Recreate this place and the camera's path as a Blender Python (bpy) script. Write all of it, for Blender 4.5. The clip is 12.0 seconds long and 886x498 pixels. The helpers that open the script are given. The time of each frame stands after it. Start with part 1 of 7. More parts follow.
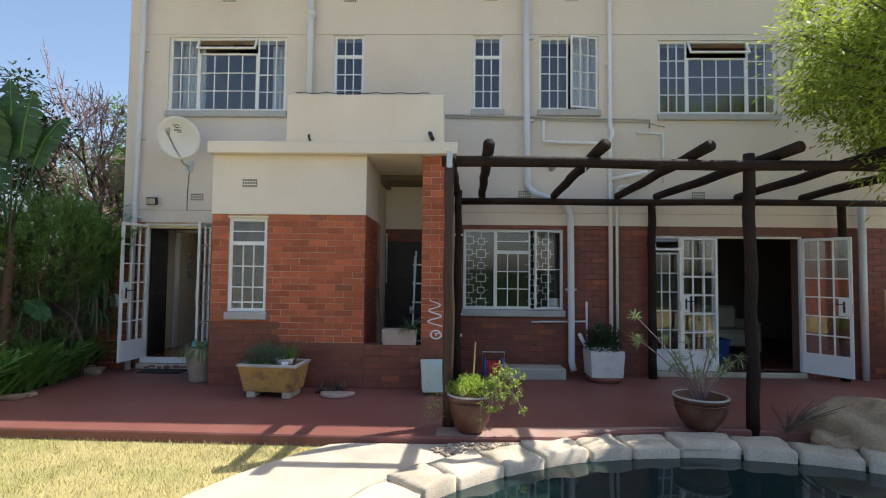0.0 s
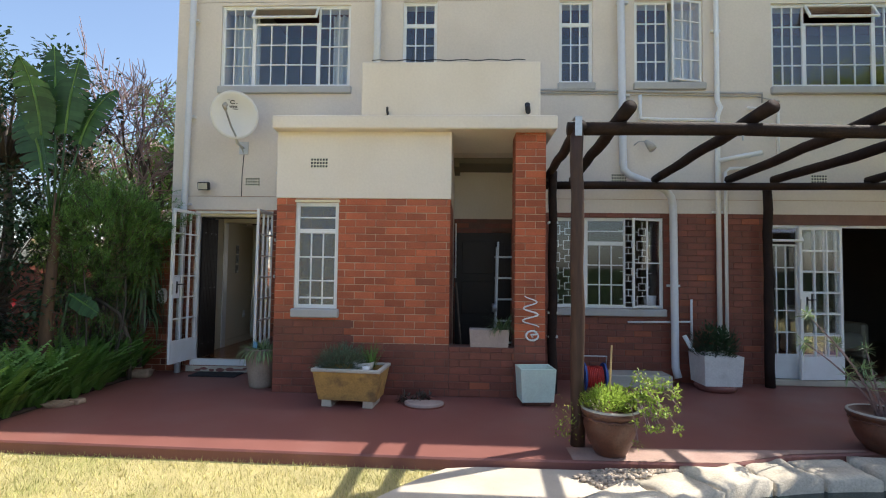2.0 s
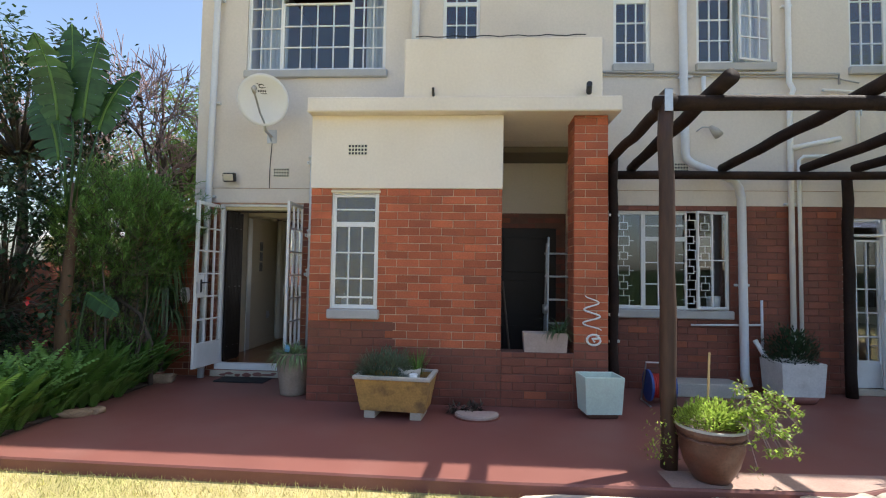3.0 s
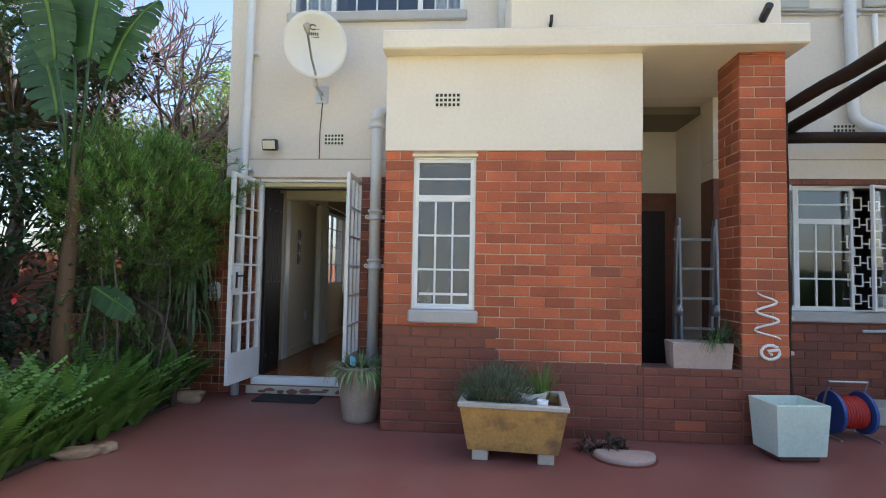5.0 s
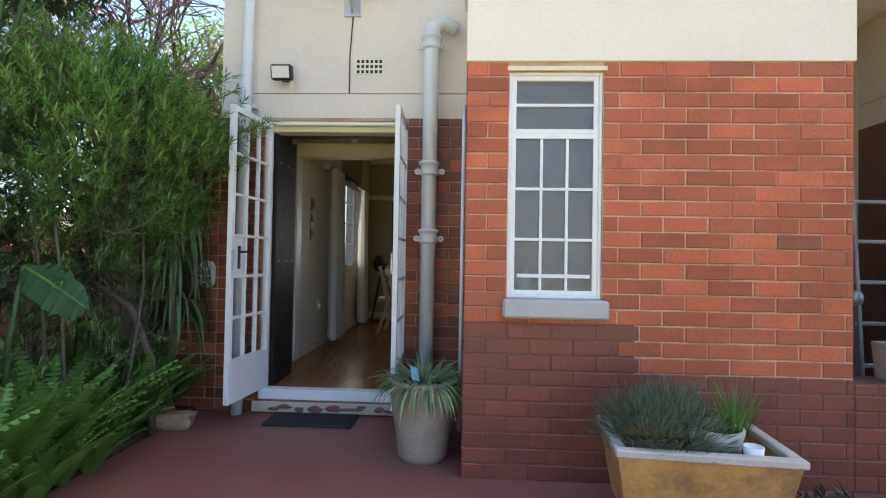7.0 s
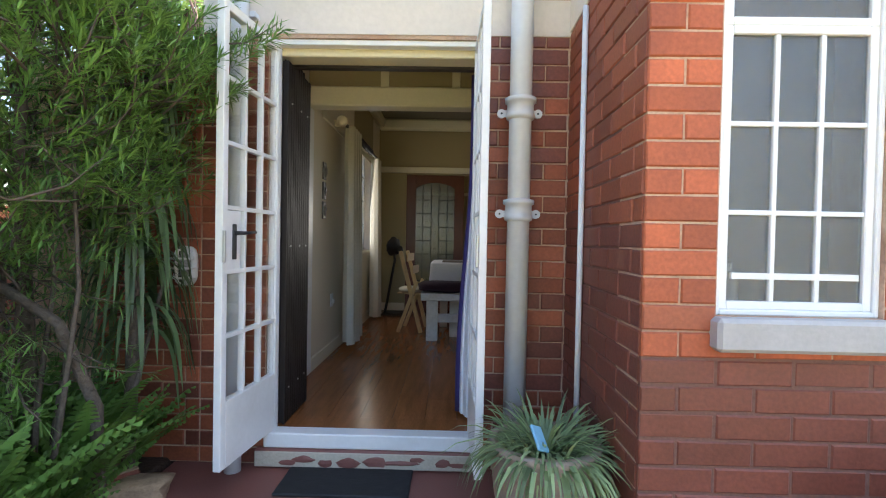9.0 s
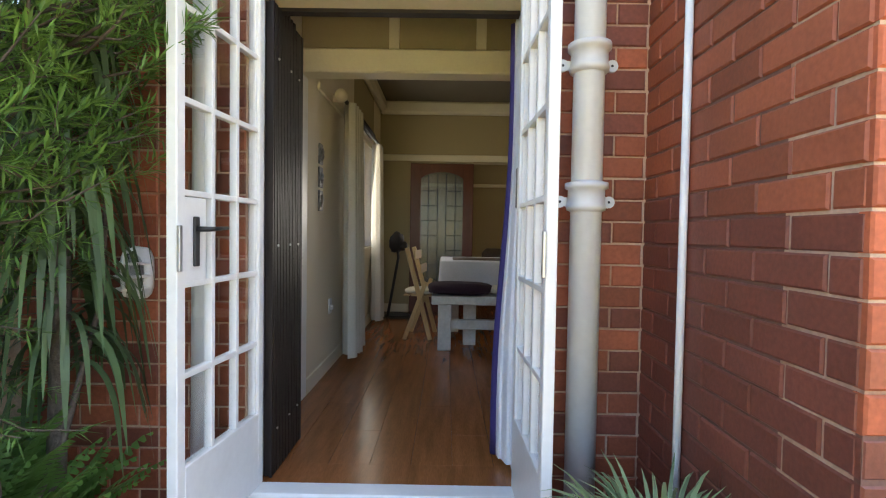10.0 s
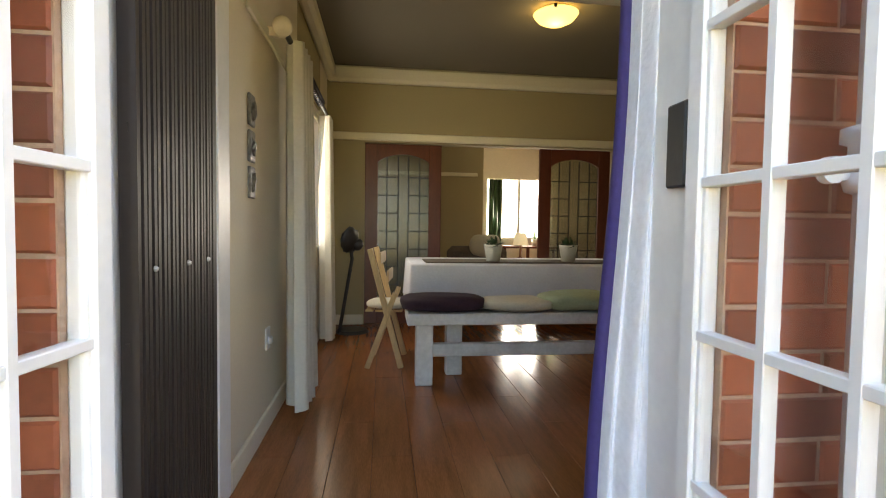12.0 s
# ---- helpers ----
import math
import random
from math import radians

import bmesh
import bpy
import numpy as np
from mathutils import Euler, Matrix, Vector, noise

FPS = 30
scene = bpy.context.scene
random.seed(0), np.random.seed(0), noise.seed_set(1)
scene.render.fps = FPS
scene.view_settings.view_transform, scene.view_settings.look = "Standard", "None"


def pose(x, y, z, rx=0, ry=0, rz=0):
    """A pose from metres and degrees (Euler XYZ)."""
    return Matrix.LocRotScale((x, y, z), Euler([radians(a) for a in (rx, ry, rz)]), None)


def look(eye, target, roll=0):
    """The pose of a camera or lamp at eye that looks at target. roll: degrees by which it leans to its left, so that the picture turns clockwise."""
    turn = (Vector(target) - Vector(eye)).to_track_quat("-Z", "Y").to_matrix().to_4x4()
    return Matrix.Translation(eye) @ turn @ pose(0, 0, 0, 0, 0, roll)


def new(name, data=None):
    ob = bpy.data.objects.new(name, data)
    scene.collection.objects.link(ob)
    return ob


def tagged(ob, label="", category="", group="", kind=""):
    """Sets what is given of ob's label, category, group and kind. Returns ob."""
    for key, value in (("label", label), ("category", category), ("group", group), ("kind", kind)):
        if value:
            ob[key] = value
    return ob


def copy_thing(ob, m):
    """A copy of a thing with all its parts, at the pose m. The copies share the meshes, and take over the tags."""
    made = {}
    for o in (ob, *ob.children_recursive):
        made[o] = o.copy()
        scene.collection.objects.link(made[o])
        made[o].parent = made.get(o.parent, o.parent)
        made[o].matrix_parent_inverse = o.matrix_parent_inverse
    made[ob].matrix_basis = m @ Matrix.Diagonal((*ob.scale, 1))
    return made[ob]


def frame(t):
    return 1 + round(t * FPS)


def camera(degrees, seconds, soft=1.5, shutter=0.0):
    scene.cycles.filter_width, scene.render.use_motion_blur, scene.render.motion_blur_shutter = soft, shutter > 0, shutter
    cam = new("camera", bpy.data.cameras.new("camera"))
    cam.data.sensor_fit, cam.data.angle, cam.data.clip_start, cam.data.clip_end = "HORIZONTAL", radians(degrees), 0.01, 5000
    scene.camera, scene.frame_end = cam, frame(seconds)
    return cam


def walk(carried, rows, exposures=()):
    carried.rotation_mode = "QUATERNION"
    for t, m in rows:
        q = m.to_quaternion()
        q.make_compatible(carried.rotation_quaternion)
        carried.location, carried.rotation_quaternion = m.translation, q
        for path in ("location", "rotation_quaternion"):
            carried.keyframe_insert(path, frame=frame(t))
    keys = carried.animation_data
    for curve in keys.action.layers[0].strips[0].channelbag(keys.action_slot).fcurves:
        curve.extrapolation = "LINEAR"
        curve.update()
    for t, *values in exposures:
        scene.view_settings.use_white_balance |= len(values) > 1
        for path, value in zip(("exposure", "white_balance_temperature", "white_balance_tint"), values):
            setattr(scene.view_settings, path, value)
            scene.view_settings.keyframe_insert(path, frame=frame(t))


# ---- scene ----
cam = camera(83.4, 12.0, soft=1.1)
PATH = [
    (0, (-0.157, 0.039, 1.566), (-0.197, 2.037, 1.653), 0.6),
    (0.5, (-0.371, 0.172, 1.545), (-0.417, 2.17, 1.626), 0.7),
    (1, (-0.627, 0.385, 1.505), (-0.696, 2.382, 1.593), 0.7),
    (1.5, (-0.888, 0.594, 1.476), (-0.974, 2.59, 1.564), 0.7),
    (2, (-1.157, 0.841, 1.448), (-1.245, 2.837, 1.538), 0.8),
    (2.5, (-1.386, 1.087, 1.424), (-1.487, 3.083, 1.516), 0.8),
    (3, (-1.63, 1.355, 1.399), (-1.753, 3.349, 1.493), 0.9),
    (5, (-2.632, 2.607, 1.294), (-2.775, 4.6, 1.388), 1.0),
    (5.5, (-2.837, 2.943, 1.259), (-2.97, 4.937, 1.345), 1.0),
    (6, (-3.043, 3.293, 1.219), (-3.161, 5.288, 1.297), 1.0),
    (6.5, (-3.224, 3.605, 1.205), (-3.325, 5.602, 1.262), 1.0),
    (7, (-3.407, 3.917, 1.201), (-3.498, 5.915, 1.24), 1.0),
    (9, (-4.014, 5.105, 1.211), (-4.047, 7.104, 1.175), 1.1),
    (9.5, (-4.104, 5.424, 1.221), (-4.136, 7.423, 1.166), 1.0),
    (10, (-4.194, 5.751, 1.222), (-4.207, 7.75, 1.161), 0.9),
    (10.5, (-4.273, 6.037, 1.215), (-4.222, 8.035, 1.139), 0.9),
    (11, (-4.341, 6.337, 1.231), (-4.241, 8.333, 1.151), 1.0),
    (11.5, (-4.418, 6.603, 1.243), (-4.272, 8.596, 1.16), 0.9),
    (12, (-4.489, 6.887, 1.247), (-4.248, 8.871, 1.161), 0.8),
]
walk(cam, [(t, look(eye, target, roll)) for t, eye, target, roll in PATH],
     [(0, 0.55, 6300, 10), (1.5, 0.65, 6250, 10), (3, 0.85, 6250, 10), (5, 1.25, 6150, 10), (6, 1.45, 6150, 10), (7, 1.62, 6200, 10), (9, 2.2, 6500, 10), (10, 2.62, 6850, 10), (11, 3.0, 7250, 10), (12, 3.35, 7400, 10)])

# ---- world, sun and lamps ----
SUN = Vector((1.8, 0.93, 2.78)).normalized()
world = bpy.data.worlds.new("world")
scene.world = world
world.use_nodes = True
wn = world.node_tree
sky = wn.nodes.new("ShaderNodeTexSky")
sky.sky_type = "NISHITA"
sky.sun_disc = False
sky.sun_elevation = math.asin(SUN.z)
sky.sun_rotation = math.atan2(SUN.x, SUN.y)
sky.air_density, sky.dust_density, sky.ozone_density = 1.0, 2.4, 1.0
wn.links.new(sky.outputs[0], wn.nodes["Background"].inputs[0])
wn.nodes["Background"].inputs[1].default_value = 0.15
sun = new("sun", bpy.data.lights.new("sun", "SUN"))
sun.data.energy, sun.data.angle, sun.data.color = 5.0, radians(0.53), (1.0, 0.94, 0.84)
sun.matrix_world = look((6, 3, 12), Vector((6, 3, 12)) - SUN)


def area(name, at, target, w, h, power, colour):
    """A lamp that stands in for the daylight in a window's opening."""
    ob = new(name, bpy.data.lights.new(name, "AREA"))
    ob.data.shape, ob.data.size, ob.data.size_y, ob.data.energy, ob.data.color = "RECTANGLE", w, h, power, colour
    ob.matrix_world = look(at, target)
    return ob


area("daylight_dining_window", (-5.06, 11.2, 1.7), (-3.0, 11.2, 1.5), 1.0, 1.2, 1.7, (1.0, 0.95, 0.86))
area("daylight_lounge_window", (-1.8, 16.35, 1.65), (-2.5, 12.0, 1.0), 1.2, 1.2, 8, (1.0, 0.97, 0.92))
bulb = new("bulb", bpy.data.lights.new("bulb", "POINT"))
bulb.data.energy, bulb.data.color, bulb.data.shadow_soft_size = 0.5, (1.0, 0.78, 0.36), 0.1
bulb.location = (-3.16, 10.72, 2.80)

# ---- materials ----


def material(name, colour, rough=0.6, metal=0.0, var=0.15, scale=6.0, fine=60.0, bump=0.15, depth=0.004, rand=0.0, stain=None, stain_scale=1.5,
             stain_amount=0.5, spec=0.5, stretch=(1, 1, 1), sheen_rough=0.12, translucent=0.0, island=0.0):
    """A paint or stone or wood with coarse and fine variation in world space, an optional second colour in stains, and a fine relief."""
    m = bpy.data.materials.new(name)
    m.use_nodes = True
    t = m.node_tree
    n, link = t.nodes, t.links.new
    bsdf = n["Principled BSDF"]
    geo = n.new("ShaderNodeNewGeometry")
    mp = n.new("ShaderNodeMapping")
    mp.inputs["Scale"].default_value = stretch
    link(geo.outputs["Position"], mp.inputs[0])
    base = n.new("ShaderNodeRGB")
    base.outputs[0].default_value = (*colour, 1)
    out = base.outputs[0]

    def noise_at(s, detail=4.0):
        q = n.new("ShaderNodeTexNoise")
        q.inputs["Scale"].default_value, q.inputs["Detail"].default_value = s, detail
        link(mp.outputs[0], q.inputs["Vector"])
        return q.outputs["Fac"]

    coarse, small = noise_at(scale), noise_at(fine, 2.0)
    if stain:
        ramp = n.new("ShaderNodeMapRange")
        ramp.inputs["From Min"].default_value, ramp.inputs["From Max"].default_value = 0.48, 0.72
        ramp.inputs["To Max"].default_value = stain_amount
        link(noise_at(stain_scale, 6.0), ramp.inputs["Value"])
        mix = n.new("ShaderNodeMixRGB")
        mix.inputs[2].default_value = (*stain, 1)
        link(ramp.outputs[0], mix.inputs[0])
        link(out, mix.inputs[1])
        out = mix.outputs[0]
    add = n.new("ShaderNodeMath")
    add.operation = "ADD"
    link(coarse, add.inputs[0])
    link(small, add.inputs[1])
    vr = n.new("ShaderNodeMapRange")
    vr.inputs["From Min"].default_value, vr.inputs["From Max"].default_value = 0.6, 1.4
    vr.inputs["To Min"].default_value, vr.inputs["To Max"].default_value = 1 - var, 1 + var
    link(add.outputs[0], vr.inputs["Value"])
    value = vr.outputs[0]
    for amount, source, socket in ((rand, "ShaderNodeObjectInfo", "Random"), (island, "ShaderNodeNewGeometry", "Random Per Island")):
        if amount:
            info = n.new(source)
            r = n.new("ShaderNodeMapRange")
            r.inputs["To Min"].default_value, r.inputs["To Max"].default_value = 1 - amount, 1 + amount
            link(info.outputs[socket], r.inputs["Value"])
            mul = n.new("ShaderNodeMath")
            mul.operation = "MULTIPLY"
            link(value, mul.inputs[0])
            link(r.outputs[0], mul.inputs[1])
            value = mul.outputs[0]
    hsv = n.new("ShaderNodeHueSaturation")
    link(value, hsv.inputs["Value"])
    link(out, hsv.inputs["Color"])
    link(hsv.outputs[0], bsdf.inputs["Base Color"])
    rr = n.new("ShaderNodeMapRange")
    rr.inputs["To Min"].default_value, rr.inputs["To Max"].default_value = max(rough - sheen_rough, 0.03), min(rough + sheen_rough, 1)
    link(coarse, rr.inputs["Value"])
    link(rr.outputs[0], bsdf.inputs["Roughness"])
    bsdf.inputs["Metallic"].default_value = metal
    bsdf.inputs["Specular IOR Level"].default_value = spec
    if bump:
        b = n.new("ShaderNodeBump")
        b.inputs["Strength"].default_value, b.inputs["Distance"].default_value = bump, depth
        link(add.outputs[0], b.inputs["Height"])
        link(b.outputs[0], bsdf.inputs["Normal"])
    if translucent:
        tr = n.new("ShaderNodeBsdfTranslucent")
        link(hsv.outputs[0], tr.inputs[0])
        ms = n.new("ShaderNodeMixShader")
        ms.inputs[0].default_value = translucent
        link(bsdf.outputs[0], ms.inputs[1])
        link(tr.outputs[0], ms.inputs[2])
        link(ms.outputs[0], n["Material Output"].inputs[0])
    return m


def glass(name, tint=(1, 1, 1), rough=0.02, frosted=0.0):
    m = bpy.data.materials.new(name)
    m.use_nodes = True
    t = m.node_tree
    n, link = t.nodes, t.links.new
    n.remove(n["Principled BSDF"])
    tr, gl, fr, mx = n.new("ShaderNodeBsdfTransparent"), n.new("ShaderNodeBsdfGlossy"), n.new("ShaderNodeLayerWeight"), n.new("ShaderNodeMixShader")
    tr.inputs[0].default_value = (*tint, 1)
    gl.inputs["Roughness"].default_value = rough
    pw, ma = n.new("ShaderNodeMath"), n.new("ShaderNodeMath")
    pw.operation, pw.inputs[1].default_value = "POWER", 4.0
    ma.operation, ma.inputs[1].default_value, ma.inputs[2].default_value = "MULTIPLY_ADD", 0.6, 0.13 if frosted else 0.08
    fr.inputs["Blend"].default_value = 0.5
    link(fr.outputs["Facing"], pw.inputs[0])
    link(pw.outputs[0], ma.inputs[0])
    nz, bp = n.new("ShaderNodeTexNoise"), n.new("ShaderNodeBump")
    nz.inputs["Scale"].default_value = 90.0 if frosted else 3.0
    bp.inputs["Strength"].default_value, bp.inputs["Distance"].default_value = (0.6, 0.004) if frosted else (0.08, 0.004)
    link(nz.outputs["Fac"], bp.inputs["Height"])
    link(bp.outputs[0], gl.inputs["Normal"])
    link(ma.outputs[0], mx.inputs[0])
    first = tr.outputs[0]
    if frosted:
        df, m2 = n.new("ShaderNodeBsdfDiffuse"), n.new("ShaderNodeMixShader")
        df.inputs[0].default_value = (0.038, 0.043, 0.041, 1)
        m2.inputs[0].default_value = frosted
        link(tr.outputs[0], m2.inputs[1])
        link(df.outputs[0], m2.inputs[2])
        first = m2.outputs[0]
    link(first, mx.inputs[1])
    link(gl.outputs[0], mx.inputs[2])
    link(mx.outputs[0], n["Material Output"].inputs[0])
    return m


def glow(name, colour, strength):
    m = bpy.data.materials.new(name)
    m.use_nodes = True
    b = m.node_tree.nodes["Principled BSDF"]
    b.inputs["Base Color"].default_value = (*colour, 1)
    b.inputs["Emission Color"].default_value = (*colour, 1)
    b.inputs["Emission Strength"].default_value = strength
    return m


PLASTER = material("cream_plaster", (0.70, 0.63, 0.55), 0.85, var=0.06, scale=0.8, fine=35, bump=0.25, depth=0.006, stain=(0.52, 0.45, 0.37), stain_scale=0.7, stain_amount=0.35)
PLASTER_WARM = material("warm_cream_plaster", (0.78, 0.71, 0.61), 0.85, var=0.05, scale=0.9, fine=35, bump=0.25, depth=0.006, stain=(0.60, 0.50, 0.36), stain_scale=0.8, stain_amount=0.3)
MORTAR = material("mortar", (0.52, 0.36, 0.25), 0.95, var=0.25, scale=9, fine=80, bump=0.4, stain=(0.27, 0.10, 0.055), stain_scale=2.6, stain_amount=0.9)
# stained joints low on the block; elsewhere shade put into the joint colour
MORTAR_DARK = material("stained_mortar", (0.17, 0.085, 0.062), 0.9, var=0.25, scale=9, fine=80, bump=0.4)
BRICK = material("orange_red_brick", (0.43, 0.110, 0.045), 0.7, var=0.24, scale=5, fine=70, bump=0.35, depth=0.003, rand=0.25, stain=(0.31, 0.075, 0.034), stain_scale=1.6, stain_amount=0.6)
# also carries the shade on walls under the pergola and porch
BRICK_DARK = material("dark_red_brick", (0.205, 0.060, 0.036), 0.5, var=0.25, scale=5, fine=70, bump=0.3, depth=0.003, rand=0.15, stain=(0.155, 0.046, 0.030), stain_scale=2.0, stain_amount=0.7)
# darker copy of the orange brick; on side faces it carries their shade
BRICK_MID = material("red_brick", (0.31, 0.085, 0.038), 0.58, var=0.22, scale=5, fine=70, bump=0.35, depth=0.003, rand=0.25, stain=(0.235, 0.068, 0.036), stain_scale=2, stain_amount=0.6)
WHITE = material("white_gloss_paint", (0.80, 0.80, 0.78), 0.35, var=0.04, scale=3, fine=40, bump=0.08, depth=0.002, stain=(0.62, 0.60, 0.55), stain_scale=4, stain_amount=0.3)
PIPE = material("grey_white_pipe_paint", (0.66, 0.67, 0.68), 0.4, var=0.06, scale=3, fine=30, bump=0.1, depth=0.002, stain=(0.5, 0.5, 0.48), stain_scale=3, stain_amount=0.35)
CREAM_FRAME = material("cream_door_frame_paint", (0.72, 0.65, 0.44), 0.45, var=0.06, bump=0.1)
SILL = material("grey_sill_paint", (0.44, 0.43, 0.41), 0.6, var=0.1, bump=0.2, stain=(0.35, 0.34, 0.33), stain_scale=5)
PAVING = material("red_oxide_screed", (0.220, 0.085, 0.067), 0.5, var=0.14, scale=2.2, fine=120, bump=0.25, depth=0.003, stain=(0.27, 0.145, 0.12), stain_scale=0.9, stain_amount=0.6, spec=0.4)
CONCRETE = material("pale_concrete", (0.52, 0.45, 0.35), 0.85, var=0.15, scale=3, fine=90, bump=0.4, depth=0.004, stain=(0.30, 0.26, 0.21), stain_scale=2.5)
STONE = material("pale_sandstone", (0.54, 0.47, 0.36), 0.85, var=0.25, scale=7, fine=60, bump=0.4, depth=0.008, stain=(0.34, 0.27, 0.19), stain_scale=3.5, stain_amount=0.7, rand=0.12)
POOL = material("pool_plaster", (0.03, 0.06, 0.055), 0.8, var=0.2)
EARTH = material("garden_soil", (0.07, 0.045, 0.03), 0.95, var=0.3, scale=8, fine=60, bump=0.8, depth=0.02)
LAWN = material("dry_lawn_thatch", (0.46, 0.39, 0.17), 0.95, var=0.25, scale=4, fine=90, bump=0.9, depth=0.02, stain=(0.30, 0.29, 0.09), stain_scale=1.6, stain_amount=0.7)
BLADE = material("grass_blade", (0.58, 0.52, 0.22), 0.7, var=0.2, scale=3, fine=40, bump=0, island=0.35, stain=(0.30, 0.33, 0.09), stain_scale=1.6, stain_amount=0.75, translucent=0.3)
POLE = material("dark_creosoted_pole", (0.022, 0.013, 0.010), 0.8, spec=0.25, var=0.35, scale=8, fine=50, bump=0.6, depth=0.006, stretch=(1, 1, 1), stain=(0.06, 0.032, 0.02), stain_scale=3)
POST = material("weathered_brown_pole", (0.060, 0.028, 0.015), 0.65, var=0.35, scale=7, fine=40, bump=0.6, depth=0.006, stretch=(1, 1, 0.15), stain=(0.045, 0.022, 0.014), stain_scale=9, stain_amount=0.8)
STEEL = material("galvanised_steel", (0.55, 0.55, 0.54), 0.4, metal=0.9, var=0.1)
ALUMINIUM = material("scuffed_aluminium", (0.42, 0.45, 0.48), 0.45, metal=0.7, var=0.15, stain=(0.28, 0.3, 0.32), stain_scale=12)
BLACK = material("black_metal", (0.018, 0.018, 0.020), 0.45, var=0.2, bump=0.1)
GATE = material("dark_brown_gate_steel", (0.022, 0.016, 0.014), 0.5, metal=0.2, var=0.2, bump=0.1)
DISHWHITE = material("white_dish_enamel", (0.74, 0.74, 0.74), 0.4, var=0.03, bump=0.0)
DARKPRINT = material("dark_print", (0.02, 0.02, 0.025), 0.6, var=0.05, bump=0)
GLASS = glass("window_glass")
GLASS_FROST = glass("obscure_glass", frosted=0.4, rough=0.05)
LEAD_GLASS = glass("leaded_glass", tint=(0.75, 0.75, 0.62), frosted=0.25, rough=0.1)
# dark paint: the unlit rooms' gloom is put into the wall colour
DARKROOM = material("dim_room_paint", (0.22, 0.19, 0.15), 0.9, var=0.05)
OLIVE = material("pale_olive_wall_paint", (0.37, 0.315, 0.18), 0.75, var=0.04, scale=1, bump=0.1)
OFFWHITE = material("off_white_wall_paint", (0.74, 0.67, 0.52), 0.7, var=0.04, scale=1, bump=0.1)
TRIM = material("cream_trim_paint", (0.74, 0.70, 0.54), 0.5, var=0.04)
# near-black, so that the ceilings' shade lies in the colour
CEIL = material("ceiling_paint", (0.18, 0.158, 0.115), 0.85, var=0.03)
PLANK = material("reddish_laminate_plank", (0.30, 0.108, 0.036), 0.22, var=0.25, scale=5, fine=45, bump=0.05, depth=0.001, stretch=(6, 0.6, 1), rand=0.09, sheen_rough=0.06, stain=(0.16, 0.052, 0.018), stain_scale=3, stain_amount=0.5)
REDWOOD = material("red_brown_varnished_wood", (0.11, 0.026, 0.012), 0.35, var=0.3, scale=4, fine=30, bump=0.15, stretch=(5, 5, 0.7))
PINE = material("pale_pine", (0.55, 0.37, 0.17), 0.5, var=0.2, scale=6, fine=40, bump=0.15, stretch=(4, 4, 0.7))
WHITEWOOD = material("whitewashed_wood", (0.66, 0.64, 0.60), 0.6, var=0.12, scale=5, fine=40, bump=0.2, stain=(0.45, 0.42, 0.37), stain_scale=6, stain_amount=0.4)
CLOTH = material("white_tablecloth", (0.70, 0.70, 0.72), 0.9, var=0.06, bump=0.3)
CURTAIN = material("cream_curtain_cotton", (0.72, 0.69, 0.60), 0.9, var=0.06, bump=0.3, translucent=0.25)
SHEER = material("white_sheer_curtain", (0.70, 0.76, 0.78), 0.9, var=0.05, bump=0.2, translucent=0.35)
PURPLE = material("purple_curtain_edging", (0.038, 0.026, 0.13), 0.8, var=0.15, bump=0.3)
PALEBLUE = material("pale_blue_curtain_lining", (0.76, 0.78, 0.82), 0.85, var=0.08, scale=8, bump=0.4)
PLUM = material("dark_plum_cushion", (0.030, 0.012, 0.022), 0.9, var=0.25, bump=0.5)
BEIGE = material("cream_cushion", (0.55, 0.50, 0.38), 0.9, var=0.12, bump=0.4)
GREENCUSH = material("pale_green_cushion", (0.33, 0.36, 0.22), 0.9, var=0.12, bump=0.4)
PEWTER = material("pewter_plaque", (0.20, 0.20, 0.19), 0.35, metal=0.7, var=0.4, scale=30, bump=0.6)
POTCREAM = material("cream_glazed_pot", (0.55, 0.53, 0.42), 0.4, var=0.08)
MINT = material("mint_painted_concrete", (0.58, 0.70, 0.60), 0.75, var=0.1, scale=5, fine=50, bump=0.35, stain=(0.60, 0.60, 0.54), stain_scale=4, stain_amount=0.7)
TROUGH = material("yellowed_asbestos_trough", (0.47, 0.275, 0.08), 0.85, var=0.25, scale=6, fine=50, bump=0.5, stain=(0.17, 0.10, 0.05), stain_scale=7, stain_amount=0.85)
RIM = material("grey_cement_rim", (0.45, 0.42, 0.36), 0.9, var=0.15, bump=0.4)
TERRACOTTA = material("brown_glazed_pot", (0.105, 0.040, 0.024), 0.45, var=0.3, scale=6, fine=50, bump=0.3, stain=(0.22, 0.15, 0.11), stain_scale=5, stain_amount=0.35)
URN = material("weathered_cement_urn", (0.33, 0.26, 0.20), 0.85, var=0.2, scale=7, fine=50, bump=0.5, stain=(0.40, 0.33, 0.26), stain_scale=5)
PLANTERBOX = material("pinkish_cement_planter", (0.42, 0.33, 0.28), 0.85, var=0.15, bump=0.4)
RUBBER = material("black_rubber_mat", (0.015, 0.016, 0.018), 0.7, var=0.3, scale=20, fine=150, bump=0.8, depth=0.004)
REDHOSE = material("red_hose", (0.45, 0.03, 0.02), 0.5, var=0.1)
SANDY = material("beige_field_stone", (0.34, 0.24, 0.15), 0.9, var=0.25, scale=8, fine=60, bump=0.6, depth=0.008, stain=(0.20, 0.13, 0.08), stain_scale=5, stain_amount=0.7)
BOULDER = material("ochre_sandstone", (0.44, 0.32, 0.20), 0.9, var=0.25, scale=4, fine=50, bump=0.8, depth=0.02, stain=(0.20, 0.14, 0.09), stain_scale=2.2, stain_amount=0.8)
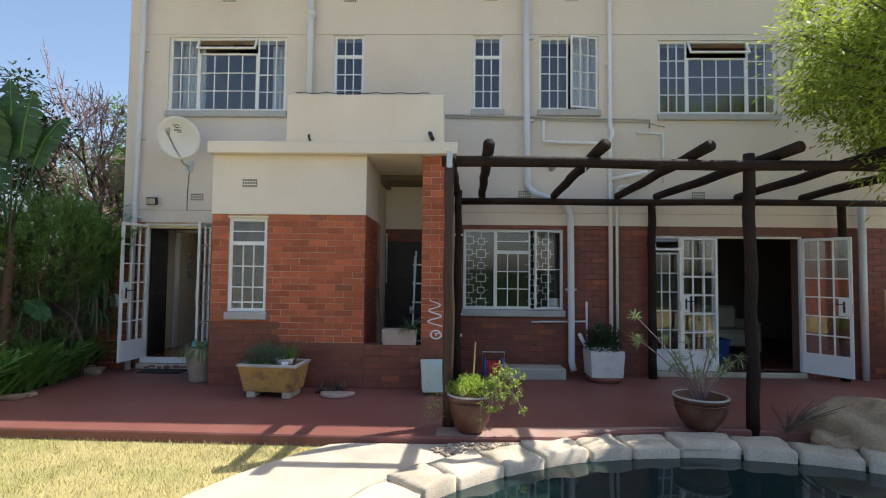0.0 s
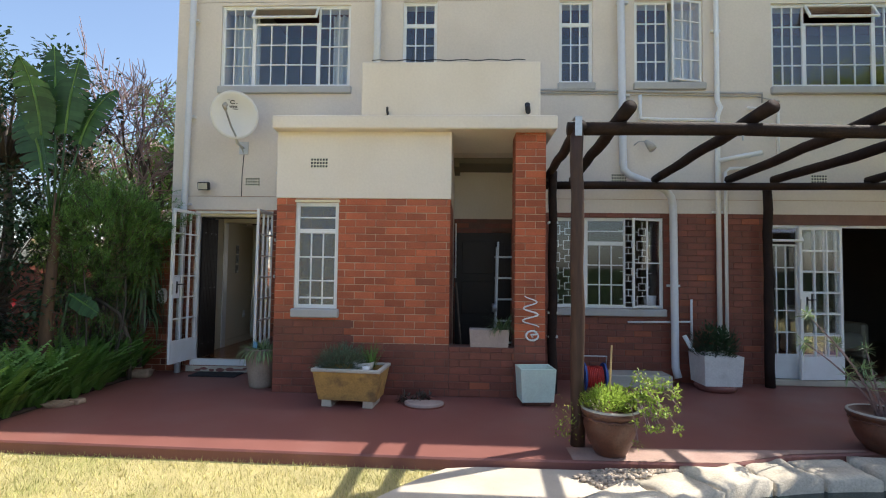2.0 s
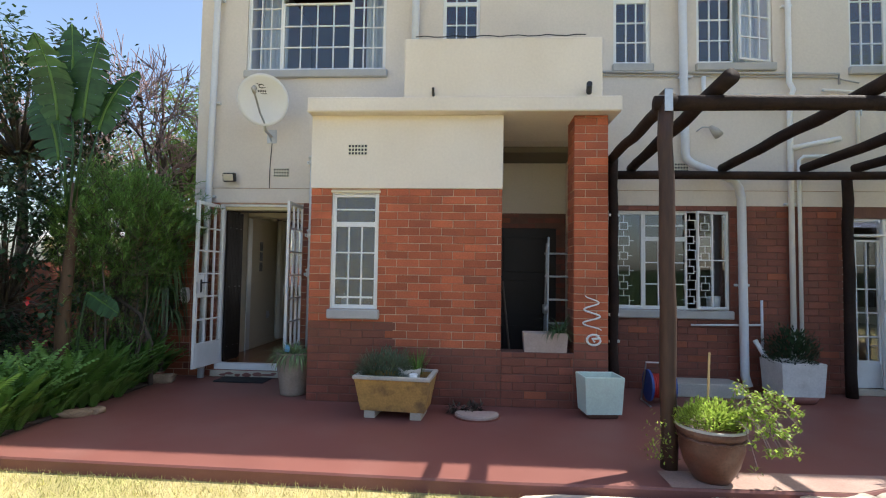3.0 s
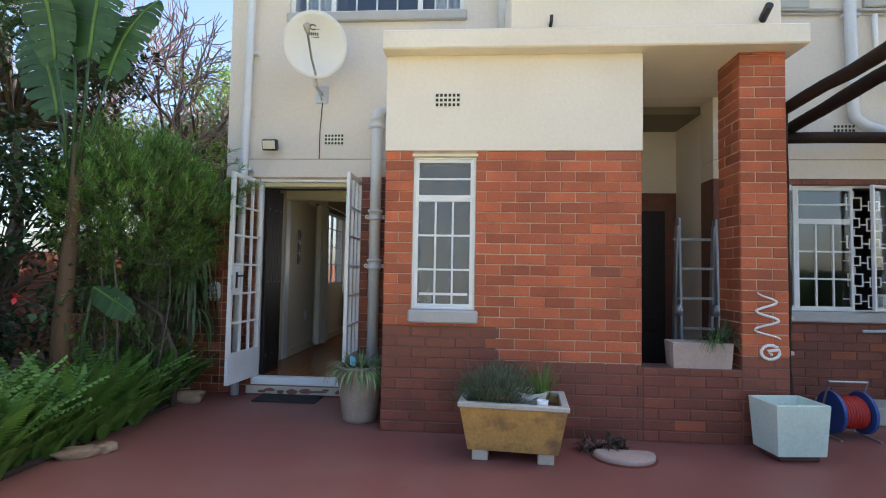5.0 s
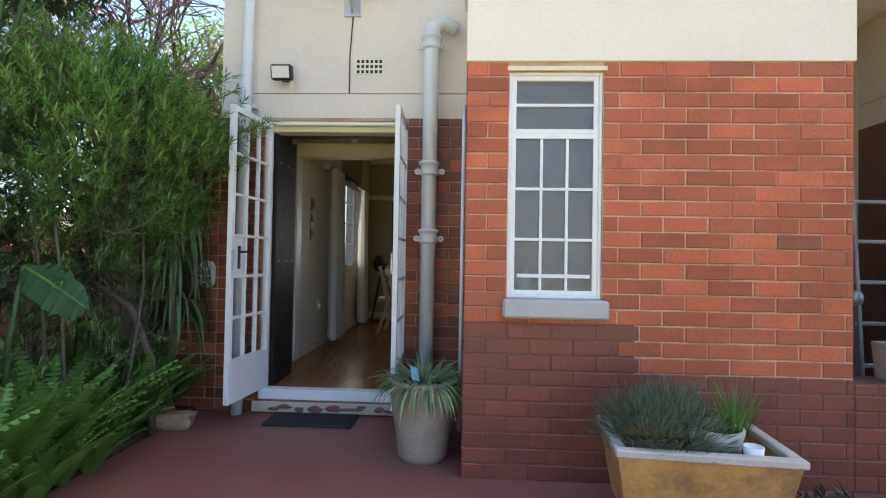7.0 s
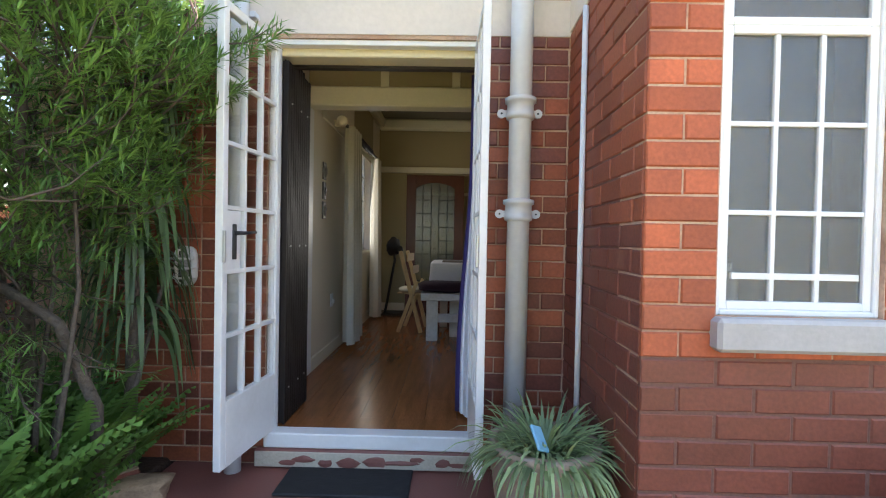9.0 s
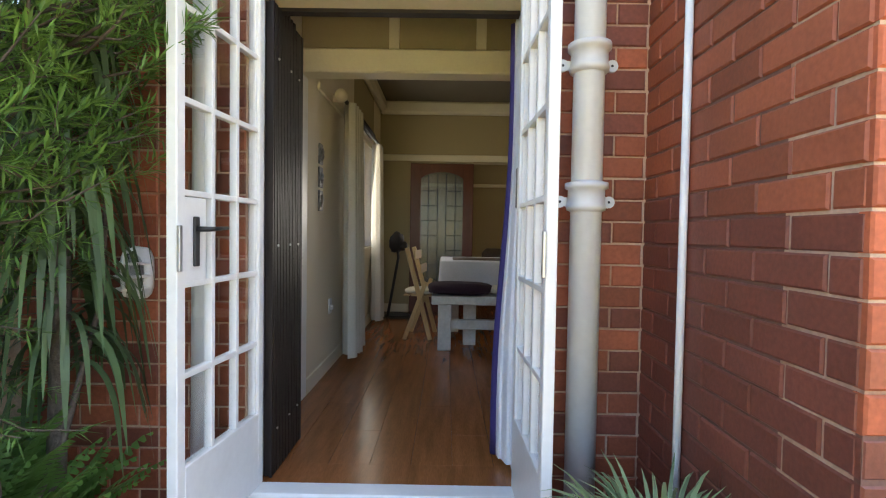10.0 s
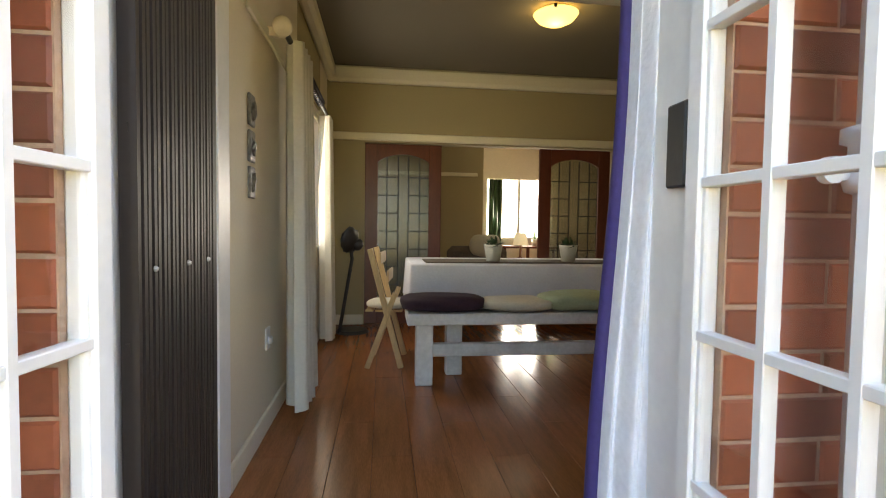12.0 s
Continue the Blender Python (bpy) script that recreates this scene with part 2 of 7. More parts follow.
# paler border screed, with the sunlit strip's brightness put into the colour
SUN_STRIP = material("sun_bleached_red_screed", (0.40, 0.26, 0.205), 0.8, var=0.2, scale=5, fine=80, bump=0.3, stain=(0.26, 0.14, 0.11), stain_scale=3, stain_amount=0.6)
PALESCRAP = material("pale_blue_plastic", (0.20, 0.42, 0.55), 0.45, var=0.1)
URNLEAF = material("variegated_grassy_leaf", (0.27, 0.36, 0.17), 0.45, var=0.2, scale=3, fine=12, bump=0, island=0.45, translucent=0.3)
TRUNK = material("tan_brown_stem", (0.11, 0.062, 0.032), 0.8, var=0.35, scale=6, fine=40, bump=0.5, stretch=(1, 1, 0.2))
BLUEPLASTIC = material("blue_plastic", (0.03, 0.08, 0.28), 0.4, var=0.1)
BARK = material("grey_brown_bark", (0.11, 0.085, 0.065), 0.9, var=0.35, scale=8, fine=60, bump=0.8, depth=0.01)
TWIG = material("purple_brown_twig", (0.30, 0.20, 0.19), 0.9, var=0.3, bump=0.2)
NEEDLE = material("narrow_green_leaf", (0.135, 0.26, 0.060), 0.45, var=0.2, scale=1.5, fine=8, bump=0, island=0.45, translucent=0.3, stain=(0.20, 0.33, 0.07), stain_scale=1.2, stain_amount=0.6)
FERN = material("fern_green", (0.125, 0.24, 0.048), 0.55, var=0.2, scale=2, fine=8, bump=0, island=0.4, translucent=0.3)
STRAP = material("strap_leaf_green", (0.10, 0.16, 0.065), 0.45, var=0.2, scale=2, fine=8, bump=0, island=0.35, translucent=0.25)
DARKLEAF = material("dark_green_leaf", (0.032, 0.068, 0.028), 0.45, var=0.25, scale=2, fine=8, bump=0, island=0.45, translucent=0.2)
BANANA = material("paddle_leaf_green", (0.048, 0.110, 0.032), 0.4, var=0.2, scale=3, fine=12, bump=0.2, island=0.25, translucent=0.35)
BRIGHTLEAF = material("bright_yellow_green_leaf", (0.30, 0.40, 0.07), 0.5, var=0.2, scale=2, fine=8, bump=0, island=0.4, translucent=0.5)
OVERLEAF = material("feathery_green_leaf", (0.34, 0.43, 0.075), 0.5, var=0.25, scale=1.2, fine=6, bump=0, island=0.45, translucent=0.5)
TREELEAF = material("mid_green_tree_leaf", (0.16, 0.25, 0.07), 0.5, var=0.2, scale=1, fine=6, bump=0, island=0.4, translucent=0.35)
LAVENDER = material("grey_green_foliage", (0.13, 0.18, 0.11), 0.7, var=0.2, scale=4, fine=20, bump=0, island=0.35, translucent=0.2)
REDPETAL = material("red_petal", (0.55, 0.02, 0.02), 0.5, var=0.1, bump=0)
PEBBLE = material("river_pebble", (0.42, 0.33, 0.24), 0.7, var=0.2, island=0.4, bump=0.2)
WIRE = material("black_cable", (0.02, 0.02, 0.02), 0.6, var=0.05, bump=0)
LAMPSHADE = glow("lit_glass_shade", (1.0, 0.66, 0.16), 0.30)
CREAMSHADE = glow("lit_cream_lampshade", (1.0, 0.85, 0.55), 0.05)
OUTDAY = glow("daylit_garden_beyond", (0.95, 0.98, 1.0), 0.5)
WATER = bpy.data.materials.new("pool_water")
WATER.use_nodes = True
_b = WATER.node_tree.nodes["Principled BSDF"]
_b.inputs["Base Color"].default_value = (0.012, 0.028, 0.027, 1)
_b.inputs["Roughness"].default_value = 0.04
_z, _p = WATER.node_tree.nodes.new("ShaderNodeTexNoise"), WATER.node_tree.nodes.new("ShaderNodeBump")
_z.inputs["Scale"].default_value = 5.0
_p.inputs["Strength"].default_value, _p.inputs["Distance"].default_value = 0.25, 0.03
WATER.node_tree.links.new(_z.outputs["Fac"], _p.inputs["Height"])
WATER.node_tree.links.new(_p.outputs[0], _b.inputs["Normal"])

# ---- mesh helpers ----


class Shape:
    """Collects vertices and faces of one mesh."""

    def __init__(self):
        self.v, self.f = [], []

    def add(self, verts, faces):
        k = len(self.v)
        self.v += [tuple(p) for p in verts]
        self.f += [tuple(i + k for i in face) for face in faces]
        return self

    def box(self, x0, y0, z0, x1, y1, z1, c=0.0, m=None):
        """A box; c: the width of its chamfered edges."""
        lo, hi = (x0, y0, z0), (x1, y1, z1)
        c = min(c, 0.45 * min(abs(hi[i] - lo[i]) for i in range(3)))
        verts, index, faces = [], {}, []
        signs = [(a, b, d) for a in (0, 1) for b in (0, 1) for d in (0, 1)]
        if c <= 0:
            verts = [tuple(hi[i] if s[i] else lo[i] for i in range(3)) for s in signs]
            faces = [(0, 1, 3, 2), (4, 6, 7, 5), (0, 4, 5, 1), (2, 3, 7, 6), (0, 2, 6, 4), (1, 5, 7, 3)]
        else:
            for s in signs:
                for ax in range(3):
                    p = [(hi[i] - c if s[i] else lo[i] + c) for i in range(3)]
                    p[ax] = hi[ax] if s[ax] else lo[ax]
                    index[s, ax] = len(verts)
                    verts.append(tuple(p))
            for ax in range(3):
                o = [i for i in range(3) if i != ax]
                for side in (0, 1):
                    ring = []
                    for a, b in ((0, 0), (1, 0), (1, 1), (0, 1)):
                        s = [0, 0, 0]
                        s[ax], s[o[0]], s[o[1]] = side, a, b
                        ring.append(index[tuple(s), ax])
                    faces.append(tuple(ring))
                for a in (0, 1):
                    for b in (0, 1):
                        s0, s1 = [0, 0, 0], [0, 0, 0]
                        s0[ax], s1[ax] = 0, 1
                        s0[o[0]] = s1[o[0]] = a
                        s0[o[1]] = s1[o[1]] = b
                        s0, s1 = tuple(s0), tuple(s1)
                        faces.append((index[s0, o[0]], index[s1, o[0]], index[s1, o[1]], index[s0, o[1]]))
            for s in signs:
                faces.append((index[s, 0], index[s, 1], index[s, 2]))
        if m is not None:
            verts = [m @ Vector(p) for p in verts]
        return self.add(verts, faces)

    def tube(self, path, r, n=10, cap=True):
        """A round bar along a path; r: a radius, or one for each point."""
        path = [Vector(p) for p in path]
        rs = r if isinstance(r, (list, tuple)) else [r] * len(path)
        verts, faces, side = [], [], None
        for i, p in enumerate(path):
            d = (path[min(i + 1, len(path) - 1)] - path[max(i - 1, 0)]).normalized()
            if side is None:
                side = d.orthogonal().normalized()
            side = (side - d * side.dot(d)).normalized()
            up = d.cross(side)
            for k in range(n):
                a = 2 * math.pi * k / n
                verts.append(p + rs[i] * (math.cos(a) * side + math.sin(a) * up))
        for i in range(len(path) - 1):
            for k in range(n):
                faces.append((i * n + k, i * n + (k + 1) % n, (i + 1) * n + (k + 1) % n, (i + 1) * n + k))
        if cap:
            faces += [tuple(range(n))[::-1], tuple((len(path) - 1) * n + k for k in range(n))]
        return self.add(verts, faces)

    def lathe(self, profile, n=32, at=(0, 0, 0), wobble=0.0):
        """A turned shape from (radius, height) pairs."""
        verts, faces = [], []
        for i, (r, z) in enumerate(profile):
            for k in range(n):
                a = 2 * math.pi * k / n
                q = r * (1 + wobble * noise.noise((3 * math.cos(a), 3 * math.sin(a), 6 * z)))
                verts.append((at[0] + q * math.cos(a), at[1] + q * math.sin(a), at[2] + z))
        for i in range(len(profile) - 1):
            for k in range(n):
                faces.append((i * n + k, i * n + (k + 1) % n, (i + 1) * n + (k + 1) % n, (i + 1) * n + k))
        return self.add(verts, faces)

    def lump(self, size, at=(0, 0, 0), n=12, rough=0.12, seed=0.0, flat=0.0):
        """An uneven stone or cushion."""
        verts, faces = [], []
        rows = max(n // 2, 4)
        for i in range(rows + 1):
            b = math.pi * i / rows - math.pi / 2
            for k in range(n):
                a = 2 * math.pi * k / n
                d = Vector((math.cos(b) * math.cos(a), math.cos(b) * math.sin(a), math.sin(b)))
                e = Vector([math.copysign(abs(q) ** (1 - flat), q) for q in d])
                q = 1 + rough * noise.noise(d * 1.7 + Vector((seed, seed * 0.7, 0)))
                verts.append((at[0] + e.x * size[0] * q, at[1] + e.y * size[1] * q, at[2] + e.z * size[2] * q))
        for i in range(rows):
            for k in range(n):
                faces.append((i * n + k, i * n + (k + 1) % n, (i + 1) * n + (k + 1) % n, (i + 1) * n + k))
        return self.add(verts, faces)

    def mesh(self, name, mat, smooth=False):
        me = bpy.data.meshes.new(name)
        me.from_pydata(self.v, [], self.f)
        me.materials.append(mat)
        bm = bmesh.new()
        bm.from_mesh(me)
        if len(self.f) < 60000:
            bmesh.ops.recalc_face_normals(bm, faces=bm.faces)
        for face in bm.faces:
            face.smooth = smooth
        bm.to_mesh(me)
        bm.free()
        return me


def part(name, shape, mat, parent=None, label="", smooth=False, m=None):
    """One mesh object, under a thing or a part where one is given."""
    ob = new(name, shape.mesh(name, mat, smooth))
    ob.parent = parent
    if m is not None:
        ob.matrix_basis = m
    return tagged(ob, label)


def thing(name, at, label, category, group="", kind="", turn=0.0):
    """An empty at a thing's base, to carry its parts."""
    ob = new(name)
    ob.matrix_basis = pose(*at, 0, 0, turn)
    ob.empty_display_size = 0.1
    return tagged(ob, label, category, group, kind)


def leaves(at, ways, lengths, widths, droop=0.15):
    """Slim folded leaves: from each place along each way, four points each."""
    sh = Shape()
    for p, d, le, w in zip(at, ways, lengths, widths):
        p, d = Vector(p), Vector(d).normalized()
        s = d.cross(Vector((0.13, 0.21, 1))).normalized() * w / 2
        drop = Vector((0, 0, -le * droop))
        k = len(sh.v)
        sh.v += [tuple(p), tuple(p + d * le * 0.45 + s + drop * 0.25), tuple(p + d * le + drop), tuple(p + d * le * 0.45 - s + drop * 0.25)]
        sh.f.append((k, k + 1, k + 2, k + 3))
    return sh


def quick(name, shape, mat, parent=None, label=""):
    """A mesh of very many small faces."""
    me = bpy.data.meshes.new(name)
    me.from_pydata(shape.v, [], shape.f)
    me.materials.append(mat)
    ob = new(name, me)
    ob.parent = parent
    return tagged(ob, label)


rnd = random.Random(7)


def aim(spread=1.0, up=0.0):
    return Vector((rnd.gauss(0, 1) * spread, rnd.gauss(0, 1) * spread, rnd.gauss(0, 1) * spread + up)).normalized()


# ---- the setting ----
Y = 7.72          # front face of the house
COURSE, BRICKS = 0.0853, 0.240


def pierced(name, x0, x1, z0, z1, y0, y1, holes, mat, label=""):
    """A wall in the plane of x and z, with holes (x0, x1, z0, z1) right through it."""
    xs = sorted({x0, x1, *[min(max(h[i], x0), x1) for h in holes for i in (0, 1)]})
    zs = sorted({z0, z1, *[min(max(h[i], z0), z1) for h in holes for i in (2, 3)]})

    def solid(i, j):
        if not (0 <= i < len(xs) - 1 and 0 <= j < len(zs) - 1):
            return False
        x, z = (xs[i] + xs[i + 1]) / 2, (zs[j] + zs[j + 1]) / 2
        return not any(h[0] < x < h[1] and h[2] < z < h[3] for h in holes)

    sh = Shape()
    for i in range(len(xs) - 1):
        for j in range(len(zs) - 1):
            if not solid(i, j):
                continue
            a, b, c, d = xs[i], xs[i + 1], zs[j], zs[j + 1]
            for y in (y0, y1):
                sh.add([(a, y, c), (b, y, c), (b, y, d), (a, y, d)], [(0, 1, 2, 3)])
            for di, dj, q in ((-1, 0, ((a, c), (a, d))), (1, 0, ((b, c), (b, d))), (0, -1, ((a, c), (b, c))), (0, 1, ((a, d), (b, d)))):
                if not solid(i + di, j + dj):
                    (xa, za), (xb, zb) = q
                    sh.add([(xa, y0, za), (xb, y0, zb), (xb, y1, zb), (xa, y1, za)], [(0, 1, 2, 3)])
    me = sh.mesh(name, mat)
    bm = bmesh.new()
    bm.from_mesh(me)
    bmesh.ops.remove_doubles(bm, verts=bm.verts, dist=0.0005)
    bmesh.ops.recalc_face_normals(bm, faces=bm.faces)
    bm.to_mesh(me)
    bm.free()
    return tagged(new(name, me), label, "wall", kind="structure")


def block(name, x0, y0, z0, x1, y1, z1, mat, label="", category="wall", c=0.0):
    return tagged(part(name, Shape().box(x0, y0, z0, x1, y1, z1, c), mat), label, category, kind="structure")


W1, W2, W3, W4, W5 = (-4.70, -2.82, 4.05, 5.24), (-2.07, -1.585, 4.10, 5.275), (0.125, 0.59, 4.09, 5.275), (1.16, 2.09, 4.09, 5.26), (3.01, 4.85, 4.03, 5.20)
KW, FD, LD = (0.005, 1.54, 0.98, 2.215), (2.87, 5.18, 0.08, 2.14), (-4.99, -3.868, 0.0, 2.26)
UPPER = [W1, W2, W3, W4, W5]
PORCH = (-1.33, -0.30, 0.0, 3.10)
TOP = 6.55
core_left = pierced("wall_front_dining", -5.34, -1.33, 0, 2.28, Y + 0.006, 8.0, [LD], MORTAR, "red brick lower house wall with a double door")
core_mid = pierced("wall_front_kitchen", -0.30, 2.87, 0, 2.28, Y + 0.006, 8.0, [KW], MORTAR_DARK, "red brick lower wall with a kitchen window, shade in its dark bricks")
core_right = pierced("wall_front_lounge", 2.87, 9.0, 0, 2.28, Y + 0.006, 8.0, [FD], MORTAR_DARK, "red brick lower wall with french doors, shade in its dark bricks")
pierced("wall_front_band", -5.34, 9.0, 2.28, 2.466, Y, 8.0, [PORCH], PLASTER, "cream plaster band over the brickwork")
pierced("wall_front_upper", -5.34, 9.0, 2.474, 5.282, Y, 8.0, UPPER + [PORCH], PLASTER, "cream plastered upper storey wall with steel windows")
pierced("wall_front_top", -5.34, 9.0, 5.290, TOP, Y, 8.0, [], PLASTER, "cream plastered wall under the eaves")
block("wall_front_joint", -5.33, Y + 0.012, 2.466, -1.34, 7.99, 2.474, MORTAR, "shadow joint in plaster")
block("wall_front_joint_2", -0.29, Y + 0.012, 2.466, 8.99, 7.99, 2.474, MORTAR, "shadow joint in plaster")
block("wall_front_joint_3", -5.33, Y + 0.012, 5.282, 8.99, 7.99, 5.290, MORTAR, "shadow joint in plaster")
block("wall_west", -5.34, 8.0, 0, -5.12, 10.55, TOP, PLASTER, "cream plastered side wall of the house")
block("wall_west_2", -5.34, 10.55, 0, -5.12, 11.85, 1.06, PLASTER, "cream plastered side wall of the house")
block("wall_west_3", -5.34, 10.55, 2.36, -5.12, 11.85, TOP, PLASTER, "cream plastered side wall of the house")
block("wall_west_4", -5.34, 11.85, 0, -5.12, 17.0, TOP, PLASTER, "cream plastered side wall of the house")
block("wall_east", 8.8, 8.0, 0, 9.0, 17.0, TOP, PLASTER, "cream plastered side wall of the house")
block("wall_north", -5.34, 16.62, 0, 8.8, 16.85, 1.05, PLASTER, "cream plastered rear wall of the house")
block("wall_north_2", -5.34, 16.62, 2.25, 8.8, 16.85, TOP, PLASTER, "cream plastered rear wall of the house")
block("wall_north_3", -5.34, 16.62, 1.05, -2.45, 16.85, 2.25, PLASTER, "cream plastered rear wall of the house")
block("wall_north_4", -1.1, 16.62, 1.05, 8.8, 16.85, 2.25, PLASTER, "cream plastered rear wall of the house")
roof = Shape().box(-5.45, 7.30, TOP, 9.2, 17.1, TOP + 0.14).add([(-5.45, 7.30, TOP + 0.14), (9.2, 7.30, TOP + 0.14), (9.2, 17.1, TOP + 0.14), (-5.45, 17.1, TOP + 0.14), (-1.5, 12.2, TOP + 2.2), (5.3, 12.2, TOP + 2.2)],
        [(0, 1, 5, 4), (1, 2, 5), (2, 3, 4, 5), (3, 0, 4)])
tagged(part("roof", roof, BRICK_DARK), "hipped roof with projecting eaves over the house", "roof", kind="structure")
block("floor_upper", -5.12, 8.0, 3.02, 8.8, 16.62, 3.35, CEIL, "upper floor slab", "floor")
block("floor_lounge", -0.2, 8.0, -0.1, 8.8, 16.62, 0.07, REDWOOD, "dark floor of the rooms behind", "floor")

# ground, lawn, pool
PC, PR = (2.10, 2.05), (3.2, 2.75)          # the pool's outline


def ring(k, a):
    return (PC[0] + (PR[0] + k) * math.cos(a), PC[1] + (PR[1] + k) * math.sin(a))


def around(k0, k1, z0, z1, n=96):
    sh = Shape()
    for i in range(n):
        a, b = 2 * math.pi * i / n, 2 * math.pi * (i + 1) / n
        p, q, r, s = ring(k0, a), ring(k0, b), ring(k1, b), ring(k1, a)
        sh.add([(*p, z0), (*q, z0), (*r, z1), (*s, z1)], [(0, 1, 2, 3)])
    return sh


ground = Shape()
far = [(-900, -900), (900, -900), (900, 900), (-900, 900)]
n = 96
edge = [ring(-0.02, 2 * math.pi * i / n) for i in range(n)]
outer = []
for i in range(n):
    a = 2 * math.pi * i / n
    k = 900 / max(abs(math.cos(a)), abs(math.sin(a)))
    outer.append((k * math.cos(a), k * math.sin(a)))
ground.add([(*p, -0.10) for p in edge] + [(*p, -0.10) for p in outer], [(i, (i + 1) % n, n + (i + 1) % n, n + i) for i in range(n)])
tagged(part("ground", ground, LAWN), "dry yellow-green lawn and garden ground", "ground", kind="structure")
pool = around(-0.02, -0.10, -0.10, -1.4)
pool.add([(*ring(-0.10, 2 * math.pi * i / n), -1.4) for i in range(n)], [tuple(range(n))])
tagged(part("pool_basin", pool, POOL), "dark plastered swimming pool basin", "pool", kind="structure")
tagged(part("pool_water", Shape().add([(*ring(-0.06, 2 * math.pi * i / n), -0.13) for i in range(n)], [tuple(range(n))]), WATER, smooth=True), "dark still pool water with faint ripples", "water", kind="structure")

# red paved terrace
EDGE = [(-5.46, 4.88), (-1.35, 4.79), (0.9, 4.82), (1.5, 5.06), (2.4, 5.20), (3.6, 5.12), (9.0, 5.3)]
k = len(EDGE)
terrace = Shape().add([(x, y, 0.0) for x, y in EDGE] + [(9.0, 7.735, 0.0), (-5.46, 7.735, 0.0)], [tuple(range(k + 2))])
terrace.add([(x, y, 0.0) for x, y in EDGE] + [(x, y - 0.01, -0.015) for x, y in EDGE] + [(x, y - 0.01, -0.3) for x, y in EDGE],
            [(j * k + i, j * k + i + 1, j * k + k + i + 1, j * k + k + i) for j in (0, 1) for i in range(k - 1)])
terrace.box(-5.47, 4.88, -0.3, -5.46, 7.735, -0.001)
tagged(part("pavement", terrace.box(-1.33, 7.735, -0.3, -0.30, 8.7, 0.0), PAVING), "red oxide screed terrace along the house, worn", "pavement", kind="structure")
# pale strip laid where the sun falls, its brightness in the colour
tagged(part("pavement_border", Shape().add([(-0.3, 4.80, 0.004), (0.9, 4.83, 0.004), (1.5, 5.07, 0.004), (2.2, 5.18, 0.004), (2.2, 5.22, 0.004), (1.2, 5.14, 0.004), (-0.3, 5.08, 0.004)], [tuple(range(7))]), SUN_STRIP), "paler red screed border along the pool, sun brightness in its colour", "pavement", kind="structure")
tagged(part("pavement_step", Shape().box(-5.03, 7.672, 0.0, -3.83, 7.735, 0.095, 0.01), PAVING), "red step under the front door, white paint worn off", "step", kind="structure")

# pale path between lawn and pool
path = Shape()
lo, hi = [], []
for i in range(41):
    a = math.radians(64 + i * 4.4)
    p = Vector(ring(0.30, a))
    w = 0.75 + 0.25 * math.sin((i / 40) * math.pi)
    q = Vector(ring(0.30 + w, a))
    q.y = min(q.y, 4.758)
    p.y = min(p.y, 4.74)
    lo.append((*p, -0.055))
    hi.append((*q, -0.055))
path.add(lo + hi, [(i, i + 1, 42 + i, 41 + i) for i in range(40)])
path.add([(x, y, -0.14) for x, y, z in hi] + hi, [(i, i + 1, 42 + i, 41 + i) for i in range(40)])
tagged(part("pavement_path", path, CONCRETE), "pale cement path beside the pool", "path", kind="structure")

# porch block
BX0, BX1, BY = -3.415, -1.33, 6.67
BW = (-3.18, -2.662, 0.99, 2.25)
core_front = pierced("wall_block_front", BX0 + 0.006, BX1 - 0.006, 0, 2.30, BY + 0.006, BY + 0.24, [BW], MORTAR, "orange red brick face with a narrow steel window")
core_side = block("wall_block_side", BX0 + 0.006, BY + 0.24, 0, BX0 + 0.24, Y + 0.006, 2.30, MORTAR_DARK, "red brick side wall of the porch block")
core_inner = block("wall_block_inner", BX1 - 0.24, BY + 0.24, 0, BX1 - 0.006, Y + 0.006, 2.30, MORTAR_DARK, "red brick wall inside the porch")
block("wall_block_plaster", BX0 - 0.004, BY - 0.012, 2.30, BX1 + 0.004, Y, 3.10, PLASTER_WARM, "warm cream plaster panel above the bricks", c=0.004)
core_low = block("wall_porch_low", BX1 - 0.006, BY + 0.006, 0, -0.575 + 0.006, BY + 0.22, 0.572, MORTAR_DARK, "low brick wall of the porch")
core_pier = block("wall_porch_pier", -0.575 + 0.006, BY + 0.006, 0, -0.215 - 0.006, BY + 0.36 - 0.006, 3.10, MORTAR, "slim orange brick pier carrying the porch slab")
block("ceiling_porch", -3.44, 6.52, 3.10, -0.11, Y, 3.26, PLASTER_WARM, "projecting cream concrete slab over the porch", "ceiling", 0.012)
tagged(part("wall_balcony", Shape().box(-2.40, 6.57, 3.26, -0.30, 6.71, 3.91, 0.012).box(-2.40, 6.71, 3.26, -2.26, Y, 3.91).box(-0.44, 6.71, 3.26, -0.30, Y, 3.91), PLASTER_WARM), "solid cream plaster balcony parapet, stained along its top", "parapet", kind="structure")
core_back = block("wall_porch_back", BX1, 8.66, 0, -0.30, 8.8, 2.28, MORTAR_DARK, "brick wall at the back of the porch, shade in its dark bricks")
block("wall_porch_back_2", BX1, 8.66, 2.28, -0.30, 8.8, 3.10, PLASTER_WARM, "cream plaster over the brick at the porch's back")
block("wall_porch_west", BX1 - 0.12, 8.0, 0, BX1, 8.8, 3.10, PLASTER_WARM, "cream plaster side of the porch passage")
block("wall_porch_east", -0.30, 8.0, 0, -0.18, 8.8, 3.10, PLASTER_WARM, "cream plaster side of the porch passage")
block("ceiling_porch_passage", BX1, 8.0, 3.10, -0.30, 8.8, 3.15, PLASTER_WARM, "ceiling of the porch passage", "ceiling")

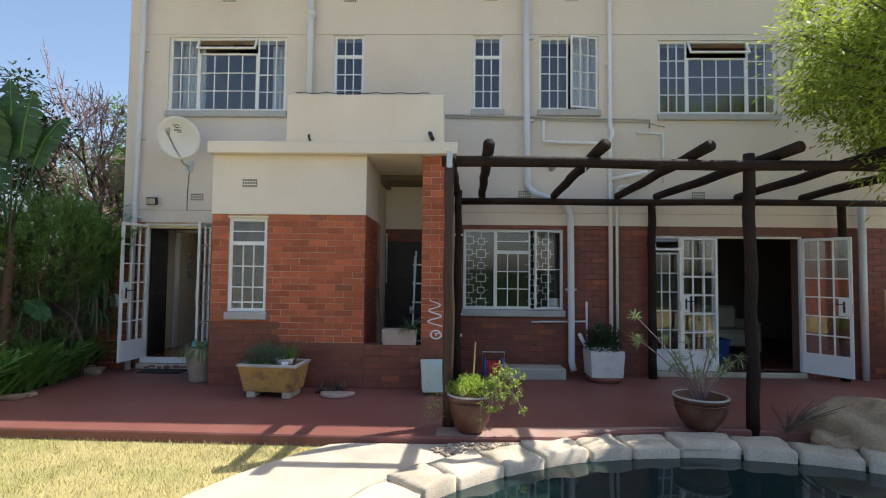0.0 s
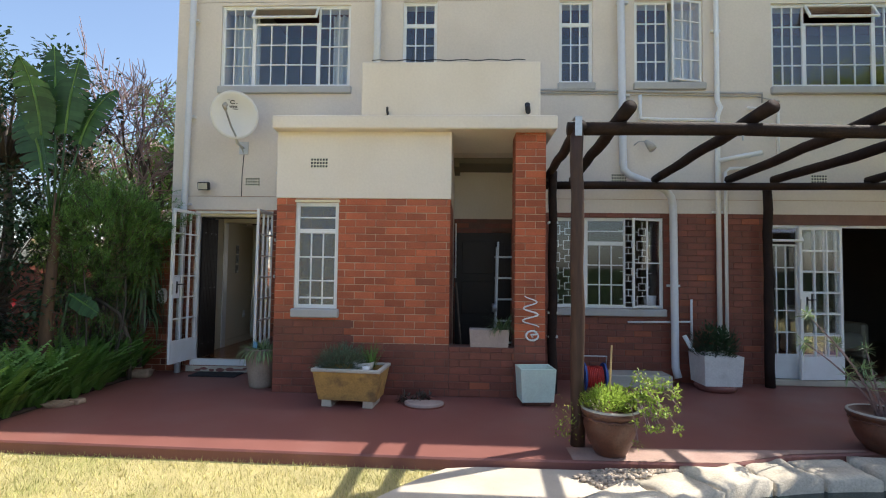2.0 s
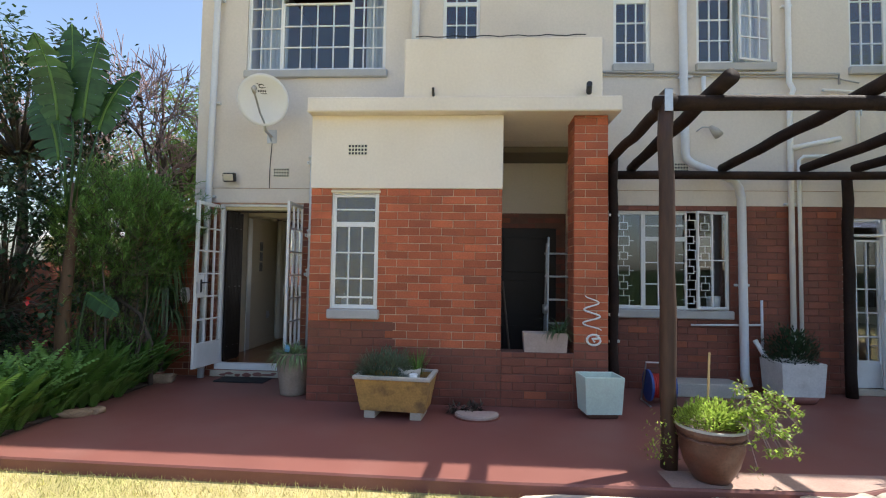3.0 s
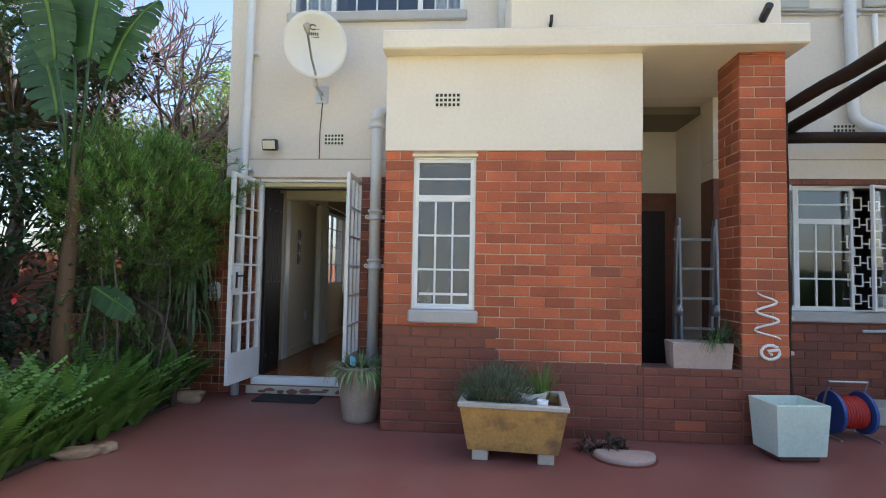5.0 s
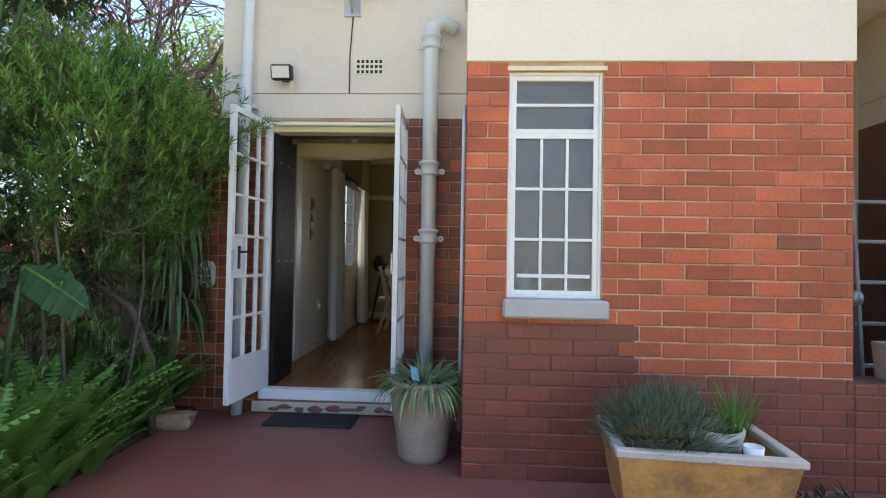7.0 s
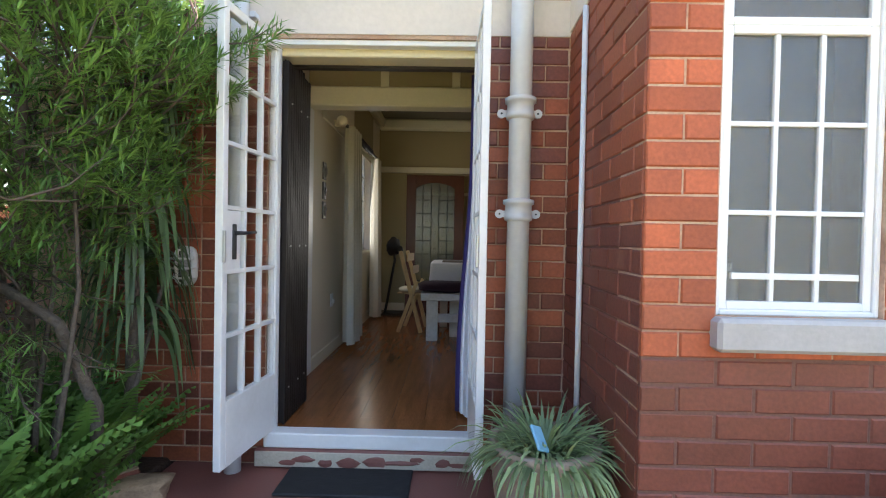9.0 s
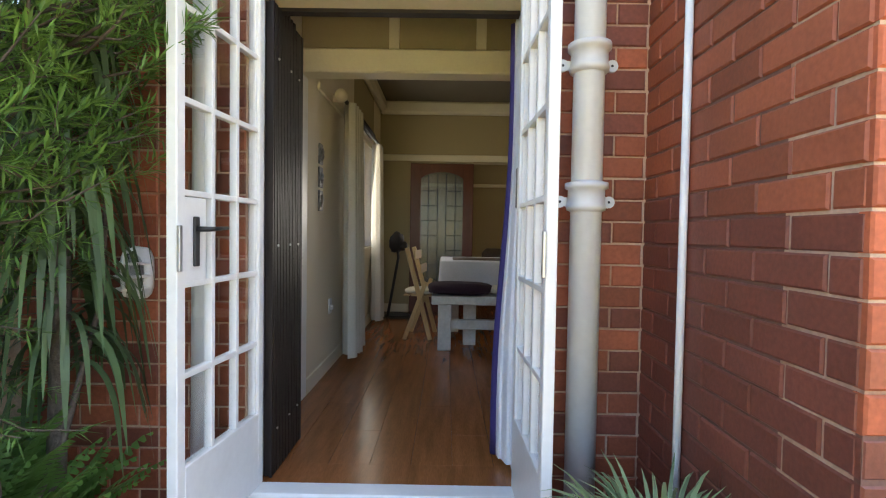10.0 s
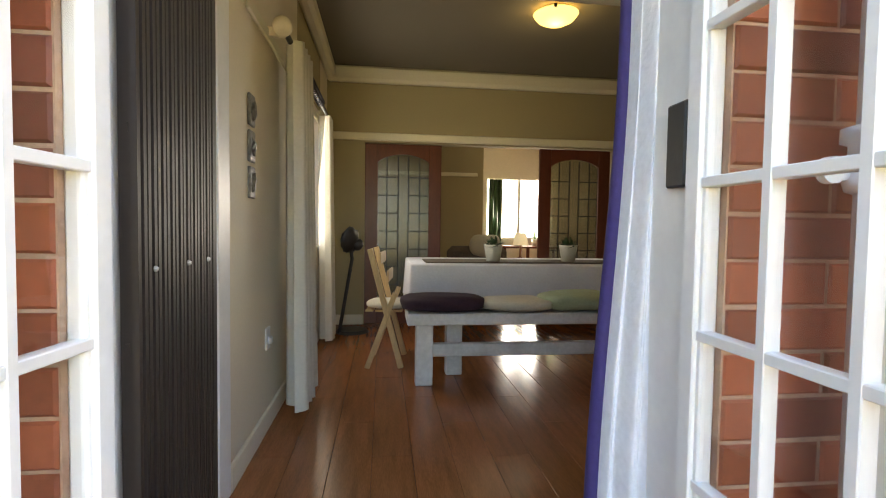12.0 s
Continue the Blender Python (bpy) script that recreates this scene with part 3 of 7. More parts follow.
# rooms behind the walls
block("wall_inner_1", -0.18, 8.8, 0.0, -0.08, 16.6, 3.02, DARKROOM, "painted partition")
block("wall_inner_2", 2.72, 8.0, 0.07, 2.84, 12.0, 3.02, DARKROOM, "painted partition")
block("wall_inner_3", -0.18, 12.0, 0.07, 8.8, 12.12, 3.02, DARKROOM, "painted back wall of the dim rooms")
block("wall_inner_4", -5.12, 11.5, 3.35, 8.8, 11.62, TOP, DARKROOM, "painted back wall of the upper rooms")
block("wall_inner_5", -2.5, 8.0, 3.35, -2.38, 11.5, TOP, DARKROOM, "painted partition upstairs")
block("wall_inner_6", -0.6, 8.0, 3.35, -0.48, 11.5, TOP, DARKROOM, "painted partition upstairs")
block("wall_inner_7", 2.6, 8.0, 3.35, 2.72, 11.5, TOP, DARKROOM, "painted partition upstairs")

# dining room
FZ = 0.16
DR = -1.25
block("floor_dining", -5.12, 8.0, -0.05, DR, 12.45, FZ - 0.012, REDWOOD, "dark base under the laminate", "floor")
block("floor_living", -5.12, 12.45, -0.05, 2.0, 16.62, FZ - 0.002, PLANK, "reddish laminate floor of the far room", "floor")
block("wall_dining_west", -5.12, 8.0, FZ - 0.01, -5.10, 10.55, 3.02, OFFWHITE, "off-white plastered room wall")
block("wall_dining_west_2", -5.12, 10.55, FZ - 0.01, -5.10, 11.85, 1.06, OFFWHITE, "off-white plastered room wall")
block("wall_dining_west_3", -5.12, 10.55, 2.36, -5.10, 11.85, 3.02, OLIVE, "pale olive plastered room wall")
block("wall_dining_west_4", -5.12, 11.85, FZ - 0.01, -5.10, 12.45, 3.02, OFFWHITE, "off-white plastered room wall")
block("wall_dining_east", DR, 8.8, FZ - 0.05, DR + 0.1, 12.45, 3.02, OLIVE, "pale olive plastered room wall")
pierced("wall_dining_north", -5.12, DR, FZ - 0.05, 3.02, 12.45, 12.57, [(-4.69, -1.75, FZ - 0.05, 2.175)], OLIVE, "pale olive wall with a wide opening to the far room")
block("ceiling_dining", -5.10, 9.15, 2.965, DR, 12.45, 3.02, CEIL, "plain room ceiling, shade put into its dark colour", "ceiling")
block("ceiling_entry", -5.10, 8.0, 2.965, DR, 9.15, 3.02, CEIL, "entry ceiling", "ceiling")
tagged(part("cornice", Shape().box(-5.10, 12.33, 2.80, DR, 12.45, 2.965, 0.03).box(-5.10, 9.2, 2.82, -5.0, 12.33, 2.965, 0.03), TRIM), "cream moulded cornice", "cornice", kind="structure")
tagged(part("trim_rail", Shape().box(-5.10, 12.42, 2.19, DR, 12.45, 2.275, 0.008).box(-5.10, 9.2, 2.20, -5.08, 12.42, 2.26, 0.006), TRIM), "cream picture rail", "rail", kind="structure")
block("trim_beam", -5.10, 8.78, 2.19, DR, 8.93, 2.335, TRIM, "cream painted beam across the entry", "beam", 0.01)
block("wall_entry_panel", -5.10, 8.83, 2.335, DR, 8.88, 2.965, OLIVE, "olive board panel over the beam")
tagged(part("trim_batten", Shape().box(-4.56, 8.80, 2.335, -4.50, 8.83, 2.965).box(-4.03, 8.80, 2.335, -3.97, 8.83, 2.965), TRIM), "cream cover battens on the panel", "batten", kind="structure")
block("trim_pilaster", -5.10, 8.79, FZ, -5.085, 8.93, 2.19, WHITE, "white painted wall end under the beam", "pilaster", 0.004)
tagged(part("baseboard", Shape().box(-5.10, 8.93, FZ, -5.082, 12.43, FZ + 0.11, 0.005).box(-5.08, 12.43, FZ, -4.70, 12.448, FZ + 0.11, 0.005), OFFWHITE), "off-white skirting board", "baseboard", kind="structure")
# far room
block("wall_living_1", -5.12, 15.0, FZ, -2.95, 15.1, 3.02, OLIVE, "pale olive far room wall")
block("wall_living_2", -2.95, 15.0, FZ, -2.85, 16.62, 3.02, OLIVE, "pale olive bay wall")
block("wall_living_3", 1.9, 12.57, FZ, 2.0, 16.62, 3.02, OLIVE, "pale olive far room wall")
block("ceiling_living", -5.12, 12.57, 2.96, 2.0, 16.62, 3.02, TRIM, "far room ceiling", "ceiling")
tagged(part("trim_living_rail", Shape().box(-5.1, 14.975, 2.09, -2.95, 15.0, 2.15, 0.006), TRIM), "cream picture rail", "rail", kind="structure")
tagged(part("backdrop", Shape().box(-4.0, 19.0, 0.0, 1.0, 19.02, 4.0), OUTDAY), "bright daylit garden outside the far window", "backdrop", kind="structure")

core_garden = block("wall_garden_side", -6.3, Y + 0.006, 0, -5.34, 7.95, 2.1, MORTAR, "red brick garden wall joining the house corner")
block("wall_block_damp", BX0 + 0.004, BY + 0.0035, 0, BX1 - 0.004, BY + 0.02, 0.585, MORTAR_DARK, "damp-stained joints low on the brick face")
block("wall_block_damp_2", BX0 + 0.004, BY + 0.0035, 0.586, BX0 + 0.93, BY + 0.02, 0.86, MORTAR_DARK, "damp-stained joints low on the brick face")
block("wall_pier_damp", -0.571, BY + 0.0035, 0, -0.219, BY + 0.02, 0.68, MORTAR_DARK, "damp-stained joints low on the pier")
dark_door = thing("door_7", (-1.30, 8.645, 0.0), "dark brown panelled back door, shut", "door", kind="structure")
part("leaf", Shape().box(0, -0.02, 0, 0.86, 0.012, 2.06, 0.005), GATE, dark_door)
for z in (0.15, 0.8, 1.42):
    part("panel", Shape().box(0.1, -0.032, z, 0.76, -0.02, z + 0.5, 0.01), GATE, dark_door)

# ---- windows and doors ----


def light(parent, w, h, cols, rows, mat=WHITE, m=None, pane=GLASS, bar=0.016, edge=0.027, thick=0.03, kick=0.0, name="casement", rows_at=None):
    """A framed sash or door leaf with glazing bars and panes; its origin is at its lower hinge corner, it lies in x and z."""
    sash = Shape()
    for b in ((0, 0, edge, h), (w - edge, 0, w, h), (edge, 0, w - edge, edge + kick), (edge, h - edge, w - edge, h)):
        sash.box(b[0], -thick / 2, b[1], b[2], thick / 2, b[3], 0.003)
    sash = part(name, sash, mat, parent, m=m)
    x0, x1, z0, z1 = edge, w - edge, edge + kick, h - edge
    zs = rows_at or [z0 + (z1 - z0) * j / rows for j in range(rows + 1)]
    for i in range(1, cols):
        x = x0 + (x1 - x0) * i / cols
        part("glazing_bar", Shape().box(x - bar / 2, -thick * 0.4, z0, x + bar / 2, thick * 0.4, z1, 0.002), mat, sash)
    for z in zs[1:-1]:
        part("glazing_bar", Shape().box(x0, -thick * 0.37, z - bar / 2, x1, thick * 0.37, z + bar / 2, 0.002), mat, sash)
    for i in range(cols):
        for j in range(len(zs) - 1):
            a, b = x0 + (x1 - x0) * i / cols, x0 + (x1 - x0) * (i + 1) / cols
            p = part("pane", Shape().box(a, -0.002, zs[j], b, 0.002, zs[j + 1]), pane, sash)
            p.visible_shadow = False
    return sash


def window(name, hole, y, label, lights, sill=True, frame_mat=WHITE, pane=GLASS, deep=0.05):
    """A steel window in a hole (x0, x1, z0, z1); lights: (x0, x1, z0, z1, cols, rows, turn, tilt) as shares of the hole."""
    x0, x1, z0, z1 = hole
    w, h = x1 - x0, z1 - z0
    th = thing(name, (x0, y, z0), label, "window", kind="structure")
    fr = Shape()
    for b in ((0, 0, 0.018, h), (w - 0.018, 0, w, h), (0.018, 0, w - 0.018, 0.018), (0.018, h - 0.018, w - 0.018, h)):
        fr.box(b[0], -deep / 2, b[1], b[2], deep / 2, b[3], 0.004)
    part("window_frame", fr, frame_mat, th)
    for a, b, c, d, cols, rows, turn, tilt in lights:
        la, lb, lc, ld = 0.018 + a * (w - 0.036), 0.018 + b * (w - 0.036), 0.018 + c * (h - 0.036), 0.018 + d * (h - 0.036)
        m = pose(la, 0, lc)
        if turn > 0:
            m = pose(la, -0.02, lc, 0, 0, -turn)
        if turn < 0:
            m = pose(lb, -0.02, lc, 0, 0, -turn) @ pose(-(lb - la), 0, 0)
        if tilt:
            m = pose(la, -0.02, ld, -tilt, 0, 0) @ pose(0, 0, -(ld - lc))
        light(th, lb - la, ld - lc, cols, rows, m=m, pane=pane)
    if sill:
        part("window_sill", Shape().box(-0.02, -0.10, -0.105, w + 0.03, 0.06, -0.002, 0.012), SILL, th, "grey painted sloping sill")
    return th


YW = Y + 0.05
window("window_1", W1, YW, "white steel bedroom window with sheer curtains, fanlight ajar",
       [(0, 0.245, 0, 1, 3, 4, 0, 0), (0.245, 0.755, 0, 0.80, 4, 3, 0, 0), (0.245, 0.755, 0.80, 1, 1, 1, 0, 28), (0.755, 1, 0, 1, 3, 4, 0, 0)])
window("window_2", W2, YW, "narrow white steel window behind the balcony", [(0, 1, 0, 0.72, 3, 3, 0, 0), (0, 1, 0.72, 1, 3, 1, 0, 0)])
window("window_3", W3, YW, "narrow white steel window with burglar bars", [(0, 1, 0, 0.72, 3, 3, 0, 0), (0, 1, 0.72, 1, 3, 1, 0, 0)])
window("window_4", W4, YW, "white steel casement window, one sash ajar", [(0, 0.5, 0, 1, 3, 4, 0, 0), (0.5, 1, 0, 1, 3, 4, -14, 0)])
window("window_5", W5, YW, "wide white steel bedroom window, fanlight ajar",
       [(0, 0.245, 0, 1, 3, 4, 0, 0), (0.245, 0.755, 0, 0.78, 4, 3, 0, 0), (0.245, 0.755, 0.78, 1, 1, 1, 0, 28), (0.755, 1, 0, 1, 3, 4, 0, 0)])
kw = window("window_6", KW, YW, "white steel kitchen window with patterned burglar guard, one sash open",
            [(0, 0.32, 0, 1, 1, 1, 0, 0), (0.32, 0.68, 0, 0.72, 3, 3, 0, 0), (0.32, 0.68, 0.72, 1, 1, 2, 0, 0), (0.68, 1, 0, 1, 2, 2, -22, 0)])
guard = Shape()
for gx in (0.09, 1.10):
    for i in range(2):
        x = gx + i * 0.19
        for j in range(6):
            z = 0.10 + j * 0.19 + (0.0 if i else 0.02)
            wide, tall = (0.075, 0.065) if (i + j) % 2 else (0.055, 0.05)
            guard.box(x - wide, 0.06, z - tall, x + wide, 0.07, z - tall + 0.011).box(x - wide, 0.06, z + tall - 0.011, x + wide, 0.07, z + tall)
            guard.box(x - wide, 0.061, z - tall, x - wide + 0.011, 0.069, z + tall).box(x + wide - 0.011, 0.061, z - tall, x + wide, 0.069, z + tall)
            guard.box(x - 0.005, 0.062, z + tall, x + 0.005, 0.068, z + 0.19 - tall)
            guard.box(x - wide - 0.06, 0.062, z - 0.005, x - wide, 0.068, z + 0.005)
            if i:
                guard.box(x + wide, 0.062, z - 0.005, x + wide + 0.05, 0.068, z + 0.005)
part("burglar_guard", guard, WHITE, kw, "white wrought burglar guard of linked rectangles")
part("sill_tub", Shape().lathe([(0.001, 0), (0.075, 0), (0.085, 0.16), (0.078, 0.16), (0.07, 0.02), (0.001, 0.02)], 20, (1.42, 0.14, 0.01)), WHITE, kw, "white tub on the inner sill", True)
bw = window("window_7", BW, BY + 0.045, "narrow white steel bathroom window with obscure glass",
            [(0, 1, 0, 0.735, 3, 3, 0, 0), (0, 1, 0.735, 1, 1, 2, 0, 0)], pane=GLASS_FROST, frame_mat=WHITE)
part("lintel_strip", Shape().box(-0.01, -0.052, 1.262, 0.535, -0.03, 1.285), CREAM_FRAME, bw)
part("low_rail", Shape().box(0.06, -0.013, 0.115, 0.46, 0.013, 0.135), WHITE, bw)
tagged(part("bath_bottle", Shape().lathe([(0.001, 0), (0.03, 0), (0.032, 0.1), (0.012, 0.13), (0.012, 0.15), (0.001, 0.15)], 14, (-3.06, BY + 0.16, 1.0)), WHITE, smooth=True), "small white bottle standing on the window ledge", "bottle")
# bathroom wall, darkened by colour like the other unlit rooms
block("wall_block_room", BX0 + 0.24, BY + 0.6, 0.4, BX1 - 0.24, BY + 0.62, 3.0, DARKROOM, "dark-toned wall inside the bathroom, gloom put into its colour")
block("trim_ledge", BX0 + 0.24, BY + 0.10, 0.97, BX1 - 0.24, BY + 0.24, 0.99, OFFWHITE, "inner window ledge", "ledge")


def sheer(name, x0, x1, y, z0, z1, mat, label, folds=7, amp=0.03, gather=0.0):
    """A hanging curtain in soft folds, thin cloth with two sides."""
    sh = Shape()
    nx, nz = folds * 8, 10
    for side in (0, 0.006):
        k = len(sh.v)
        for j in range(nz + 1):
            z = z0 + (z1 - z0) * j / nz
            s = 1 - gather * (j / nz)
            for i in range(nx + 1):
                u = i / nx
                x = (x0 + x1) / 2 + (u - 0.5) * (x1 - x0) * s
                sh.v.append((x, y + side + amp * math.sin(u * folds * 2 * math.pi + 0.5 * math.sin(3 * z)) + 0.012 * math.sin(5 * u + 2 * z), z))
        w = nx + 1
        sh.f += [(k + j * w + i, k + j * w + i + 1, k + (j + 1) * w + i + 1, k + (j + 1) * w + i) for j in range(nz) for i in range(nx)]
    return tagged(part(name, sh, mat, smooth=True), label, "curtain")


sheer("curtain", -4.66, -4.28, Y + 0.34, 3.95, 5.25, SHEER, "white sheer curtain drawn aside in the bedroom window", 4)
sheer("curtain", -3.16, -2.80, Y + 0.34, 3.95, 5.25, SHEER, "white sheer curtain drawn aside in the bedroom window", 4)
sheer("curtain", 1.74, 2.15, Y + 0.34, 4.05, 5.35, SHEER, "white sheer curtain hanging behind the casement", 4)


def handle(parent, x, z, y, side=1):
    plate = part("handle_plate", Shape().box(x - 0.014, y - 0.006, z - 0.07, x + 0.014, y + 0.004, z + 0.09, 0.003), BLACK, parent, "black lever handle plate")
    part("lever", Shape().tube([(x, y, z + 0.04), (x, y - 0.045, z + 0.04), (x + side * 0.10, y - 0.05, z + 0.045)], [0.008, 0.008, 0.006], 8), BLACK, plate, smooth=True)


def glazed_leaf(name, hinge, turn, w, h, label, lock, mirror=False):
    """A white steel door leaf, three panes wide and six high over a kick plate; hinge: its lower hinge corner."""
    th = thing(name, hinge, label, "door", kind="structure", turn=turn)
    s = -1 if mirror else 1
    m = pose(0, 0, 0) if not mirror else pose(-w, 0, 0)
    leaf = light(th, w, h, 3, 6, m=m, edge=0.042, thick=0.036, kick=0.26, bar=0.02, name="leaf")
    if lock:
        x = w - 0.10 if not mirror else 0.10
        part("lock_plate", Shape().box(x - 0.06, -0.012, 0.88, x + 0.065, 0.012, 1.15, 0.002), WHITE, leaf)
        handle(leaf, x, 1.00, -0.02, -1 if not mirror else 1)
        inner = part("inner_plate", Shape().box(x - 0.014, 0.012, 0.93, x + 0.014, 0.021, 1.09, 0.003), BLACK, leaf, "black lever handle plate")
        s2 = -1 if not mirror else 1
        part("inner_lever", Shape().tube([(x, 0.02, 1.05), (x, 0.06, 1.05), (x + s2 * 0.10, 0.066, 1.055)], [0.009, 0.009, 0.006], 8), BLACK, leaf, "black lever", smooth=True)
    for z in (0.35, 1.05, 1.8):
        part("hinge", Shape().tube([(s * 0.004, -0.02, z - 0.045), (s * 0.004, -0.02, z + 0.045)], 0.008, 8), WHITE, th)
    part("latch", Shape().box(s * w - 0.012, 0.019, 0.92, s * w + 0.004, 0.03, 1.06, 0.002), STEEL, th, "worn steel latch plate")
    return th


# front double door: leaves open outwards
glazed_leaf("door_1", (-4.962, 7.795, 0.175), 263.7, 0.555, 2.065, "white glazed steel door leaf standing open, black lever", True)
glazed_leaf("door_2", (-3.890, 7.795, 0.175), 91.2, 0.555, 2.065, "white glazed steel door leaf standing open, edge worn", False, True)
fr = Shape()
for b in ((-4.99, 0.175, -4.96, 2.26), (-3.898, 0.175, -3.868, 2.26), (-4.96, 2.23, -3.898, 2.26)):
    fr.box(b[0], 7.74, b[1], b[2], 7.80, b[3], 0.004)
tagged(part("door_frame", fr, WHITE), "white steel door frame", "door frame", kind="structure")
block("trim_lintel", -4.99, 7.80, 2.19, -3.868, 8.0, 2.26, CREAM_FRAME, "cream painted lintel over the door", "lintel", 0.006)
tagged(part("trim_threshold", Shape().box(-4.99, 7.70, 0.095, -3.868, 7.80, 0.174, 0.006), WHITE), "white painted threshold, red showing through chips", "threshold", kind="structure")
block("floor_entry", -4.99, 7.80, 0.0, -3.868, 8.0, FZ, PLANK, "reddish laminate at the door", "floor")
block("trim_jamb", -4.992, 7.80, FZ, -4.975, 8.0, 2.19, WHITE, "white painted door jamb", "jamb", 0.002)
block("trim_jamb_2", -3.884, 7.80, FZ, -3.866, 8.0, 2.19, WHITE, "white painted door jamb", "jamb", 0.002)
chips = Shape()
for i in range(9):
    chips.lump((rnd.uniform(0.03, 0.09), 0.006, rnd.uniform(0.012, 0.03)), (-4.85 + i * 0.115 + rnd.uniform(-0.03, 0.03), 7.659, rnd.uniform(0.035, 0.075)), 8, 0.5, i)
whitestep = Shape().box(-5.02, 7.661, 0.012, -3.84, 7.670, 0.092, 0.003)
tagged(part("trim_step_paint", whitestep, CONCRETE), "worn white paint on the step's face", "step", kind="structure")
tagged(part("trim_step_chips", chips, PAVING), "red patches where the step's paint has chipped", "step", kind="structure")

# folded security gate
gate = thing("security_gate", (-4.948, 7.835, FZ), "dark brown folding trellis security gate, pushed open", "security gate")
for i in range(10):
    y = 0.02 + i * 0.0415
    part("upright", Shape().box(-0.014, y - 0.008, 0.01, 0.014, y + 0.008, 2.02, 0.002).box(0.012, y - 0.018, 0.01, 0.024, y - 0.006, 2.02).box(0.012, y + 0.006, 0.01, 0.024, y + 0.018, 2.02), GATE, gate)
    if i < 9:
        for j in range(5):
            z = 0.2 + j * 0.4
            part("lattice_strip", Shape().box(-0.004, -0.012, -0.17, 0.004, 0.012, 0.17, m=pose(0.0, y + 0.022, z + 0.1, 7, 0, 0)), GATE, gate)
            if j in (0, 2, 4) and i in (1, 5, 8):
                part("rivet", Shape().lathe([(0.001, 0.004), (0.004, 0.003), (0.006, 0), (0.006, -0.003)], 8), STEEL, gate, m=pose(0.026, y + 0.007, z, 0, 90, 0))
part("gate_frame", Shape().box(-0.03, 0.412, 0.0, 0.022, 0.436, 2.03, 0.004), GATE, gate)
block("trim_gate_track", -4.95, 7.93, 2.175, -3.89, 7.98, 2.19, GATE, "dark gate track", "track")

# french doors at the lounge
fd = thing("window_8", (2.87, YW, 0.08), "white steel french window side light, fanlight tilted out", "window", kind="structure")
fr = Shape()
for b in ((0, 0, 0.035, 2.06), (0.46, 0, 0.50, 2.06), (0.98, 0, 1.02, 2.06), (2.275, 0, 2.31, 2.06), (0.035, 2.025, 2.275, 2.06)):
    fr.box(b[0], -0.025, b[1], b[2], 0.025, b[3], 0.004)
part("window_frame", fr, WHITE, fd)
light(fd, 0.425, 1.80, 3, 5, m=pose(0.035, 0, 0), kick=0.30)
light(fd, 0.48, 2.025, 3, 6, m=pose(0.50, 0, 0), kick=0.30)
light(fd, 0.425, 0.25, 1, 1, m=pose(0.035, -0.02, 2.04, -32, 0, 0) @ pose(0, 0, -0.25))
part("threshold", Shape().box(0, -0.10, -0.08, 2.31, 0.1, 0.0, 0.01), CONCRETE, fd)
glazed_leaf("door_3", (3.88, YW - 0.05, 0.09), 188, 0.62, 2.02, "white glazed steel french door leaf folded right back", True)
glazed_leaf("door_4", (5.16, YW - 0.03, 0.09), 90 + 38, 0.62, 2.02, "white glazed steel french door leaf standing open", True, True)

crate = thing("crate", (4.45, 9.0, 0.07), "blue plastic crate standing inside the lounge doors", "crate")
part("tub_body", Shape().add([(-0.19, -0.14, 0), (0.19, -0.14, 0), (0.19, 0.14, 0), (-0.19, 0.14, 0), (-0.22, -0.17, 0.34), (0.22, -0.17, 0.34), (0.22, 0.17, 0.34), (-0.22, 0.17, 0.34), (-0.20, -0.15, 0.33), (0.20, -0.15, 0.33), (0.20, 0.15, 0.33), (-0.20, 0.15, 0.33), (-0.17, -0.12, 0.02), (0.17, -0.12, 0.02), (0.17, 0.12, 0.02), (-0.17, 0.12, 0.02)],
     [(0, 3, 2, 1)] + [(j * 4 + i, j * 4 + (i + 1) % 4, j * 4 + 4 + (i + 1) % 4, j * 4 + 4 + i) for j in range(3) for i in range(4)] + [(12, 13, 14, 15)]), BLUEPLASTIC, crate)
part("rim", Shape().box(-0.235, -0.185, 0.32, 0.235, -0.165, 0.35, 0.004).box(-0.235, 0.165, 0.32, 0.235, 0.185, 0.35, 0.004).box(-0.235, -0.165, 0.32, -0.215, 0.165, 0.35, 0.004).box(0.215, -0.165, 0.32, 0.235, 0.165, 0.35, 0.004), BLUEPLASTIC, crate)
seat = thing("armchair", (5.2, 10.0, 0.07), "pale upholstered armchair in the dim lounge", "armchair")
part("seat", Shape().box(-0.42, -0.4, 0.12, 0.42, 0.35, 0.42, 0.05), BEIGE, seat)
part("backrest", Shape().box(-0.42, 0.3, 0.3, 0.42, 0.48, 0.85, 0.06), BEIGE, seat)
for x in (-0.5, 0.38):
    part("armrest", Shape().box(x, -0.4, 0.0, x + 0.12, 0.42, 0.60, 0.04), BEIGE, seat)
for x, y, z, lean in ((6.15, 7.52, 1.35, 0.16), (6.28, 7.50, 1.15, 0.10), (6.42, 7.50, 1.25, 0.2), (6.50, 7.48, 0.95, 0.05)):
    cane_ = thing("cane", (x, y, 0.0), "dry brown cane leaning against the wall", "cane", "canes leaning by the wall")
    part("stick", Shape().tube([(-0.05, -0.14, 0.0), (lean * 0.5, -0.02, z * 0.5), (lean, 0.11, z)], [0.02, 0.017, 0.012], 8), PINE, cane_, smooth=True)
tall_pot = thing("plant_pot", (7.0, 6.9, 0.0), "dark round pot standing on the terrace", "plant pot")
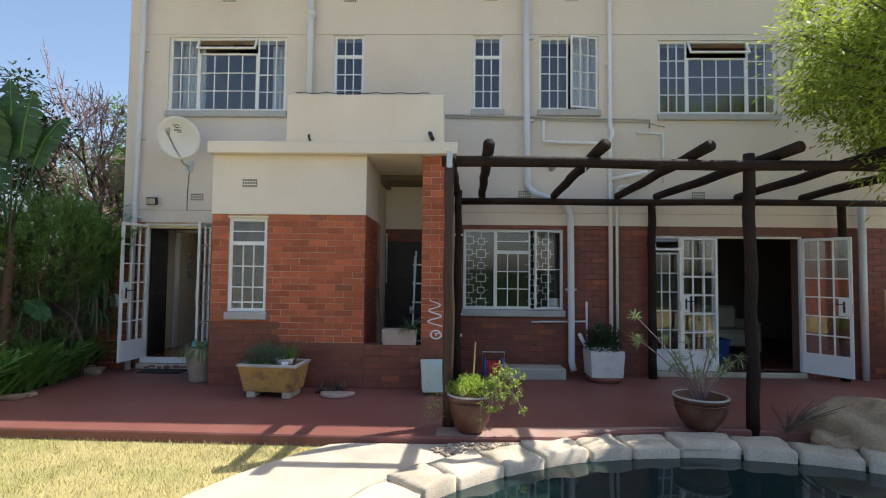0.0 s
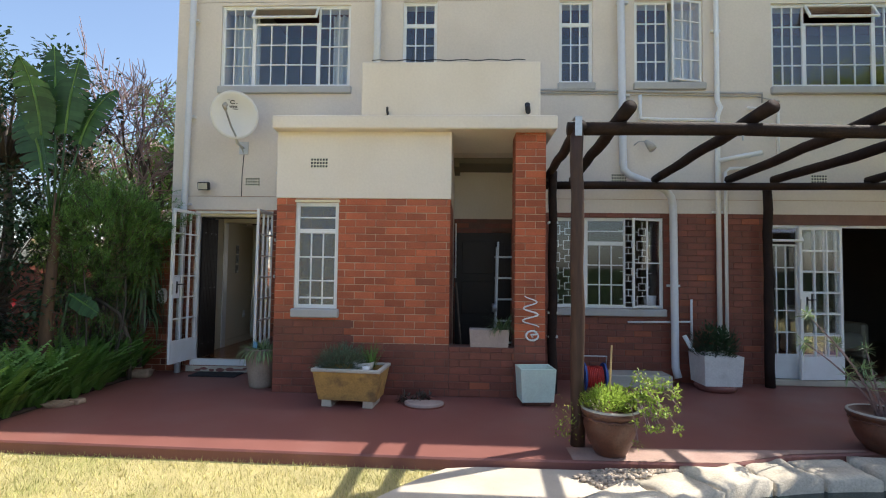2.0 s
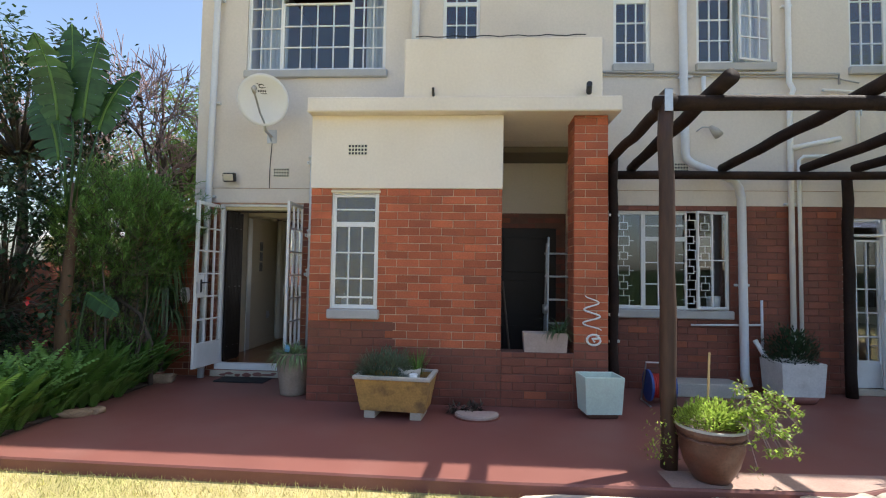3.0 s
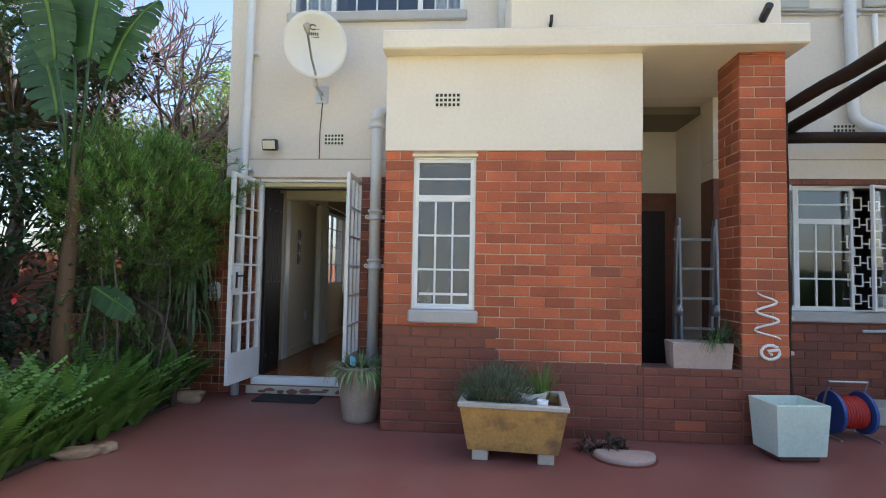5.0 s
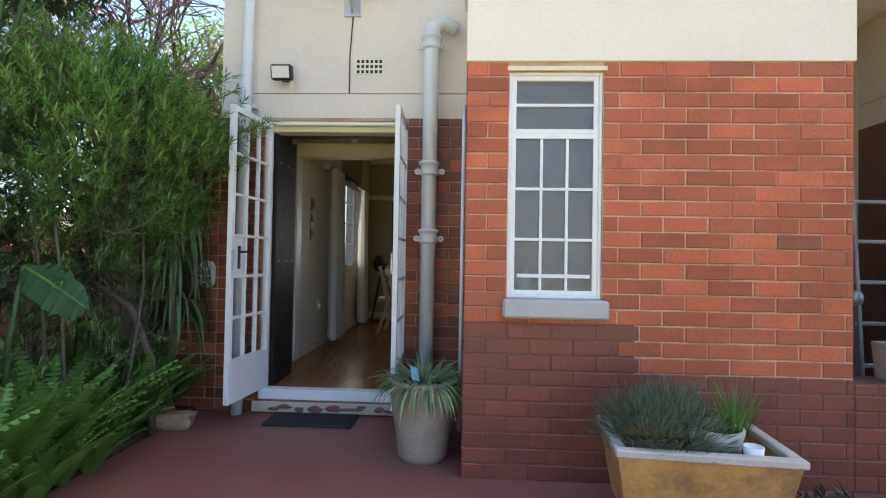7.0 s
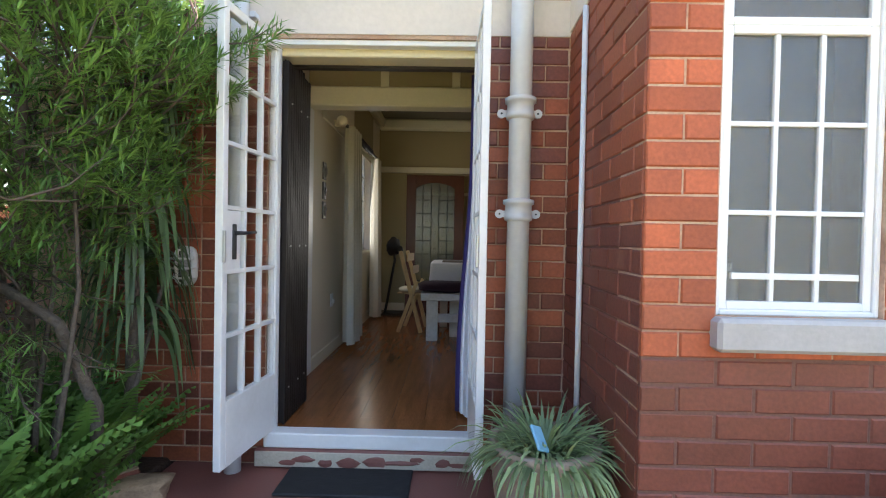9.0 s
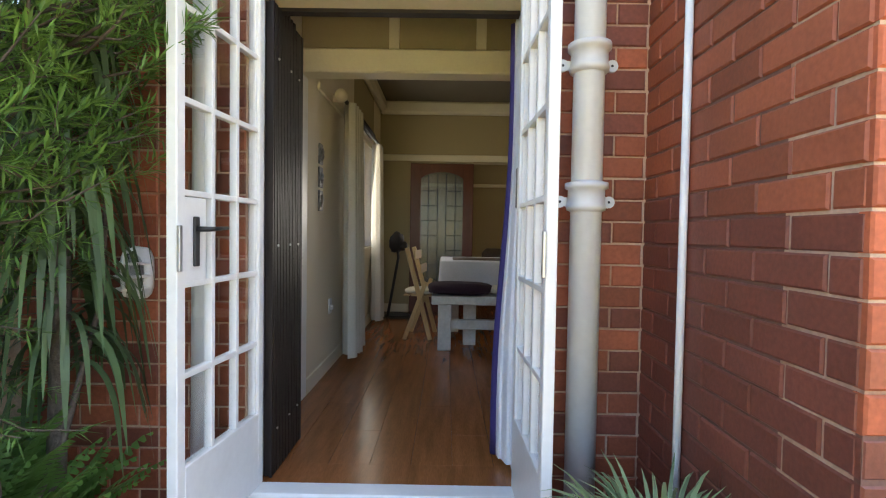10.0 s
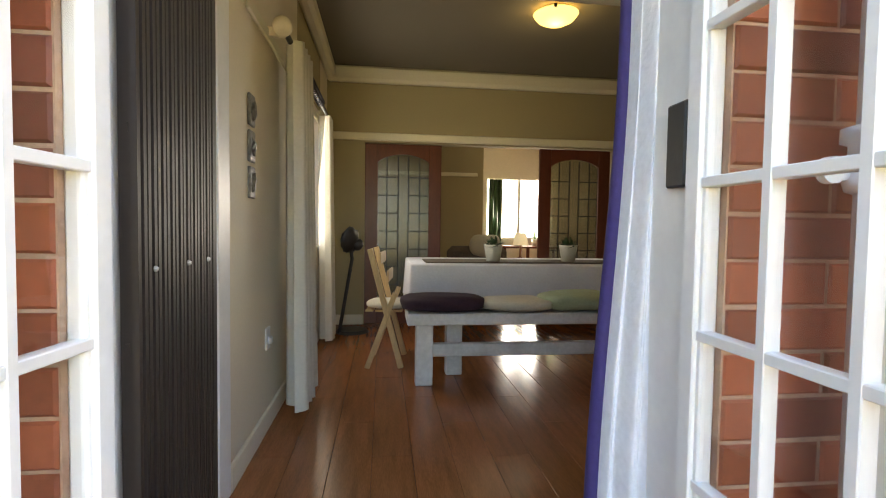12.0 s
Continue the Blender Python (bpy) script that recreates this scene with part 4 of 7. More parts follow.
part("pot", Shape().lathe([(0.001, 0), (0.17, 0), (0.24, 0.3), (0.26, 0.5), (0.27, 0.53), (0.24, 0.54), (0.22, 0.45), (0.001, 0.45)], 32), BLACK, tall_pot, smooth=True)

# ---- pipes and fittings on the facade ----


def downpipe(label, path, r, mat=PIPE, collars=(), clips=()):
    th = thing("downpipe", path[-1], label, "pipe", "pipes on the facade")
    o = Vector(path[-1])
    part("pipe", Shape().tube([Vector(p) - o for p in path], r, 14), mat, th, smooth=True)
    for p in collars:
        c = Vector(p) - o
        collar = part("collar", Shape().lathe([(r, -0.05), (r * 1.22, -0.045), (r * 1.3, -0.03), (r * 1.18, -0.02), (r * 1.18, 0.03), (r * 1.38, 0.035), (r * 1.38, 0.055), (r, 0.06)], 20, c), mat, th, smooth=True)
        for side in (-1, 1):
            lug = c + Vector((side * r * 1.62, 0.03, -0.012))
            part("lug", Shape().tube([lug + Vector((0, -0.008, 0)), lug + Vector((0, 0.008, 0))], 0.022, 16).box(min(lug.x, c.x + side * r * 1.1), lug.y - 0.007, lug.z - 0.016, max(lug.x, c.x + side * r * 1.1), lug.y + 0.007, lug.z + 0.016), mat, collar)
            part("lug_hole", Shape().tube([lug + Vector((0, -0.0095, 0)), lug + Vector((0, -0.006, 0))], 0.005, 10), DARKPRINT, collar, "dark screw hole")
    for p in clips:
        c = Vector(p) - o
        part("clip", Shape().box(c.x - r - 0.03, c.y - 0.01, c.z - 0.015, c.x + r + 0.03, c.y + 0.05, c.z + 0.015, 0.003), mat, th)
    return th


downpipe("light grey painted downpipe at the house corner", [(-5.07, 7.63, 6.6), (-5.08, 7.63, 4.5), (-5.11, 7.63, 2.0), (-5.12, 7.63, 0.0)], 0.042, clips=[(-5.08, 7.66, 5.0), (-5.09, 7.66, 3.6), (-5.11, 7.66, 2.35)])
downpipe("grey painted cast iron soil pipe with collars", [(-3.50, 7.64, 2.93), (-3.60, 7.63, 2.98), (-3.675, 7.60, 2.93), (-3.685, 7.58, 2.8), (-3.685, 7.58, 0.0)], 0.056,
         collars=[(-3.685, 7.58, 2.80), (-3.685, 7.58, 1.86), (-3.685, 7.58, 1.36)])
downpipe("thin white conduit in the wall corner", [(-3.432, 7.36, 2.27), (-3.432, 7.36, 0.02)], 0.013, WHITE)
downpipe("white painted downpipe above the balcony", [(-2.42, 7.63, 6.6), (-2.42, 7.63, 3.28)], 0.05, clips=[(-2.42, 7.66, 5.42)], collars=[(-2.42, 7.63, 5.55)])
downpipe("white downpipe with an offset bend to the ground", [(0.93, 7.63, 6.6), (0.975, 7.63, 2.95), (0.985, 7.63, 2.86), (1.05, 7.60, 2.78), (1.40, 7.58, 2.63), (1.53, 7.58, 2.57), (1.60, 7.60, 2.48), (1.625, 7.60, 2.34), (1.64, 7.60, 0.22), (1.66, 7.56, 0.09)], 0.05,
         clips=[(0.98, 7.66, 5.2), (1.0, 7.66, 3.9), (1.64, 7.63, 1.3)])
downpipe("slim white waste pipe", [(2.24, 7.66, 6.6), (2.245, 7.66, 3.82), (2.28, 7.64, 3.72), (2.245, 7.66, 3.60), (2.25, 7.66, 0.3)], 0.032, WHITE, clips=[(2.245, 7.68, 4.8), (2.25, 7.68, 2.3)])
downpipe("slim white waste pipe beside another", [(2.80, 7.66, 2.90), (2.40, 7.66, 2.89), (2.345, 7.66, 2.84), (2.345, 7.66, 0.4)], 0.022, WHITE)
downpipe("white branch pipe across the upper wall", [(1.22, 7.67, 3.90), (1.22, 7.67, 3.58), (1.5, 7.67, 3.56), (2.27, 7.67, 3.55)], 0.026, WHITE)
downpipe("short white pipe stub with an open end", [(2.78, 7.58, 3.09), (2.25, 7.64, 2.99)], 0.032, WHITE)
downpipe("white branch pipe below the bedroom window", [(3.05, 7.67, 2.95), (3.05, 7.67, 3.70), (2.65, 7.67, 3.72)], 0.022, WHITE)
downpipe("grey conduit run along the upper wall", [(-0.33, 7.69, 3.99), (2.86, 7.69, 3.93), (2.86, 7.69, 3.80)], 0.015, SILL)
downpipe("thin grey cable conduit along the upper wall", [(-0.33, 7.70, 3.95), (2.80, 7.70, 3.89), (3.1, 7.70, 3.82)], 0.008, SILL)
downpipe("white downpipe beyond the french doors", [(6.0, 7.63, 2.6), (6.0, 7.63, 0.0)], 0.05)


def air_brick(at, w, h, label="cream terracotta air brick with square holes"):
    th = thing("air_brick", at, label, "vent", "air bricks in the walls")
    part("plate", Shape().box(0, -0.006, 0, w, 0.01, h, 0.003), TRIM, th)
    for i in range(6):
        for j in range(3):
            x, z = w * (i + 0.5) / 6, h * (j + 0.5) / 3
            part("hole", Shape().box(x - 0.011, -0.0075, z - 0.012, x + 0.011, 0.0, z + 0.012), DARKPRINT, th)


for at in ((-3.01, BY - 0.012, 2.66), (-4.28, Y, 2.62), (0.84, Y, 2.70), (-3.86, Y, 5.80), (-1.93, Y, 5.80), (0.30, Y, 5.82), (1.56, Y, 5.82), (3.5, Y, 2.70)):
    air_brick(at, 0.21, 0.12)

# satellite dish
dish = thing("satellite_dish", (-4.32, Y, 3.16), "white offset satellite dish on a wall bracket", "satellite dish")
tilt = pose(0.05, -0.38, 0.36, 108, 0, 8)
bowl = [(0.001 + 0.31 * i / 8, 0.07 * (i / 8) ** 2) for i in range(9)] + [(0.315, 0.062)] + [(0.31 - 0.31 * i / 8, 0.07 * ((8 - i) / 8) ** 2 - 0.012) for i in range(9)]
part("reflector", Shape().lathe(bowl, 40), DISHWHITE, dish, smooth=True, m=tilt)
mark = Shape()
for i in range(14):
    a0, a1 = math.radians(20 + i * 22), math.radians(42 + i * 22)
    mark.add([(0.036 * math.cos(a0), 0.028 * math.sin(a0), 0), (0.036 * math.cos(a1), 0.028 * math.sin(a1), 0), (0.024 * math.cos(a1), 0.017 * math.sin(a1), 0), (0.024 * math.cos(a0), 0.017 * math.sin(a0), 0)], [(0, 1, 2, 3)])
for i in range(5):
    mark.add([(-0.05 + i * 0.021, -0.075, 0), (-0.036 + i * 0.021, -0.075, 0), (-0.036 + i * 0.021, -0.047, 0), (-0.05 + i * 0.021, -0.047, 0)], [(0, 1, 2, 3)])
for i in range(8):
    mark.add([(-0.06 + i * 0.0155, -0.102, 0), (-0.049 + i * 0.0155, -0.102, 0), (-0.049 + i * 0.0155, -0.086, 0), (-0.06 + i * 0.0155, -0.086, 0)], [(0, 1, 2, 3)])
mark.add([(-0.075, 0.03, 0), (-0.035, 0.022, 0), (-0.035, 0.03, 0)], [(0, 1, 2)]).add([(0.075, -0.02, 0), (0.035, -0.02, 0), (0.035, -0.012, 0)], [(0, 1, 2)])
part("printed_mark", mark, DARKPRINT, dish, "dark printed emblem and bars", m=tilt @ pose(-0.02, 0.165, 0.0265, 13.5, 0, 0))
part("feed_arm", Shape().tube([(0.04, -0.30, 0.06), (0.06, -0.52, 0.16), (0.10, -0.78, 0.32)], 0.012, 8), STEEL, dish)
part("feed_horn", Shape().tube([(0.10, -0.76, 0.31), (0.095, -0.80, 0.35), (0.085, -0.74, 0.38)], [0.022, 0.026, 0.03], 12), RIM, dish, smooth=True)
part("bracket", Shape().box(-0.06, -0.012, -0.09, 0.07, 0.0, 0.09, 0.004).tube([(0, -0.01, 0.0), (0.0, -0.22, 0.02), (0.03, -0.33, 0.24)], 0.018, 10).tube([(0, -0.01, -0.06), (0.02, -0.30, 0.08)], 0.01, 8), STEEL, dish)
cable = thing("cable", (-4.33, Y, 2.47), "thin dark cable running down the wall", "cable")
part("cable_run", Shape().tube([(0.02, -0.006, 0.62), (0.0, -0.006, 0.3), (0.0, -0.006, 0.0)], 0.005, 6), WIRE, cable)

# floodlight by the door
fl = thing("floodlight", (-4.83, Y, 2.56), "small black floodlight on the plaster", "floodlight")
part("housing", Shape().box(-0.075, -0.13, 0.0, 0.085, -0.06, 0.115, 0.012, m=pose(0, 0, 0, 12, 0, 0)), BLACK, fl)
part("lens", Shape().box(-0.06, -0.136, 0.015, 0.07, -0.131, 0.10, m=pose(0, 0, 0, 12, 0, 0)), STEEL, fl, "bright reflector glass")
part("arm", Shape().tube([(0, 0, 0.03), (0, -0.07, 0.05)], 0.012, 8).box(-0.03, -0.01, 0, 0.03, 0, 0.06), BLACK, fl)
# bulkhead lamp and wall spotlight
bh = thing("wall_lamp", (-5.41, Y, 0.95), "white caged bulkhead lamp on the brick", "wall lamp")
bp_ = part("back_plate", Shape().lump((0.062, 0.03, 0.105), (0, -0.02, 0.1), 16, 0, 0, 0.4), WHITE, bh, smooth=True)
part("globe", Shape().lump((0.045, 0.05, 0.08), (0, -0.055, 0.1), 16, 0), GLASS_FROST, bp_, smooth=True)
for z in (0.04, 0.09, 0.14):
    part("cage_bar", Shape().tube([(-0.055, -0.03, z), (-0.045, -0.09, z), (0, -0.112, z), (0.045, -0.09, z), (0.055, -0.03, z)], 0.006, 6), WHITE, bp_)
part("cage_spine", Shape().tube([(0, -0.03, 0.0), (0, -0.10, 0.02), (0, -0.118, 0.1), (0, -0.10, 0.18), (0, -0.03, 0.2)], 0.007, 6), WHITE, bp_)
ws = thing("wall_lamp", (1.25, Y, 3.2), "small wall spotlight on a curved arm", "wall lamp")
part("arm", Shape().tube([(-0.1, 0, 0.02), (-0.05, -0.06, 0.06), (0.03, -0.12, 0.04)], 0.008, 8), STEEL, ws)
part("head", Shape().tube([(0.02, -0.11, 0.05), (0.06, -0.15, -0.02), (0.09, -0.18, -0.08)], [0.025, 0.05, 0.055], 12), RIM, ws, smooth=True)
for x, z in ((-2.08, 3.31), (-0.44, 3.33)):
    sp = thing("drain_spout", (x, 6.57, z), "short dark drain pipe through the parapet", "spout", "parapet spouts")
    part("pipe", Shape().tube([(0, 0.02, -0.02), (-0.03, -0.14, 0.02)] if x > -1 else [(0, 0.02, -0.03), (0, -0.05, 0.0), (0.0, -0.06, 0.04)], 0.03 if x > -1 else 0.014, 10), BLACK, sp)
tc = thing("trailing_cable", (-2.4, 6.57, 3.91), "thin dark wire sagging along the parapet top", "cable")
part("wire", Shape().tube([(0.12 + i * 0.1, -0.012, 0.012 + 0.008 * math.sin(i * 1.9)) for i in range(19)], 0.006, 5), WIRE, tc)
sc = thing("overhead_cable", (-5.3, 7.5, 6.55), "thin overhead cable from the house corner", "cable")
part("wire", Shape().tube([(0, 0, 0), (-2.6, -0.6, -0.75), (-5.5, -1.2, -1.1), (-14, -2.5, -0.6)], 0.008, 5), WIRE, sc)
# painted ornament on the pier
orn = thing("wall_ornament", (-0.39, BY, 0.66), "white wavy wrought ornament on the brick pier", "ornament")
wave = [(0.09 * math.cos(math.pi * (1 + 5 * t)) * (0.75 + 0.35 * t), -0.012, 0.52 - 0.36 * t) for t in [i / 40 for i in range(41)]]
part("wave", Shape().tube(wave, [0.006 + 0.004 * math.sin(math.pi * i / 40) for i in range(41)], 8), WHITE, orn, smooth=True)
part("ring", Shape().tube([(0.02 + 0.07 * math.cos(a), -0.014, 0.06 + 0.055 * math.sin(a)) for a in [math.radians(40 + 31 * i) for i in range(12)]] + [(0.0, -0.014, 0.07), (0.03, -0.014, 0.04)], 0.012, 8), WHITE, orn, smooth=True)

# ---- pergola ----
pg = thing("pergola", (-0.20, 5.14, 0.0), "dark creosoted gum-pole pergola over the terrace", "pergola")


def pole(name, a, b, r, mat=POLE):
    a, b = Vector(a) - Vector((-0.20, 5.14, 0)), Vector(b) - Vector((-0.20, 5.14, 0))
    k = 9
    pts = [a.lerp(b, i / k) + Vector((0.008 * math.sin(i * 2.1 + a.x), 0.008 * math.cos(i * 1.7 + a.y), 0.006 * math.sin(i * 1.3 + a.x))) for i in range(k + 1)]
    return part(name, Shape().tube(pts, [r * (1.04 - 0.012 * i + 0.03 * math.sin(i * 2.3 + a.x)) for i in range(k + 1)], 12), mat, pg, smooth=True)


pole("post", (-0.19, 5.14, -0.06), (-0.20, 5.14, 2.72), 0.058, POST)
pole("post", (2.90, 5.20, -0.06), (2.89, 5.20, 2.80), 0.062)
pole("post", (5.9, 5.22, -0.06), (5.9, 5.22, 2.72), 0.06)
pole("post", (-0.085, 6.97, 0.0), (-0.085, 6.97, 2.70), 0.055)
pole("post", (2.83, 7.56, 0.0), (2.83, 7.56, 2.60), 0.06)
pole("post", (5.65, 7.56, 0.0), (5.65, 7.56, 2.60), 0.06)
pole("beam", (-0.28, 5.14, 2.70), (6.3, 5.18, 2.66), 0.055)
pole("beam", (-0.12, 7.42, 2.60), (6.4, 7.42, 2.62), 0.05)
pole("rafter", (-0.18, 5.08, 2.71), (-0.10, 7.35, 2.69), 0.05)
for x0, x1 in ((0.19, 0.27), (1.34, 1.34), (2.38, 2.29), (3.27, 2.87), (4.25, 4.07), (5.2, 5.02)):
    pole("rafter", (x0, 4.96, 2.83), (x1, 7.50, 2.70), 0.058)
part("strap", Shape().box(-0.03, -0.066, 2.62, 0.03, -0.058, 2.79, 0.002).box(-0.03, -0.066, 2.785, 0.03, 0.06, 2.79), STEEL, pg, "galvanised strap over the joint")
for z in (2.05, 0.95, 0.66):
    part("bracket", Shape().box(0.06, 1.80, z, 0.18, 1.90, z + 0.03, 0.003), STEEL, pg)
for x in (1.5, 3.7):
    part("bolt", Shape().tube([(x - 0.1, 0, 2.60), (x - 0.1, 0, 2.72)], 0.008, 6), STEEL, pg)

# ---- pots and clutter on the terrace ----


def tuft(count, spread, length, width, up=1.0, droop=0.3, r=0.05, seed=1):
    """Leaves or stems that rise from one place; each a strip of four pieces that bends over."""
    q = random.Random(seed)
    sh = Shape()
    for i in range(count):
        a = q.uniform(0, 2 * math.pi)
        out = Vector((math.cos(a), math.sin(a), 0))
        s = Vector((-out.y, out.x, 0))
        le, lean, w = length * q.uniform(0.6, 1.15), spread * q.uniform(0.25, 1.0), width * q.uniform(0.7, 1.2)
        p = out * q.uniform(0, r)
        d = (out * lean + Vector((0, 0, up))).normalized()
        k = len(sh.v)
        for j in range(5):
            t = w * (1.0, 1.0, 0.85, 0.55, 0.06)[j] / 2
            sh.v += [tuple(p + s * t), tuple(p - s * t)]
            p = p + d * le / 4
            d = (d + Vector((0, 0, -droop * lean)) + out * 0.06).normalized()
        sh.f += [(k + 2 * j, k + 2 * j + 1, k + 2 * j + 3, k + 2 * j + 2) for j in range(4)]
    return sh


def mound(count, size, length, width, seed=2, up=0.6):
    """Fine leaves over a rounded bushy plant."""
    q = random.Random(seed)
    at, ways = [], []
    for i in range(count):
        d = Vector((q.gauss(0, 1), q.gauss(0, 1), abs(q.gauss(0, 0.8)))).normalized()
        k = q.uniform(0.55, 1.0) * (1 + 0.25 * noise.noise(d * 2.3 + Vector((seed, 0, 0))))
        at.append((d.x * size[0] * k, d.y * size[1] * k, d.z * size[2] * k))
        ways.append(d + Vector((q.uniform(-0.5, 0.5), q.uniform(-0.5, 0.5), up)))
    return leaves(at, ways, [length * q.uniform(0.6, 1.3) for _ in at], [width * q.uniform(0.7, 1.2) for _ in at])


def tub(x0, y0, x1, y1, z0, z1, flare, wall=0.035):
    """An open rectangular tub with sloping sides, centred, hollow from above."""
    sh = Shape()

    def rect(k, z):
        return [(x0 - k, y0 - k, z), (x1 + k, y0 - k, z), (x1 + k, y1 + k, z), (x0 - k, y1 + k, z)]
    rows = [rect(0, z0), rect(flare * 0.5, (z0 + z1) / 2), rect(flare, z1 - 0.006), rect(flare - 0.006, z1), rect(flare - wall + 0.006, z1), rect(flare - wall, z1 - 0.006), rect(flare - wall - 0.01, z1 - 0.10)]
    k = [v for r in rows for v in r]
    f = [(i * 4 + j, i * 4 + (j + 1) % 4, i * 4 + 4 + (j + 1) % 4, i * 4 + 4 + j) for i in range(6) for j in range(4)]
    return sh.add(k, f + [(0, 3, 2, 1), (24, 25, 26, 27)])


tr = thing("trough", (-2.37, 6.23, 0.0), "yellowed cement trough of lavender on two blocks", "planter", turn=-5)
tb = part("body", tub(-0.31, -0.14, 0.31, 0.20, 0.075, 0.395, 0.055), TROUGH, tr)
part("rim", Shape().box(-0.375, -0.215, 0.378, 0.375, -0.165, 0.412, 0.006).box(-0.375, 0.22, 0.378, 0.375, 0.272, 0.412, 0.006).box(-0.375, -0.165, 0.378, -0.325, 0.22, 0.412, 0.006).box(0.325, -0.165, 0.378, 0.375, 0.22, 0.412, 0.006), RIM, tb, "worn grey rim")
part("soil", Shape().box(-0.31, -0.15, 0.32, 0.31, 0.21, 0.34), EARTH, tr)
part("foot", Shape().box(-0.28, -0.13, 0, -0.17, 0.18, 0.075, 0.006), CONCRETE, tr)
part("foot", Shape().box(0.17, -0.13, 0, 0.28, 0.18, 0.075, 0.006), CONCRETE, tr)
part("lavender", mound(2600, (0.30, 0.24, 0.26), 0.075, 0.008, 3), LAVENDER, tr, "grey-green bushy lavender", m=pose(-0.13, 0.04, 0.36))
part("chive_clump", tuft(90, 0.5, 0.30, 0.006, 1.0, 0.1, 0.05, 9), FERN, tr, "thin green chives", m=pose(0.20, 0.06, 0.39))
part("inner_pot", Shape().lathe([(0.001, 0), (0.10, 0), (0.12, 0.11), (0.105, 0.11), (0.09, 0.03), (0.001, 0.03)], 20), RIM, tr, m=pose(0.12, 0.05, 0.345), smooth=True)
part("cup", Shape().lathe([(0.001, 0), (0.032, 0), (0.04, 0.085), (0.036, 0.085), (0.03, 0.01), (0.001, 0.01)], 18), WHITE, tr, "small white cup", m=pose(0.20, -0.13, 0.35), smooth=True)

ur = thing("urn", (-3.65, 6.96, 0.0), "weathered cement urn overflowing with variegated grassy plant", "planter")
part("pot", Shape().lathe([(0.001, 0), (0.145, 0), (0.15, 0.03), (0.165, 0.15), (0.19, 0.30), (0.20, 0.40), (0.205, 0.42), (0.195, 0.435), (0.205, 0.45), (0.21, 0.47), (0.18, 0.475), (0.17, 0.40), (0.001, 0.40)], 36), URN, ur, smooth=True)
part("grassy_leaves", tuft(420, 2.0, 0.25, 0.016, 0.75, 0.62, 0.17, 4), URNLEAF, ur, m=pose(0, 0, 0.42))
part("pale_leaves", tuft(260, 1.6, 0.22, 0.014, 0.9, 0.45, 0.15, 5), URNLEAF, ur, m=pose(0, 0, 0.43))
part("blue_scrap", Shape().box(-0.02, -0.05, 0, 0.03, 0.05, 0.012, 0.004, m=pose(-0.05, -0.12, 0.52, 40, 20, 30)), PALESCRAP, ur)

bxs = thing("planter_box", (-0.36, 6.46, 0.0), "empty square planter painted flaking mint green", "planter")
part("box", tub(-0.175, -0.135, 0.175, 0.135, 0.045, 0.405, 0.02, 0.02), MINT, bxs)
part("base", Shape().box(-0.15, -0.11, 0, 0.15, 0.11, 0.045, 0.01), TERRACOTTA, bxs)
bxs.rotation_euler = (0, 0, radians(6))

mh = thing("manhole_cover", (-1.58, 6.24, 0.0), "round grey cement manhole cover with debris", "manhole cover")
arc = [(0.215 * math.cos(a), 0.06 + 0.19 * math.sin(a)) for a in [math.pi + math.pi * i / 20 for i in range(21)]] + [(0.18, 0.10), (-0.18, 0.10)]
lid = Shape().add([(x, y, 0.0) for x, y in arc] + [(x, y, 0.03) for x, y in arc] + [(x * 0.95, y * 0.95, 0.042) for x, y in arc],
                  [(j * 23 + i, j * 23 + (i + 1) % 23, j * 23 + 23 + (i + 1) % 23, j * 23 + 23 + i) for j in (0, 1) for i in range(23)] + [tuple(range(46, 69))])
part("lid", lid, PLANTERBOX, mh)
part("dark_edge", Shape().add([(x * 1.07, y * 1.07 - 0.006, z) for z in (0.0, 0.012) for x, y in arc], [(i, (i + 1) % 23, 23 + (i + 1) % 23, 23 + i) for i in range(23)] + [tuple(range(23, 46))]), BRICK_DARK, mh, "dark red surround")
part("debris", leaves([(rnd.uniform(-0.28, 0.06), 0.16 + rnd.uniform(-0.05, 0.09), 0.02 + rnd.uniform(0, 0.05)) for _ in range(160)], [aim() for _ in range(160)], [0.09] * 160, [0.03] * 160), BARK, mh, "dark dry leaf debris")

mat = thing("doormat", (-4.51, 7.53, 0.0), "dark rubber doormat lying before the step", "doormat")
part("mat", Shape().box(-0.32, -0.145, 0.0, 0.32, 0.145, 0.016, 0.006), RUBBER, mat)

pb = thing("planter", (-0.86, 6.77, 0.572), "pinkish cement planter with a spider plant on the wall", "planter")
part("box", tub(-0.22, -0.075, 0.22, 0.085, 0.0, 0.205, 0.012, 0.02), PLANTERBOX, pb)
part("spider_plant", tuft(110, 1.5, 0.28, 0.010, 1.0, 0.5, 0.05, 6), STRAP, pb, m=pose(0.16, 0, 0.19))
part("soil", Shape().box(-0.2, -0.06, 0.14, 0.2, 0.07, 0.16), EARTH, pb)

